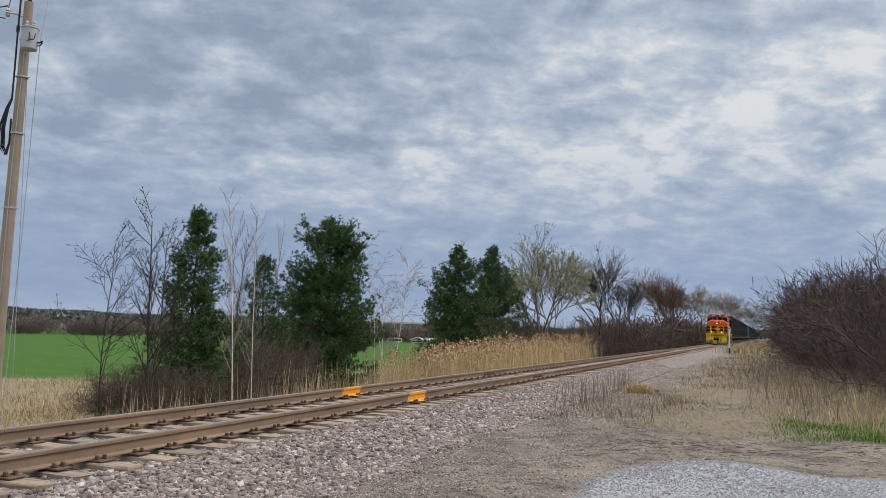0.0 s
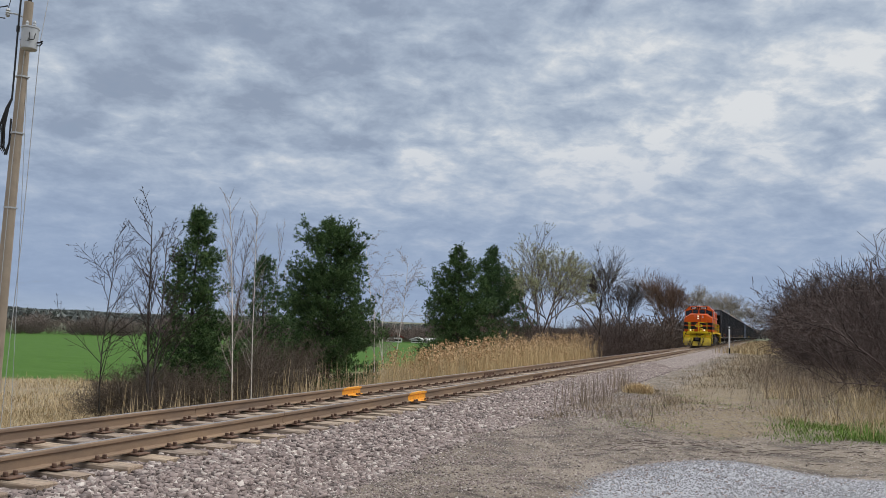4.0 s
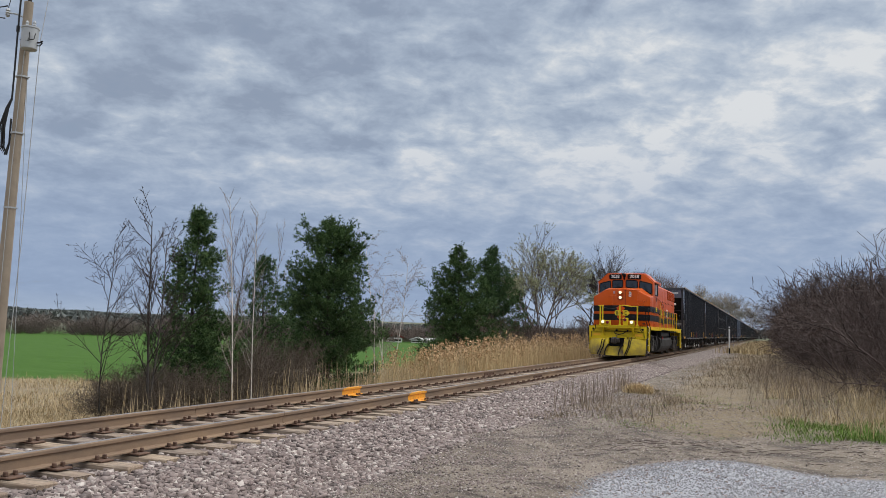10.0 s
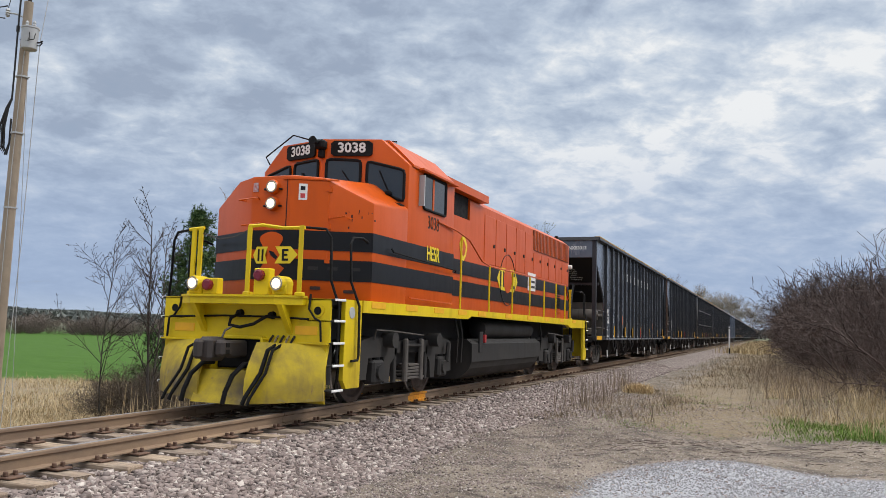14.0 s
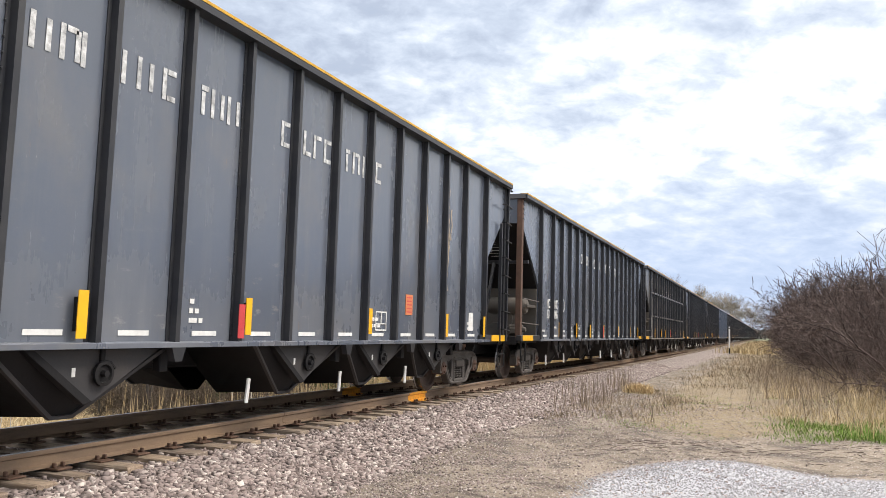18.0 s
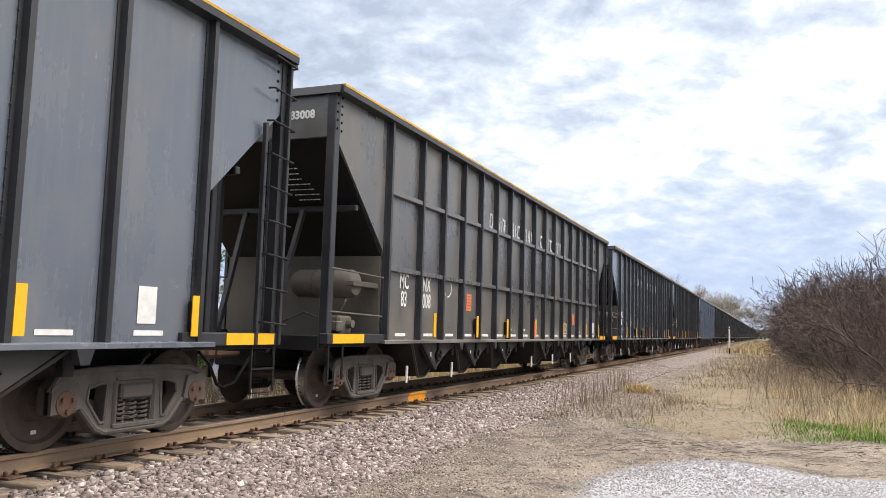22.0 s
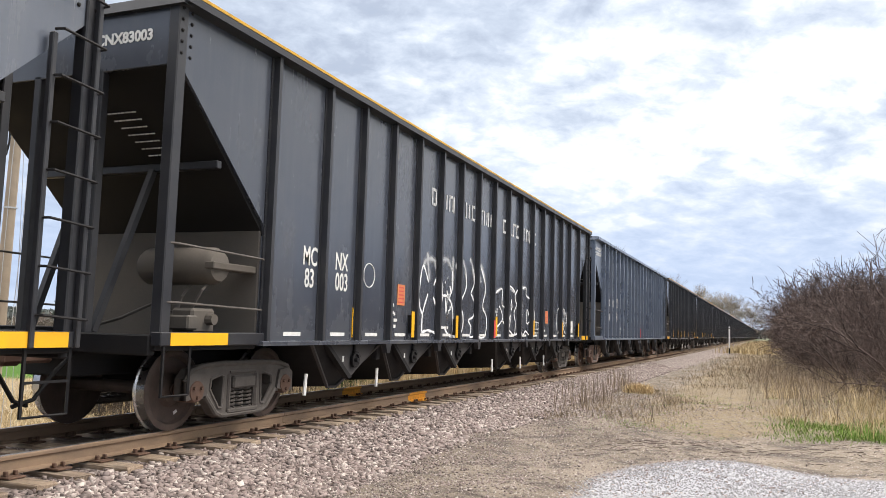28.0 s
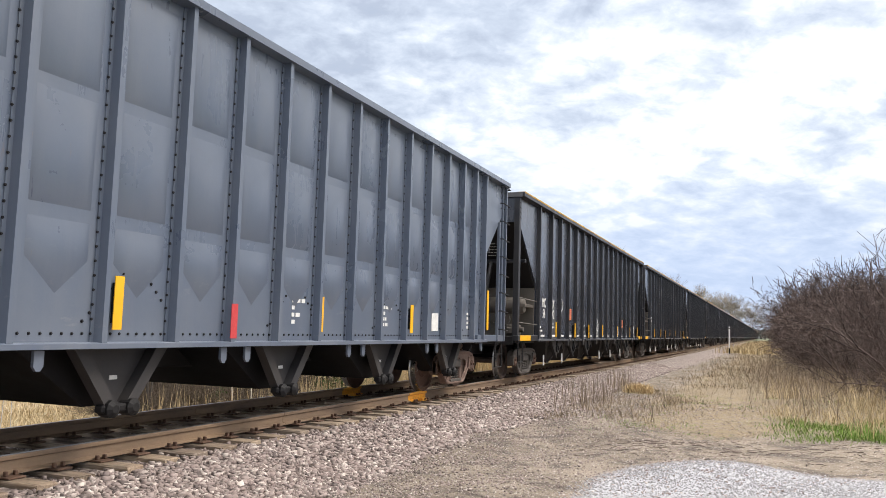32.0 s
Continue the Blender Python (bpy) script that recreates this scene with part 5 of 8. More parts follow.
# ---- locomotive: wide-nosed road switcher; local y = 0 at the front of its side sill ----
def build_loco():
    lo = thing("locomotive", "orange and black diesel locomotive with yellow pilot and lit headlamps", "locomotive")
    END = 16.05
    F = 1.46          # cab half width
    # frame, side sills, walkway
    for s in (-1, 1):
        part("side_sill", MB().prism([(0.26, 1.61), (0.26, 1.43), (4.75, 1.43), (4.95, 1.49), (13.4, 1.44), (13.7, 1.36), (END, 1.36), (END, 1.61)], "x", min(s * 1.42, s * 1.53), max(s * 1.42, s * 1.53)), M_LYELLOW, lo, "yellow side sill")
        for y in (0.52, 1.76, 2.97, 4.19, 5.35, 7.2, 9.0, 10.7, 12.4, 14.0):
            part("sill_reflector", MB().box(min(s * 1.53, s * 1.538), max(s * 1.53, s * 1.538), y, y + 0.47, 1.505, 1.595), M_YELLOW, lo, "amber reflector patch")
    part("walkway", MB().box(-1.44, 1.44, -0.52, END, 1.52, 1.598, 0.01), M_LFRAME, lo)
    part("underframe", MB().box(-0.75, 0.75, -0.45, END, 1.00, 1.50, 0.02), M_LFRAME, lo)
    # nose: flat centre, swept sides, chamfered shoulders
    NX, NY = 0.35, 0.62
    yb = NY * (0.78 - NX) / (F - NX)
    nv = [(-F, NY, 1.60), (-NX, 0.0, 1.60), (NX, 0.0, 1.60), (F, NY, 1.60), (-F, NY, 3.12), (-0.78, yb, 3.48), (-NX, 0.0, 3.50), (NX, 0.0, 3.50), (0.78, yb, 3.48), (F, NY, 3.12),
          (-F, 1.9, 1.60), (F, 1.9, 1.60), (-F, 1.9, 3.22), (-0.90, 1.9, 3.66), (0.90, 1.9, 3.66), (F, 1.9, 3.22)]
    nf = [(0, 1, 6, 5, 4), (1, 2, 7, 6), (2, 3, 9, 8, 7), (5, 6, 13), (6, 7, 14, 13), (7, 8, 14), (4, 5, 13, 12), (8, 9, 15, 14), (0, 4, 12, 10), (3, 11, 15, 9), (10, 12, 13, 14, 15, 11), (0, 10, 11, 3, 2, 1)]
    part("nose", rounded(MB().add(nv, nf), 0.035), M_LORANGE, lo, "wide orange nose with swept sides", smooth=True)
    # cab: the front comes to a shallow fold
    CY, CK = 1.45, 0.42

    def front_y(x):
        return CY + CK * abs(x) / F
    cy98 = front_y(0.98)
    cv = [(-F, CY + CK, 1.60), (0, CY, 1.60), (F, CY + CK, 1.60), (-F, CY + CK, 3.98), (-0.98, cy98, 4.42), (0, CY, 4.42), (0.98, cy98, 4.42), (F, CY + CK, 3.98),
          (-F, 4.02, 1.60), (F, 4.02, 1.60), (-F, 4.02, 3.98), (-0.98, 4.02, 4.42), (0.98, 4.02, 4.42), (F, 4.02, 3.98)]
    cf = [(0, 1, 5, 4, 3), (1, 2, 7, 6, 5), (4, 5, 6, 12, 11), (3, 4, 11, 10), (6, 7, 13, 12), (0, 3, 10, 8), (2, 9, 13, 7), (8, 10, 11, 12, 13, 9), (0, 8, 9, 2, 1)]
    part("cab", rounded(MB().add(cv, cf), 0.03), M_LORANGE, lo, "orange crew cab with folded front", smooth=True)
    part("cab_roof", MB().prism([(-F - 0.02, 3.97), (-0.99, 4.425), (0.99, 4.425), (F + 0.02, 3.97), (F + 0.02, 4.01), (1.0, 4.46), (-1.0, 4.46), (-F - 0.02, 4.01)], "y", 2.0, 4.06), M_LORANGE, lo, "orange cab roof")

    def on_nose(x, out=0.0):
        """Front of the nose at x, moved outwards."""
        return max(0.0, NY * (abs(x) - NX) / (F - NX)) - out

    def band(mb, x0, x1, z0, z1, out=0.006, thick=0.02):
        """A plate that follows the nose front from x0 to x1."""
        xs_ = [x0] + [v for v in (-NX, NX) if x0 < v < x1] + [x1]
        for a, c in zip(xs_, xs_[1:]):
            ya, yc_ = on_nose(a), on_nose(c)
            mb.add([(a, ya - out, z0), (c, yc_ - out, z0), (c, yc_ - out, z1), (a, ya - out, z1), (a, ya + thick, z0), (c, yc_ + thick, z0), (c, yc_ + thick, z1), (a, ya + thick, z1)],
                   [(0, 1, 2, 3), (4, 7, 6, 5), (0, 4, 5, 1), (3, 2, 6, 7), (0, 3, 7, 4), (1, 5, 6, 2)])
        return mb
    part("nose_door", band(MB(), 0.30, 0.86, 1.95, 3.42, 0.012), M_LORANGE, lo, "orange nose door")
    part("door_seam", band(MB(), 0.275, 0.292, 1.95, 3.43, 0.003), M_LBLACK, lo).parent = lo
    for z in (2.2, 2.72, 3.30):
        part("door_hinge", band(MB(), 0.84, 0.90, z - 0.035, z + 0.035, 0.030), M_LORANGE, lo, "door hinge")
    part("door_lintel", band(MB(), 0.22, 0.98, 3.435, 3.455, 0.022), M_LORANGE, lo)
    # stripes, nose front and sides
    for z0, z1 in ((2.36, 2.655), (1.90, 2.22)):
        part("stripe", band(MB(), -F + 0.002, F - 0.002, z0, z1, 0.015), M_LBLACK, lo, "black band round the body")
        for s in (-1, 1):
            part("stripe", MB().box(min(s * F, s * (F + 0.006)), max(s * F, s * (F + 0.006)), 0.61, 4.03, z0, z1), M_LBLACK, lo, "black band round the body")
            part("stripe", MB().box(min(s * 1.15, s * 1.165), max(s * 1.15, s * 1.165), 4.05, 14.98, z0, z1), M_LBLACK, lo, "black band round the body")
    # windscreens
    def pane(name, corners, ny=-1):
        """A framed pane: corners as (x, y, z), counted round."""
        v = [Vector(q) for q in corners]
        c0 = sum(v, Vector()) / len(v)
        nrm = (v[1] - v[0]).cross(v[2] - v[0]).normalized()
        if nrm.y > 0.2 or (abs(nrm.y) < 0.2 and nrm.x * c0.x < 0):
            nrm = -nrm
        w = part("cab_window", MB().add([q + nrm * 0.012 for q in v] + [q - nrm * 0.02 for q in v], [tuple(range(len(v)))] + [(i, len(v) + i, len(v) + (i + 1) % len(v), (i + 1) % len(v)) for i in range(len(v))]), M_GLASS, lo, "dark cab glass")
        part("gasket", MB().tube([q + nrm * 0.014 for q in v] + [v[0] + nrm * 0.014], 0.026, 6), M_GASKET, w, "black rubber seal")

    def round_corners(pts, r=0.07):
        out = []
        for i, p in enumerate(pts):
            p, a, c = Vector(p), Vector(pts[i - 1]), Vector(pts[(i + 1) % len(pts)])
            u, w = p + (a - p).normalized() * r, p + (c - p).normalized() * r
            out += [u, u.lerp(p, 0.55).lerp(w.lerp(p, 0.55), 0.5), w]
        return out

    def screen(quad):
        pane("", round_corners([(x, front_y(x), z) for x, z in quad]))
    for s in (-1, 1):
        screen([(s * 0.08, 3.68), (s * 0.65, 3.62), (s * 0.65, 4.04), (s * 0.08, 4.06)])
        screen([(s * 0.76, 3.62), (s * 1.38, 3.34), (s * 1.38, 3.88), (s * 0.76, 4.03)])
        part("cowl_grille", MB().add([(s * 0.72, front_y(0.72) - 0.01, 3.60), (s * 1.40, front_y(1.4) - 0.01, 3.28), (s * 1.40, front_y(1.4) - 0.16, 3.26), (s * 0.72, front_y(0.72) - 0.16, 3.62), (s * 0.72, front_y(0.72) - 0.01, 3.55), (s * 1.40, front_y(1.4) - 0.01, 3.20), (s * 1.40, front_y(1.4) - 0.16, 3.18), (s * 0.72, front_y(0.72) - 0.16, 3.55)],
             [(0, 1, 2, 3), (4, 7, 6, 5), (0, 4, 5, 1), (3, 2, 6, 7), (0, 3, 7, 4), (1, 5, 6, 2)]), M_GASKET, lo, "dark wiper cowl")
    for s in (-1, 1):
        pane("", round_corners([(s * F, 2.48, 3.32), (s * F, 3.52, 3.32), (s * F, 3.52, 3.93), (s * F, 2.48, 3.93)], 0.05))
        part("window_shade", MB().box(min(s * F, s * (F + 0.11)), max(s * F, s * (F + 0.11)), 2.25, 3.95, 3.955, 3.99), M_LORANGE, lo, "orange sun shade")
        part("wind_deflector", MB().box(min(s * F, s * (F + 0.10)), max(s * F, s * (F + 0.10)), 2.30, 2.34, 3.34, 3.88), M_GALV, lo, "pale wind deflector")
        part("side_post", MB().box(min(s * (F - 0.01), s * (F + 0.02)), max(s * (F - 0.01), s * (F + 0.02)), 2.88, 2.95, 3.30, 3.92), M_LORANGE, lo)
    for x0, x1 in ((0.52, 0.36), (1.15, 0.98), (-0.28, -0.46), (-1.0, -1.15)):
        part("wiper", MB().tube([(x0, front_y(x0) - 0.06, 3.50 if abs(x0) > 0.9 else 3.64), (x1, front_y(x1) - 0.035, 3.86)], 0.013, 4).box(x0 - 0.05, x0 + 0.05, front_y(x0) - 0.11, front_y(x0) - 0.01, 3.44 if abs(x0) > 0.9 else 3.58, 3.52 if abs(x0) > 0.9 else 3.66, 0.02), M_GASKET, lo, "windscreen wiper")
    # number boards, each on its half of the folded front
    for s in (-1, 1):
        turn = pose(s * 0.50, front_y(0.50) - 0.02, 4.245, 0, 0, s * math.degrees(math.atan2(CK, F)))
        body_ = MB().prism([(-0.36, -0.09), (-0.31, -0.13), (0.31, -0.13), (0.36, -0.09), (0.36, 0.09), (0.31, 0.13), (-0.31, 0.13), (-0.36, 0.09)], "y", -0.022, 0.022).mesh("number_board")
        body_.transform(turn)
        nb = part("number_board", body_, M_GASKET, lo, "black number board")
        lettering("board_number", "3038", 0.235, M_WHITE, nb, turn @ on_front(0, -0.025, 0.005), "white numerals", 1.05, 0.006)
    part("roof_rail", MB().tube([(-1.30, 1.80, 4.10), (-1.32, 1.70, 4.22), (-0.70, 1.60, 4.56), (-0.45, 1.80, 4.50)], 0.014, 5), M_GASKET, lo, "black roof grab rail")
    part("roof_rail", MB().tube([(0.35, 2.2, 4.44), (0.35, 2.2, 4.55), (0.9, 2.5, 4.55), (0.9, 2.5, 4.44)], 0.014, 5), M_GASKET, lo)
    horn = MB().box(-0.09, 0.09, CY - 0.16, CY + 0.02, 4.22, 4.38, 0.03).lathe([(CY - 0.30, 0.075), (CY - 0.16, 0.04)], (-0.03, 0, 4.33), "y", 12).box(-0.05, 0.05, CY - 0.08, CY + 0.02, 4.08, 4.22, 0.015)
    part("roof_horn", horn, M_GASKET, lo, "black horn on the cab front")
    part("roof_beacon", MB().box(-0.28, 0.28, 2.9, 3.5, 4.46, 4.55, 0.03), M_SIGN, lo, "pale roof antenna dome")
    # headlamps in the nose
    for z in (3.32, 3.06):
        hs = part("headlight", MB().lathe([(0.01, 0.112), (-0.05, 0.110), (-0.07, 0.098)], (0.04, 0.0, z), "y", 22, True), M_LORANGE, lo, "orange headlight housing", smooth=True)
        part("ring", MB().lathe([(-0.068, 0.095), (-0.082, 0.091), (-0.078, 0.072)], (0.04, 0.0, z), "y", 22), M_CHROME, hs, "chrome lamp ring", smooth=True)
        part("lens", MB().lathe([(-0.079, 0.070), (-0.090, 0.045), (-0.094, 0.01)], (0.04, 0.0, z), "y", 20), M_LAMP, hs, "lit headlamp lens", smooth=True)
        for k in (-1, 1):
            part("clamp", MB().box(0.04 + k * 0.135 - 0.02, 0.04 + k * 0.135 + 0.02, -0.05, 0.01, z - 0.05, z - 0.02, 0.006), M_LBLACK, hs)
    sign = part("nose_plate", band(MB(), 0.46, 0.57, 3.12, 3.37, 0.020), M_SIGN, lo, "small white plate with red marks")
    part("plate_mark", band(MB(), 0.485, 0.545, 3.15, 3.22, 0.024), M_REDTAG, sign)
    part("plate_mark", band(MB(), 0.485, 0.545, 3.27, 3.33, 0.024), M_LBLACK, sign)
    part("nose_badge", band(MB(), -0.33, -0.24, 3.26, 3.40, 0.012), M_BADGE, lo, "small red and white badge")
    for x, z in ((-0.38, 3.14), (-0.30, 2.74), (0.98, 2.86)):
        yg = on_nose(x) - 0.07
        part("grab_iron", MB().tube([(x - 0.17, on_nose(x - 0.17), z), (x - 0.17, yg, z - 0.01), (x + 0.17, yg, z + 0.02), (x + 0.17, on_nose(x + 0.17), z)], 0.012, 5), M_LORANGE, lo, "grab iron on the nose")
    pr = random.Random(12)
    for k in range(12):
        cx, cz = pr.gauss(1.18, 0.12), pr.gauss(2.86, 0.12)
        part("paint_chip", band(MB(), cx, cx + pr.uniform(0.006, 0.028), cz, cz + pr.uniform(0.006, 0.05), 0.002), M_LBLACK, lo)
    # emblem on the nose front: two plain yellow plates beside an orange figure
    ec, ez = 0.10, 2.27
    em = part("emblem", MB().prism([(ec - 0.36, ez), (ec - 0.30, ez + 0.13), (ec - 0.10, ez + 0.13), (ec - 0.15, ez), (ec - 0.10, ez - 0.13), (ec - 0.30, ez - 0.13)], "y", -0.026, -0.016), M_LYPLAIN, lo, "yellow emblem plate")
    part("emblem_plate", MB().prism([(ec + 0.12, ez), (ec + 0.03, ez + 0.13), (ec + 0.30, ez + 0.13), (ec + 0.43, ez), (ec + 0.30, ez - 0.13), (ec + 0.03, ez - 0.13)], "y", -0.026, -0.016), M_LYPLAIN, em, "yellow emblem plate")
    part("emblem_shape", MB().prism([(ec - 0.05 + 0.20 * math.cos(a) * (1 + 0.10 * math.sin(3 * a)), ez + 0.22 + 0.14 * math.sin(a)) for a in (0.2618 * k for k in range(24))], "y", -0.022, -0.015).prism([(ec - 0.17, ez - 0.12), (ec + 0.05, ez - 0.12), (ec + 0.10, ez), (ec + 0.05, ez + 0.14), (ec - 0.13, ez + 0.14), (ec - 0.09, ez)], "y", -0.021, -0.015).prism([(ec - 0.24, ez - 0.22), (ec - 0.10, ez - 0.33), (ec + 0.08, ez - 0.33), (ec + 0.20, ez - 0.20), (ec + 0.05, ez - 0.11), (ec - 0.16, ez - 0.11)], "y", -0.0205, -0.015), M_LORANGE, em, "orange figure")
    part("emblem_shade", MB().prism([(ec - 0.08, ez + 0.07), (ec + 0.0, ez + 0.05), (ec + 0.08, ez - 0.03), (ec + 0.05, ez - 0.07), (ec - 0.04, ez - 0.01)], "y", -0.028, -0.022), M_LBLACK, em)
    for x0, x1, z0, z1 in ((-0.275, -0.245, -0.09, 0.09), (-0.205, -0.175, -0.09, 0.09), (0.16, 0.195, -0.09, 0.09), (0.196, 0.27, 0.055, 0.09), (0.196, 0.255, -0.016, 0.016), (0.196, 0.27, -0.09, -0.055)):
        part("emblem_bar", MB().box(ec + x0, ec + x1, -0.032, -0.026, ez + z0, ez + z1), M_LBLACK, em)
    for x, z in ((0.62, 2.06), (0.88, 2.06), (1.18, 2.06), (0.66, 1.76), (1.10, 1.72)):
        part("nose_stencil", band(MB(), x, x + 0.13, z, z + 0.05, 0.018), M_DARKTEXT if z < 1.8 else M_LFRAME, lo, "small dark stencil")
    # long hood
    H = 1.15
    hood = [(-H, 1.60), (-H, 3.98), (-H + 0.22, 4.14), (H - 0.22, 4.14), (H, 3.98), (H, 1.60)]
    part("hood", MB().prism(hood, "y", 5.72, 15.0), M_LORANGE, lo, "long orange engine hood")
    part("hood_front", MB().prism([(-H, 1.60), (-H, 3.55), (H, 3.55), (H, 1.60)], "y", 4.02, 5.72), M_LORANGE, lo, "lower hood behind the cab")
    # nearly flush black box stands for the shade inside the intake
    part("intake_box", MB().box(-H + 0.04, H - 0.04, 4.06, 5.70, 3.56, 4.16), M_GASKET, lo, "black box filling the shaded air intake recess")
    part("intake_roof", MB().prism([(-H - 0.14, 4.20), (-0.8, 4.40), (0.8, 4.40), (H + 0.14, 4.20), (H + 0.14, 4.04), (H + 0.10, 4.04)][::-1] + [(-H - 0.10, 4.04), (-H - 0.14, 4.04)], "y", 4.10, 6.55), M_LORANGE, lo, "angled roof over the intake")
    part("intake_pipe", MB().box(H - 0.10, H + 0.02, 4.1, 4.32, 3.5, 4.0, 0.02), M_LORANGE, lo)
    for y in (7.6, 8.1, 8.6):
        part("exhaust_stack", MB().lathe([(4.13, 0.13), (4.28, 0.14), (4.32, 0.10)], (0.35, y, 0), "z", 14), M_GASKET, lo, "black roof vent", smooth=True)
    for y in (11.2, 12.5, 13.8):
        part("radiator_fan", MB().lathe([(4.13, 0.60), (4.22, 0.60), (4.23, 0.50)], (0, y, 0), "z", 24), M_LFRAME, lo, "radiator fan")
    part("roof_loop", MB().box(0.75, 0.85, 14.7, 14.8, 4.10, 4.28, 0.02), M_GASKET, lo)
    for s in (-1, 1):
        gr = part("radiator_grille", MB().box(min(s * H, s * (H + 0.02)), max(s * H, s * (H + 0.02)), 10.75, 14.85, 3.42, 3.98), M_GRILLE, lo, "rusty brown radiator grille")
        for k in range(26):
            yv = 10.83 + 0.158 * k
            part("grille_bar", MB().box(min(s * (H + 0.02), s * (H + 0.035)), max(s * (H + 0.02), s * (H + 0.035)), yv, yv + 0.035, 3.43, 3.97), M_LORANGE, gr)
        # hood doors: seams and latches
        for k in range(10):
            yd = 6.7 + 0.82 * k
            d = part("hood_door", MB().box(min(s * H, s * (H + 0.012)), max(s * H, s * (H + 0.012)), yd, yd + 0.78, 2.72, 3.36 if yd > 10 else 3.82, 0.006), M_LORANGE, lo, "hood access door")
            part("latch", MB().box(min(s * (H + 0.01), s * (H + 0.035)), max(s * (H + 0.01), s * (H + 0.035)), yd + 0.62, yd + 0.70, 3.12, 3.20, 0.006), M_LFRAME, d)
        vent = part("louvre_panel", MB().box(min(s * H, s * (H + 0.015)), max(s * H, s * (H + 0.015)), 13.35, 13.85, 1.78, 2.50), M_LORANGE, lo)
        for k in range(10):
            part("louvre", MB().box(min(s * (H + 0.01), s * (H + 0.04)), max(s * (H + 0.01), s * (H + 0.04)), 13.38, 13.82, 1.82 + 0.066 * k, 1.85 + 0.066 * k, 0.006), M_LBLACK if k > 1 else M_LORANGE, vent)
        # handrails along the walkway
        ys = [4.35, 6.1, 7.8, 9.3, 10.7, 12.0, 13.1]
        for y in ys:
            part("stanchion", MB().tube([(s * 1.50, y, 1.52), (s * 1.50, y, 2.60 if y > 5 else 3.02)], 0.022, 6), M_LYELLOW, lo, "yellow handrail post")
        part("handrail", MB().tube([(s * 1.47, 3.2, 3.18), (s * 1.50, 4.1, 3.12), (s * 1.50, 4.8, 3.02), (s * 1.50, 5.6, 2.66), (s * 1.50, 6.1, 2.60), (s * 1.50, 13.15, 2.60), (s * 1.50, 13.5, 2.2)], 0.020, 6), M_LORANGE, lo, "long handrail")
        part("cab_step_rail", MB().tube([(s * 1.50, 1.2, 2.48), (s * 1.53, 1.22, 2.42), (s * 1.53, 4.0, 2.34), (s * 1.50, 4.02, 2.30)], 0.014, 5), M_GASKET, lo)
        part("cab_ledge", MB().tube([(s * 1.50, 1.9, 1.74), (s * 1.52, 1.95, 1.72), (s * 1.52, 3.85, 1.70), (s * 1.50, 3.9, 1.72)], 0.014, 5), M_LORANGE, lo)
    # side writing
    lettering("side_number", "3038", 0.34, M_DARKTEXT, lo, on_side(F + 0.006, 2.98, 3.10), "dark numerals on the cab side", 0.80, 0.0)
    lettering("side_initials", "HESR", 0.36, M_LYPLAIN, lo, on_side(F + 0.012, 2.99, 2.545), "pale yellow initials", 0.72, 0.006)
    sh = part("side_shield", MB().prism([(5.13, 3.00), (5.36, 3.22), (5.59, 3.00), (5.53, 2.78), (5.36, 2.62), (5.19, 2.78)], "x", H + 0.004, H + 0.010), M_LYPLAIN, lo, "pale yellow shield emblem")
    part("shield_core", MB().prism([(5.23, 2.96), (5.36, 3.10), (5.49, 2.96), (5.46, 2.82), (5.36, 2.74), (5.26, 2.82)], "x", H + 0.010, H + 0.014), M_LORANGE, sh)
    e2 = part("side_emblem", MB().prism([(7.65, 2.45), (7.90, 2.72), (9.05, 2.72), (9.30, 2.45), (9.05, 2.18), (7.90, 2.18)], "x", H + 0.012, H + 0.018), M_LYPLAIN, lo, "yellow lozenge emblem")
    part("emblem_disc", MB().lathe([(H + 0.018, 0.32), (H + 0.024, 0.32)], (0, 8.47, 2.45), "x", 24), M_LORANGE, e2, "orange disc")
    part("emblem_ring", MB().tube([(H + 0.016, 8.47 + 0.62 * math.cos(a), 2.45 + 0.62 * math.sin(a)) for a in (0.2618 * k for k in range(25))], 0.012, 4), M_LBLACK, e2)
    for y0, y1, z0, z1 in ((7.88, 7.96, 2.26, 2.64), (8.10, 8.17, 2.26, 2.64), (8.80, 8.88, 2.26, 2.64), (8.881, 9.04, 2.56, 2.64), (8.881, 9.04, 2.26, 2.33)):
        part("emblem_bar", MB().box(H + 0.018, H + 0.022, y0, y1, z0, z1), M_LBLACK, e2)
    bb = part("side_placard", MB().box(H + 0.014, H + 0.020, 10.25, 11.0, 2.30, 2.78), M_SIGN, lo, "white placard with dark marks")
    part("placard_marks", MB().box(H + 0.02, H + 0.023, 10.32, 10.50, 2.42, 2.66).box(H + 0.02, H + 0.023, 10.58, 10.92, 2.38, 2.44).box(H + 0.02, H + 0.023, 10.58, 10.92, 2.52, 2.58), M_LBLACK, bb)
    # pilot: sheet, plow, ledge, coupler, steps
    PY = -0.54
    part("pilot_sheet", MB().prism([(-1.44, 0.98), (1.44, 0.98), (1.44, 1.60), (-1.44, 1.60)], "y", PY, PY + 0.03).box(-1.40, -0.42, PY, PY + 0.028, 0.72, 0.98).box(0.98, 1.40, PY, PY + 0.028, 0.72, 0.98), M_LYELLOW, lo, "yellow pilot sheet")
    part("ledge", MB().prism([(-1.04, PY), (-1.04, -0.64), (-0.72, -0.86), (0.72, -0.86), (1.04, -0.64), (1.04, PY)], "z", 1.50, 1.625), M_LYELLOW, lo, "yellow anti-climber ledge")
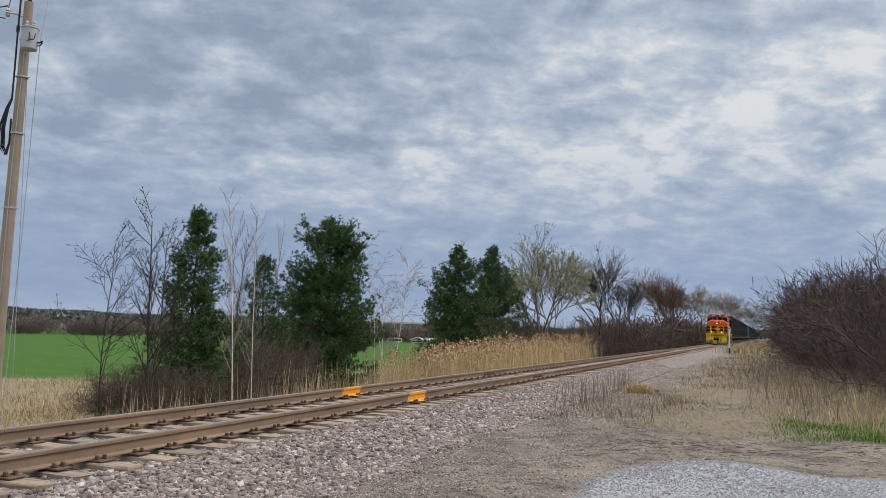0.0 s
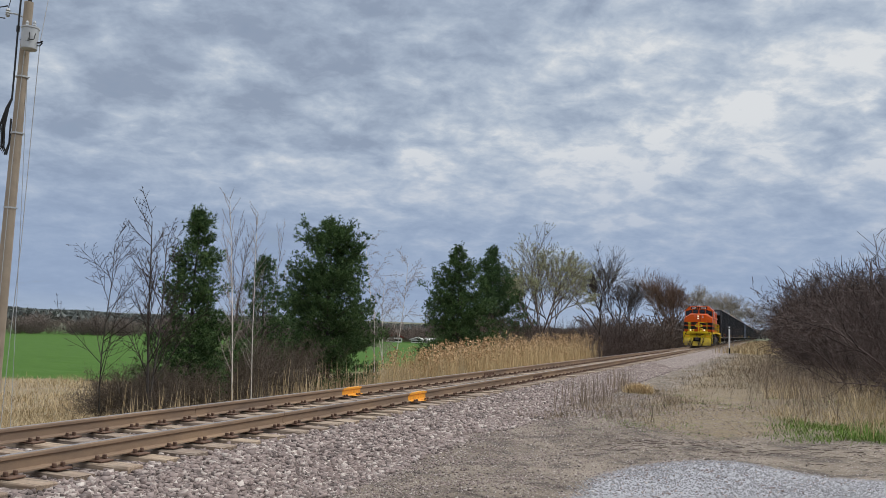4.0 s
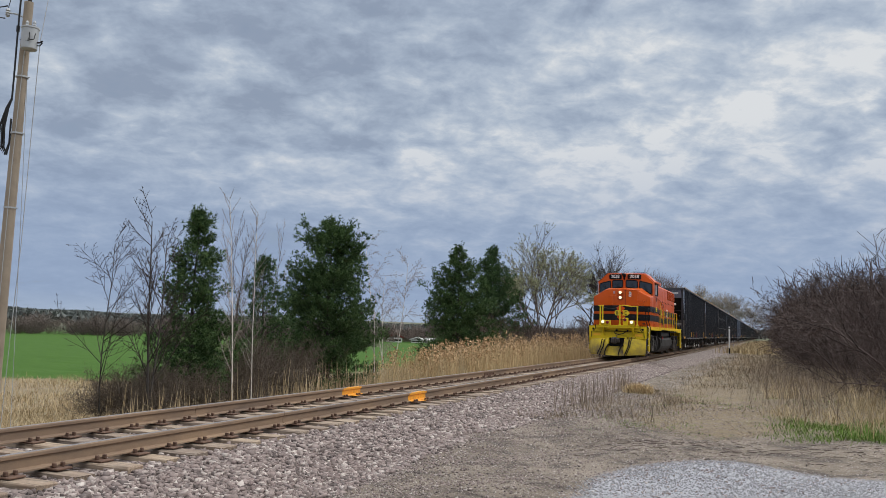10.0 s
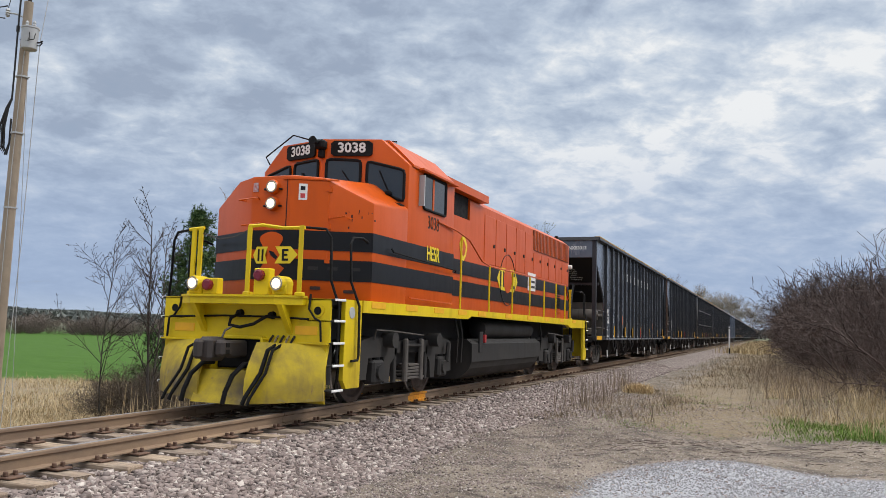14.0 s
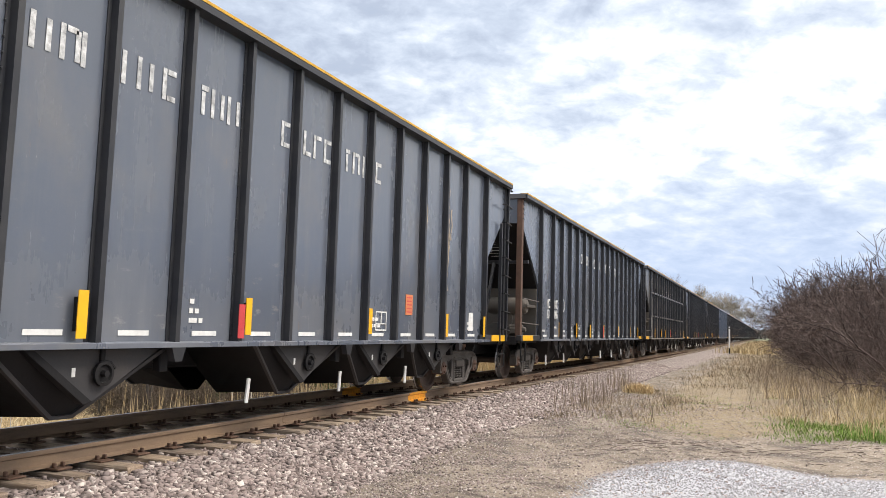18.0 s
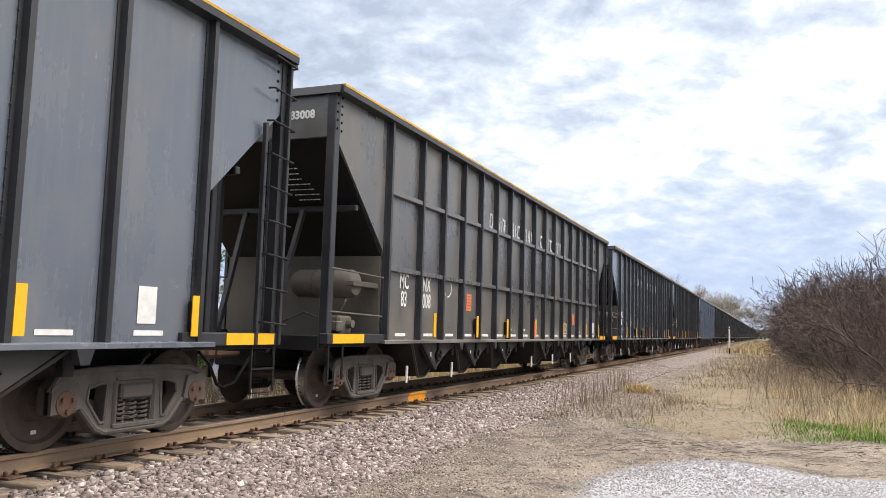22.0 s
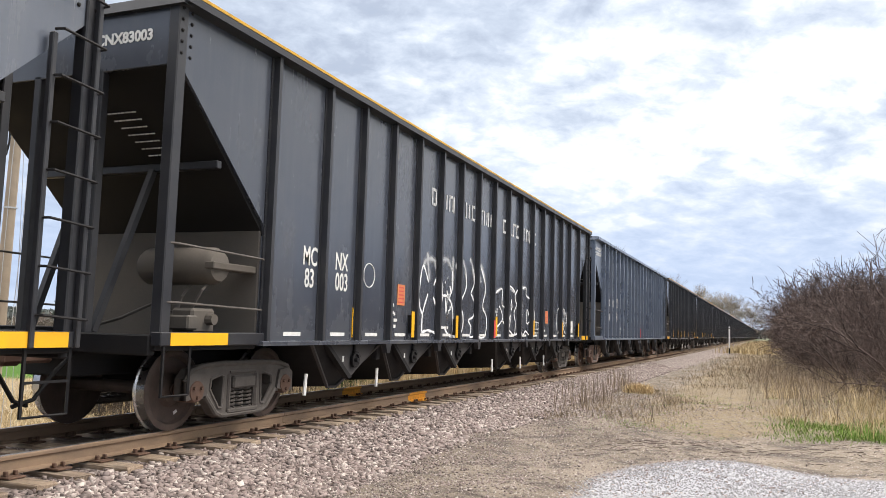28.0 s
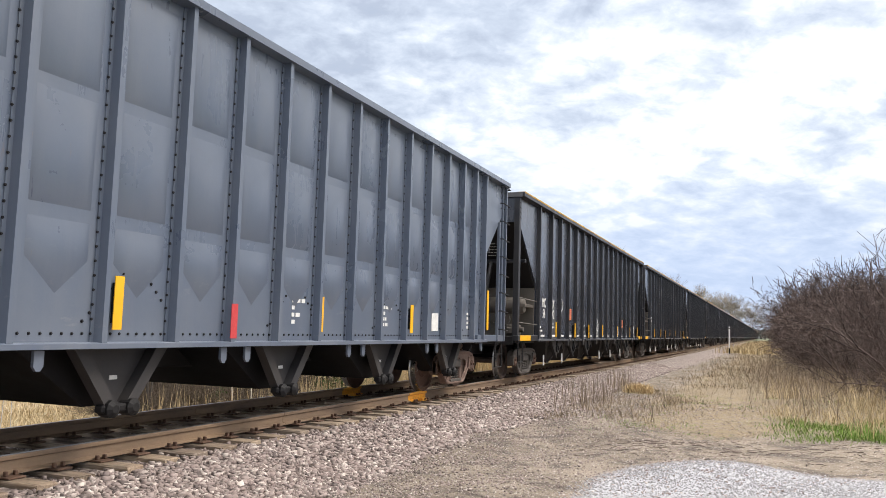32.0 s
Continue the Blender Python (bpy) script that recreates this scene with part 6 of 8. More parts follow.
    part("ledge_lip", MB().prism([(-1.06, PY), (-1.06, -0.65), (-0.73, -0.885), (0.73, -0.885), (1.06, -0.65), (1.06, PY)], "z", 1.600, 1.632), M_LYELLOW, lo)
    for x in (-0.72, 0.76):
        part("pilot_bracket", MB().prism([(-0.84, 1.50), (PY, 1.10), (PY, 1.50)], "x", x - 0.02, x + 0.02).prism([(-0.84, 1.498), (-0.74, 1.498), (PY, 1.20), (PY, 1.085)], "x", x + 0.02, x + 0.07), M_LYELLOW, lo, "slanting yellow bracket")
    for x in (-1.05, 1.06):
        part("pilot_reflector", MB().box(x - 0.18, x + 0.18, PY - 0.008, PY, 1.09, 1.21), M_YELLOW, lo, "amber reflector patch")
    for s in (-1, 1):
        part("lifting_eye", MB().lathe([(PY - 0.012, 0.10), (PY, 0.10)], (s * 1.24, 0, 1.44), "y", 20), M_LYELLOW, lo, "yellow ring plate")
        part("eye_hole", MB().lathe([(PY - 0.020, 0.058), (PY - 0.012, 0.058)], (s * 1.24, 0, 1.43), "y", 16), M_GASKET, lo)
    part("hose_slot", MB().box(0.42, 0.98, PY + 0.02, PY + 0.10, 0.94, 1.10), M_GASKET, lo, "dark hose slot")
    for k in range(5):
        part("hose_valve", MB().tube([(0.50 + 0.09 * k, PY - 0.06, 0.97), (0.53 + 0.09 * k, PY - 0.07, 1.02), (0.52 + 0.09 * k, PY - 0.01, 1.06)], 0.018, 5), M_CHROME if k % 2 else M_LFRAME, lo, "brake hose valve")
    # plow: two curved blades, a lower centre
    for s in (-1, 1):
        blade = MB()
        rows_ = []
        for i in range(6):
            f = i / 5
            z = 0.965 - 0.82 * f
            bow = -0.10 * math.sin(math.pi * f * 0.9) - 0.16 * f
            inner = 0.36 if s > 0 else 0.42
            rows_.append([(s * 1.41, PY + 0.02 + bow * 0.5 + 0.02, z + 0.05 * f), (s * 1.05, PY - 0.04 + bow, z + 0.02 * f), (s * 0.70, PY - 0.10 + bow * 1.2, z - 0.01 * f), (s * inner, PY - 0.16 + bow * 1.3, z - 0.03 * f)])
        top = [q for row in rows_ for q in row]
        n4, nn = 4, len(top)
        vs_ = top + [(x, y + 0.03, z) for x, y, z in top]
        fs_ = []
        for i in range(5):
            for j in range(3):
                a = i * n4 + j
                fs_ += [(a, a + 1, a + n4 + 1, a + n4), (nn + a, nn + a + n4, nn + a + n4 + 1, nn + a + 1)]
        rim = [j for j in range(4)] + [i * n4 + 3 for i in range(1, 6)] + [5 * n4 + j for j in (2, 1, 0)] + [i * n4 for i in (4, 3, 2, 1)]
        fs_ += [(a, c, nn + c, nn + a) for a, c in zip(rim, rim[1:] + rim[:1])]
        blade.add(vs_, fs_)
        bl = part("plow_blade", blade, M_PLOW, lo, "scuffed yellow plow blade", smooth=True)
        part("blade_lip", MB().prism([(PY - 0.06, 0.962), (PY + 0.03, 0.962), (PY + 0.03, 0.985), (PY - 0.06, 0.985)], "x", *sorted((s * 0.40, s * 1.43))), M_LYELLOW, bl)
    part("plow_back", MB().box(-1.36, 1.36, PY + 0.06, PY + 0.08, 0.14, 0.70), M_PLOW, lo, "yellow plate behind the plow")
    part("plow_center", MB().add([(-0.50, -0.78, 0.56), (0.46, -0.78, 0.56), (0.44, -1.0, 0.11), (-0.50, -1.0, 0.11), (-0.50, -0.70, 0.56), (0.46, -0.70, 0.56), (0.44, -0.94, 0.11), (-0.50, -0.94, 0.11)],
         [(0, 1, 2, 3), (4, 7, 6, 5), (0, 4, 5, 1), (3, 2, 6, 7), (0, 3, 7, 4), (1, 5, 6, 2)]), M_PLOW, lo, "lower centre of the plow")
    part("coupler_pocket", MB().box(-0.42, 0.40, PY - 0.02, PY + 0.25, 0.58, 1.02, 0.02), M_GASKET, lo, "dark coupler pocket")
    part("pocket_frame", MB().box(-0.46, -0.41, PY - 0.14, PY + 0.02, 0.52, 1.02, 0.01).box(0.39, 0.44, PY - 0.14, PY + 0.02, 0.52, 1.02, 0.01).box(-0.41, 0.39, PY - 0.10, PY + 0.02, 1.0, 1.05, 0.01), M_LYELLOW, lo)
    cp = MB().box(-0.12, 0.12, -1.05, PY - 0.02, 0.74, 0.98, 0.03).box(-0.17, 0.06, -1.34, -0.96, 0.70, 1.03, 0.05).box(0.05, 0.21, -1.26, -1.02, 0.76, 0.99, 0.04).box(-0.19, -0.05, -1.42, -1.22, 0.73, 1.0, 0.04)
    part("coupler", cp, M_COUPLER, lo, "dark steel knuckle coupler")
    part("knuckle_slot", MB().box(0.205, 0.216, -1.20, -1.12, 0.80, 0.86).box(0.205, 0.216, -1.20, -1.12, 0.89, 0.95), M_GASKET, lo)
    part("lift_chain", MB().tube([(0.02, -1.05, 1.02), (0.03, -1.0, 1.12), (0.06, -0.9, 1.17)], 0.016, 5), M_TRUCK, lo)
    for x, z, r_ in ((0.34, 0.66, 0.034), (-0.36, 0.66, 0.034)):
        part("air_hose", MB().tube([(x, PY - 0.16, z), (x - 0.05, PY - 0.34, z), (x - 0.12, PY - 0.50, z - 0.16), (x - 0.18, PY - 0.56, 0.28), (x - 0.20, PY - 0.58, 0.12)], r_, 8), M_GASKET, lo, "black rubber brake hose", smooth=True)
    for x, r_ in ((0.58, 0.030), (0.66, 0.022), (-0.66, 0.026), (-0.78, 0.022)):
        part("air_hose", MB().tube([(x + 0.06, PY - 0.10, 0.93), (x + 0.04, PY - 0.27, 0.86), (x, PY - 0.36, 0.55), (x - 0.12, PY - 0.52, 0.22), (x - 0.15, PY - 0.54, 0.12)], r_, 7), M_GASKET, lo, "black rubber air hose", smooth=True)
    part("mu_cable", MB().tube([(-0.05, PY - 0.05, 1.36), (-0.12, PY - 0.14, 1.30), (-0.10, PY - 0.20, 1.20), (0.10, PY - 0.22, 1.17), (0.30, PY - 0.18, 1.22), (0.45, PY - 0.10, 1.33), (0.50, PY - 0.02, 1.34)], 0.024, 7), M_GASKET, lo, "black jumper cable", smooth=True)
    for x, z in ((-0.05, 1.37), (0.50, 1.35)):
        part("mu_socket", MB().lathe([(PY - 0.07, 0.05), (PY, 0.06)], (x, 0, z), "y", 12), M_GASKET, lo)
    part("cut_lever", MB().tube([(-1.30, PY - 0.05, 1.30), (-0.3, PY - 0.08, 1.33), (0.5, PY - 0.08, 1.33), (1.12, PY - 0.05, 1.31)], 0.016, 5), M_GASKET, lo, "thin cut lever")
    for s in (-1, 1):
        part("corner_rail", MB().tube([(s * 1.12, PY - 0.02, 1.66), (s * 1.12, PY - 0.05, 1.45), (s * 1.22, PY - 0.05, 1.32), (s * 1.31, PY - 0.05, 1.28), (s * 1.33, PY - 0.05, 1.0)], 0.017, 6), M_GASKET, lo, "black hand rail", smooth=True)
    for e in (0, 1):
        def Y(v):
            return END - 0.15 - v if e else v
        for s in (-1, 1):
            a, c = sorted((s * 1.06, s * 1.50))
            st = part("step_well", MB().prism([(Y(-0.24), 0.46), (Y(-0.14), 0.34), (Y(0.26), 0.34), (Y(0.26), 1.605), (Y(-0.24), 1.605)], "x", *sorted((s * 1.44, s * 1.505))), M_LYELLOW, lo, "yellow step well panel")
            part("well_back", MB().box(*sorted((s * 1.03, s * 1.06)), *sorted((Y(-0.52), Y(0.2))), 0.36, 1.55), M_LFRAME, st)
            part("well_plate", MB().lathe([(s * 1.505, 0.085), (s * 1.512, 0.082)], (0, Y(-0.04), 1.42), "x", 20), M_GALV, st, "round grey plate")
            for z in (0.31, 0.655, 0.965, 1.275, 1.57):
                part("step", MB().box(a, c, *sorted((Y(-0.54), Y(-0.22))), z, z + 0.028, 0.006), M_LFRAME, st, "dark step")
                part("nosing", MB().box(*sorted((s * 1.495, s * 1.515)), *sorted((Y(-0.54), Y(-0.235))), z, z + 0.034, 0.006), M_SIGN, st, "white step edge")
            part("step_rail", MB().tube([(s * 1.55, Y(-0.10), 0.73), (s * 1.56, Y(0.07), 0.74), (s * 1.56, Y(0.10), 0.80), (s * 1.55, Y(0.09), 1.52), (s * 1.46, Y(-0.02), 1.86), (s * 1.44, Y(-0.04), 2.42), (s * 1.44, Y(0.04), 2.52), (s * 1.45, Y(0.30), 2.54), (s * 1.44, Y(0.50), 2.50)], 0.020, 7), M_GASKET, lo, "black grab rail", smooth=True)
            part("step_rail", MB().tube([(s * 1.48, Y(-0.40), 0.70), (s * 1.50, Y(-0.42), 1.50), (s * 1.40, Y(-0.50), 1.86), (s * 1.38, Y(-0.50), 2.46), (s * 1.30, Y(-0.52), 2.58), (s * 1.02, Y(-0.60), 2.60)], 0.020, 7), M_GASKET, lo, "black grab rail", smooth=True)
    # front and rear porch rails
    for y, front_end in ((-0.66, True), (END - 0.10, False)):
        for x in (-0.86, -0.74, 0.13, 1.00):
            part("porch_post", MB().prism([(x - 0.035, y - 0.03), (x + 0.035, y - 0.03), (x + 0.035, y - 0.018), (x + 0.008, y - 0.018), (x + 0.008, y + 0.03), (x - 0.008, y + 0.03), (x - 0.008, y - 0.018), (x - 0.035, y - 0.018)], "z", 1.60, 2.62), M_LYELLOW, lo, "yellow porch post")
            part("post_foot", MB().box(x - 0.06, x + 0.06, y - 0.05, y + 0.05, 1.62, 1.68, 0.01), M_LYELLOW, lo)
        part("porch_rail", MB().tube([(0.10, y, 2.63), (0.35, y, 2.64), (0.70, y, 2.59), (1.04, y, 2.59)], 0.026, 6), M_LYELLOW, lo, "bent yellow porch rail")
        part("porch_rail", MB().tube([(-0.96, y, 2.60), (-0.70, y, 2.62)], 0.026, 6), M_LYELLOW, lo)
        part("porch_chain", MB().tube([(-0.72, y, 2.54), (-0.42, y, 2.45), (-0.15, y, 2.48), (0.11, y, 2.58)], 0.011, 4), M_TRUCK, lo, "sagging steel chain")
    for s in (-1, 1):
        x = 0.02 + s * 0.72
        dl = part("ditch_light", MB().box(x - 0.115, x + 0.115, -0.80, -0.60, 1.632, 1.80, 0.02).lathe([(-0.60, 0.112), (-0.82, 0.112), (-0.86, 0.102)], (x, 0, 1.79), "y", 20), M_LYELLOW, lo, "yellow ditch light housing", smooth=True)
        part("ring", MB().lathe([(-0.858, 0.098), (-0.872, 0.094), (-0.868, 0.074)], (x, 0, 1.79), "y", 22), M_CHROME, dl, "chrome lamp ring", smooth=True)
        part("lens", MB().lathe([(-0.869, 0.072), (-0.880, 0.045), (-0.884, 0.01)], (x, 0, 1.79), "y", 20), M_LAMP, dl, "lit ditch lamp lens", smooth=True)
    for x, tall in ((0.42, True), (-0.46, False)):
        zc = 1.91 if tall else 1.77
        mk = part("marker_light", MB().box(x - 0.13, x + 0.13, -0.76, -0.62, 1.632, zc + 0.10, 0.012), M_LYELLOW, lo, "yellow marker lamp box")
        part("lens", MB().lathe([(-0.76, 0.085), (-0.82, 0.085), (-0.832, 0.06)], (x - 0.02, 0, zc), "y", 8), M_REDLENS, mk, "dark red marker lens")
    # fuel tank and running gear
    tank = [(0.20, 0.98), (1.24, 1.02), (1.36, 0.98), (1.40, 0.90), (1.40, 0.58), (1.33, 0.42), (1.20, 0.28), (1.02, 0.20), (0.20, 0.16)]
    part("fuel_tank", MB().prism([(-x, z) for x, z in tank[::-1]] + tank, "y", 5.4, 10.6), M_LFRAME, lo, "dark angular fuel tank")
    part("tank_face", MB().prism([(1.28, 1.03), (1.41, 0.93), (1.41, 0.56), (1.38, 0.56), (1.38, 0.90), (1.26, 0.99)], "y", 5.35, 10.65), M_LFRAME, lo)
    for s in (-1, 1):
        part("main_reservoir", MB().lathe([(6.4, 0.08), (6.45, 0.20), (10.3, 0.20), (10.35, 0.08)], (s * 1.12, 0, 1.24), "y", 16), M_LFRAME, lo, "long air tank", smooth=True)
        part("fuel_gauge", MB().box(*sorted((s * 1.40, s * 1.44)), 5.75, 5.95, 0.75, 1.18, 0.01), M_LFRAME, lo)
        part("fuel_cap", MB().box(*sorted((s * 1.40, s * 1.46)), 6.05, 6.12, 0.95, 1.12, 0.01), M_REDTAG, lo)
    for yc in (2.70, 13.35):
        for s in (-1, 1):
            fr = MB()
            x0, x1 = sorted((s * 1.06, s * 1.24))
            fr.prism([(-2.1, 0.42), (-2.06, 0.98), (-1.5, 1.08), (-0.5, 1.0), (0.5, 1.0), (1.5, 1.06), (1.85, 0.98), (1.9, 0.42), (1.72, 0.40), (1.68, 0.74), (1.1, 0.74), (1.05, 0.32), (0.86, 0.32), (0.82, 0.62), (0.6, 0.80), (-0.6, 0.80), (-0.86, 0.62), (-0.9, 0.32), (-1.08, 0.32), (-1.12, 0.74), (-1.66, 0.74), (-1.72, 0.40)], "x", x0, x1)
            tf = part("truck_side", fr, M_LFRAME, lo, "dark cast truck frame")
            tf.location.y = yc
            for k in (-1, 1):
                part("axle_box", MB().box(*sorted((s * 1.08, s * 1.30)), k * 1.37 - 0.20, k * 1.37 + 0.20, 0.32, 0.70, 0.04).lathe([(s * 1.28, 0.13), (s * 1.34, 0.12)], (0, k * 1.37, 0.51), "x", 14), M_LFRAME, tf, "axle box")
                part("brake_cylinder", MB().lathe([(s * 1.2, 0.13), (s * 1.42, 0.13)], (0, k * 0.95 - 0.1, 1.02), "x", 14), M_LFRAME, tf, smooth=True)
                part("brake_hanger", MB().box(*sorted((s * 1.16, s * 1.24)), k * 0.66 - 0.05, k * 0.66 + 0.05, 0.30, 0.92, 0.015), M_LFRAME, tf)
                for q in (-0.14, 0.14):
                    part("coil_spring", MB().lathe([(0.70, 0.07), (0.74, 0.075), (0.78, 0.06), (0.82, 0.075), (0.86, 0.06)], (s * 1.15, k * 1.37 + q, 0), "z", 10), M_LFRAME, tf)
            for q in range(5):
                part("leaf_spring", MB().box(*sorted((s * 1.10, s * 1.30)), -0.44 + 0.05 * q, 0.44 - 0.05 * q, 0.34 + 0.055 * q, 0.385 + 0.055 * q, 0.01), M_TRUCK, tf, "leaf of the spring pack")
            for q in (-0.40, 0.26):
                part("swing_link", MB().box(*sorted((s * 1.26, s * 1.34)), q - 0.055, q + 0.055, 0.30, 1.04, 0.02), M_TRUCK, tf, "upright swing link")
            part("link_tie", MB().box(*sorted((s * 1.27, s * 1.33)), -0.345, 0.205, 0.90, 0.95, 0.01), M_LFRAME, tf)
            part("brake_rod", MB().tube([(s * 1.30, -1.6, 1.02), (s * 1.34, -1.62, 1.18), (s * 1.34, -0.9, 1.16), (s * 1.32, 0.3, 1.10)], 0.016, 5), M_TRUCK, tf)
            part("damper", MB().tube([(s * 1.34, 1.45, 0.60), (s * 1.34, 1.52, 0.96)], 0.05, 8), M_LFRAME, tf)
            part("sand_pipe", MB().tube([(s * 0.95, -1.9, 1.3), (s * 0.98, -2.1, 0.8), (s * 0.86, -2.0, 0.25)], 0.022, 5), M_LFRAME, tf)
        part("truck_bolster", MB().box(-1.05, 1.05, yc - 0.6, yc + 0.6, 0.55, 1.0, 0.03), M_LFRAME, lo)
        for k in (-1.37, 1.37):
            wheelset(lo, yc + k, 0.508)
    for y in (4.75, 5.0, 11.2):
        part("drain_pipe", MB().tube([(1.25, y, 1.45), (1.28, y + 0.1, 1.1), (1.20, y + 0.25, 0.55)], 0.025, 5), M_LFRAME, lo)
    part("rear_plow", MB().box(-1.35, 1.35, END - 0.02, END + 0.03, 0.45, 1.35, 0.01), M_LYELLOW, lo, "yellow rear pilot")
    coupler(lo, END + 0.0, 1)
    part("rear_light", MB().lathe([(H + 0.0, 0.07), (H + 0.12, 0.06)], (0, 14.95, 3.30), "x", 12), M_SIGN, lo, "pale marker lamp")
    return lo


loco = build_loco()
movers.append((loco, LOCO_AT_14))

car_a = hopper_car("hopper_car", "black steel open-top hopper car with yellow rim and end ladders", M_BLACK, "stakes")
car_b = hopper_car("hopper_car", "black hopper car with a grid of side bars and yellow rim", M_DUSTY, "grid", CAR_LEN - 0.20)
car_c = hopper_car("hopper_car", "slate-grey riveted hopper car with pressed side panels", M_GREYHOP, "pressed")
cars = [car_a]
for k in range(1, 9):
    src = {2: car_b, 5: car_c}.get(k)
    cars.append(src or copy_thing(car_a, Matrix()))
def repainted(car, old, fresh):
    """Gives one car of the shared build its own coat."""
    for o in car.children_recursive:
        if o.type == "MESH" and o.data.materials and o.data.materials[0] == old:
            o.material_slots[0].link = "OBJECT"
            o.material_slots[0].material = fresh


for k in (4, 6, 7, 8):
    repainted(cars[k], M_BLACK, M_JET)
# cars that stay far down the line go without their smallest fittings
SMALL = ("journal", "bay_edge", "bay_face", "rung", "rivets", "coil_spring", "axle_cap", "grab_rod", "brake", "stirrup", "door_lock", "door_hanger", "chalk", "axle", "tread", "air_hose", "reservoir", "lock_arm", "bay_mark", "sill_gusset", "spring_seat", "end_brace", "slope_beam", "bolster_end", "lock_lever", "truck_bolster", "end_post", "floor", "center", "coupler", "end_rim", "yellow_bar", "air_res")
far_car = copy_thing(car_a, Matrix())
for o in list(far_car.children_recursive):
    if o.name.startswith(SMALL):
        bpy.data.objects.remove(o)
cars.append(far_car)
for k in range(10, 30):
    cars.append(copy_thing(far_car, Matrix()))
for k in range(9, 30):
    if k not in (14, 21):
        repainted(cars[k], M_BLACK, M_JET)
for k in (14, 21):
    tagged(cars[k], "oxide red open-top hopper car far down the train")
    repainted(cars[k], M_BLACK, M_REDHOP)
for k, c in enumerate(cars):
    movers.append((c, CAR1_AT_14 + PITCH_CARS * k + {0: 0.04, 1: 0.10, 2: 0.11, 3: 0.14}.get(k, 0.0)))
for k, (number, style) in enumerate((("83013", "stakes"), ("83006", "stakes"), ("83008", "grid"), ("83018", "stakes"), ("83003", "stakes"), ("544", "pressed"), ("54542", "stakes"), ("83011", "stakes"))):
    markings(cars[k], number, style, rng_seed=k + 3, tags=k not in (1, 5), red=k < 6)
    if style != "pressed":
        lettering("end_number", ("MCNX" + number) if k < 6 else "MCNX542", 0.165, M_WHITE, cars[k], on_front(0.70, -0.006, 4.20), "white stencilled number", 1.0, 0.006)
    else:
        lettering("end_number", "MCNX544", 0.165, M_WHITE, cars[k], on_front(0.70, -0.006, 4.24), "white stencilled number", 1.0, 0.006)
    note = MB()
    for q in range(7):
        bar_r = random.Random(k * 10 + q)
        u = 0.20 + 0.04 * q
        for _ in range(6):
            w = bar_r.uniform(0.02, 0.07)
            yy = 0.40 + 0.07 * q
            note.box(u, u + w, yy - 0.009, yy + 0.009, 3.53 - 0.0667 * q - 0.012, 3.53 - 0.0667 * q)
            u += w + 0.022
    tagged(part("slope_writing", note, M_WHITE, cars[k], "small white writing on the slope sheet"), kind="stuff")
    if k in (0, 1, 2, 3, 4, 7):
        owner_lettering(cars[k], 0.04, k)

# spray paint: a large tangle, a lettered piece and small scrawls
spray(cars[4], [[(6.52, 1.11), (6.53, 1.47), (6.75, 1.84)], [(6.51, 1.47), (6.39, 1.63), (6.36, 1.86), (6.5, 2.32), (6.76, 2.04)], [(7.0, 2.0), (7.12, 2.17), (7.15, 2.4)], [(6.98, 1.8), (7.15, 1.6), (7.17, 1.43), (7.29, 1.12)], [(6.51, 1.15), (6.77, 1.19), (7.04, 1.16), (7.27, 1.1)],
               [(7.25, 2.3), (7.4, 2.1), (7.43, 1.8), (7.31, 1.5), (7.21, 1.6)], [(7.46, 1.84), (7.68, 1.83), (7.9, 1.7), (8.0, 1.44), (7.96, 1.08)], [(7.65, 1.95), (7.72, 1.85), (7.85, 1.91), (7.8, 2.04)], [(7.92, 2.34), (7.93, 2.03), (7.83, 1.86), (7.66, 1.82)], [(7.34, 1.24), (7.56, 1.24), (7.83, 1.1), (8.35, 1.08)]], 0.022)
spray(cars[4], [[(8.35, 1.08), (8.54, 1.26), (8.54, 1.5), (8.4, 1.73), (8.68, 2.04), (8.65, 2.34)], [(8.96, 1.96), (9.15, 2.16), (9.1, 2.47)], [(8.96, 1.96), (9.19, 1.77), (9.15, 1.5), (8.87, 1.41), (9.02, 1.27), (8.98, 1.08), (9.33, 1.1)],
               [(9.52, 2.57), (9.88, 2.12), (9.72, 1.72), (9.98, 1.48), (9.9, 1.1), (9.46, 1.1), (9.41, 1.43)]], 0.022)
spray(cars[4], [[(7.55, 2.07), (7.57, 2.11)], [(7.67, 2.16), (7.69, 2.21)], [(7.71, 1.49), (7.91, 1.68)], [(7.74, 1.58), (7.79, 1.51)], [(7.82, 1.65), (7.87, 1.58)], [(7.59, 1.81), (7.63, 1.51), (7.68, 1.8)]], 0.014)
spray(cars[4], [[(10.6, 1.6), (10.45, 1.92), (10.65, 2.07), (11.05, 2.15), (11.06, 1.8), (11.4, 1.76)], [(10.7, 1.72), (10.68, 1.45), (10.7, 1.3), (11.1, 1.47), (11.05, 1.62), (10.85, 1.77)],
               [(11.1, 1.44), (11.4, 1.36), (11.5, 1.7), (11.42, 1.76), (11.53, 2.0), (11.5, 2.27), (12.0, 2.16), (12.08, 1.96), (12.19, 1.84), (12.0, 1.64), (12.12, 1.4), (12.0, 1.12), (11.42, 1.32)],
               [(11.75, 1.95), (11.83, 1.8), (11.75, 1.7), (11.75, 1.95)], [(11.6, 1.2), (11.63, 1.46), (11.7, 1.57), (11.74, 1.5), (11.6, 1.25)], [(12.07, 2.09), (12.28, 2.2), (12.45, 2.13)]], 0.019)
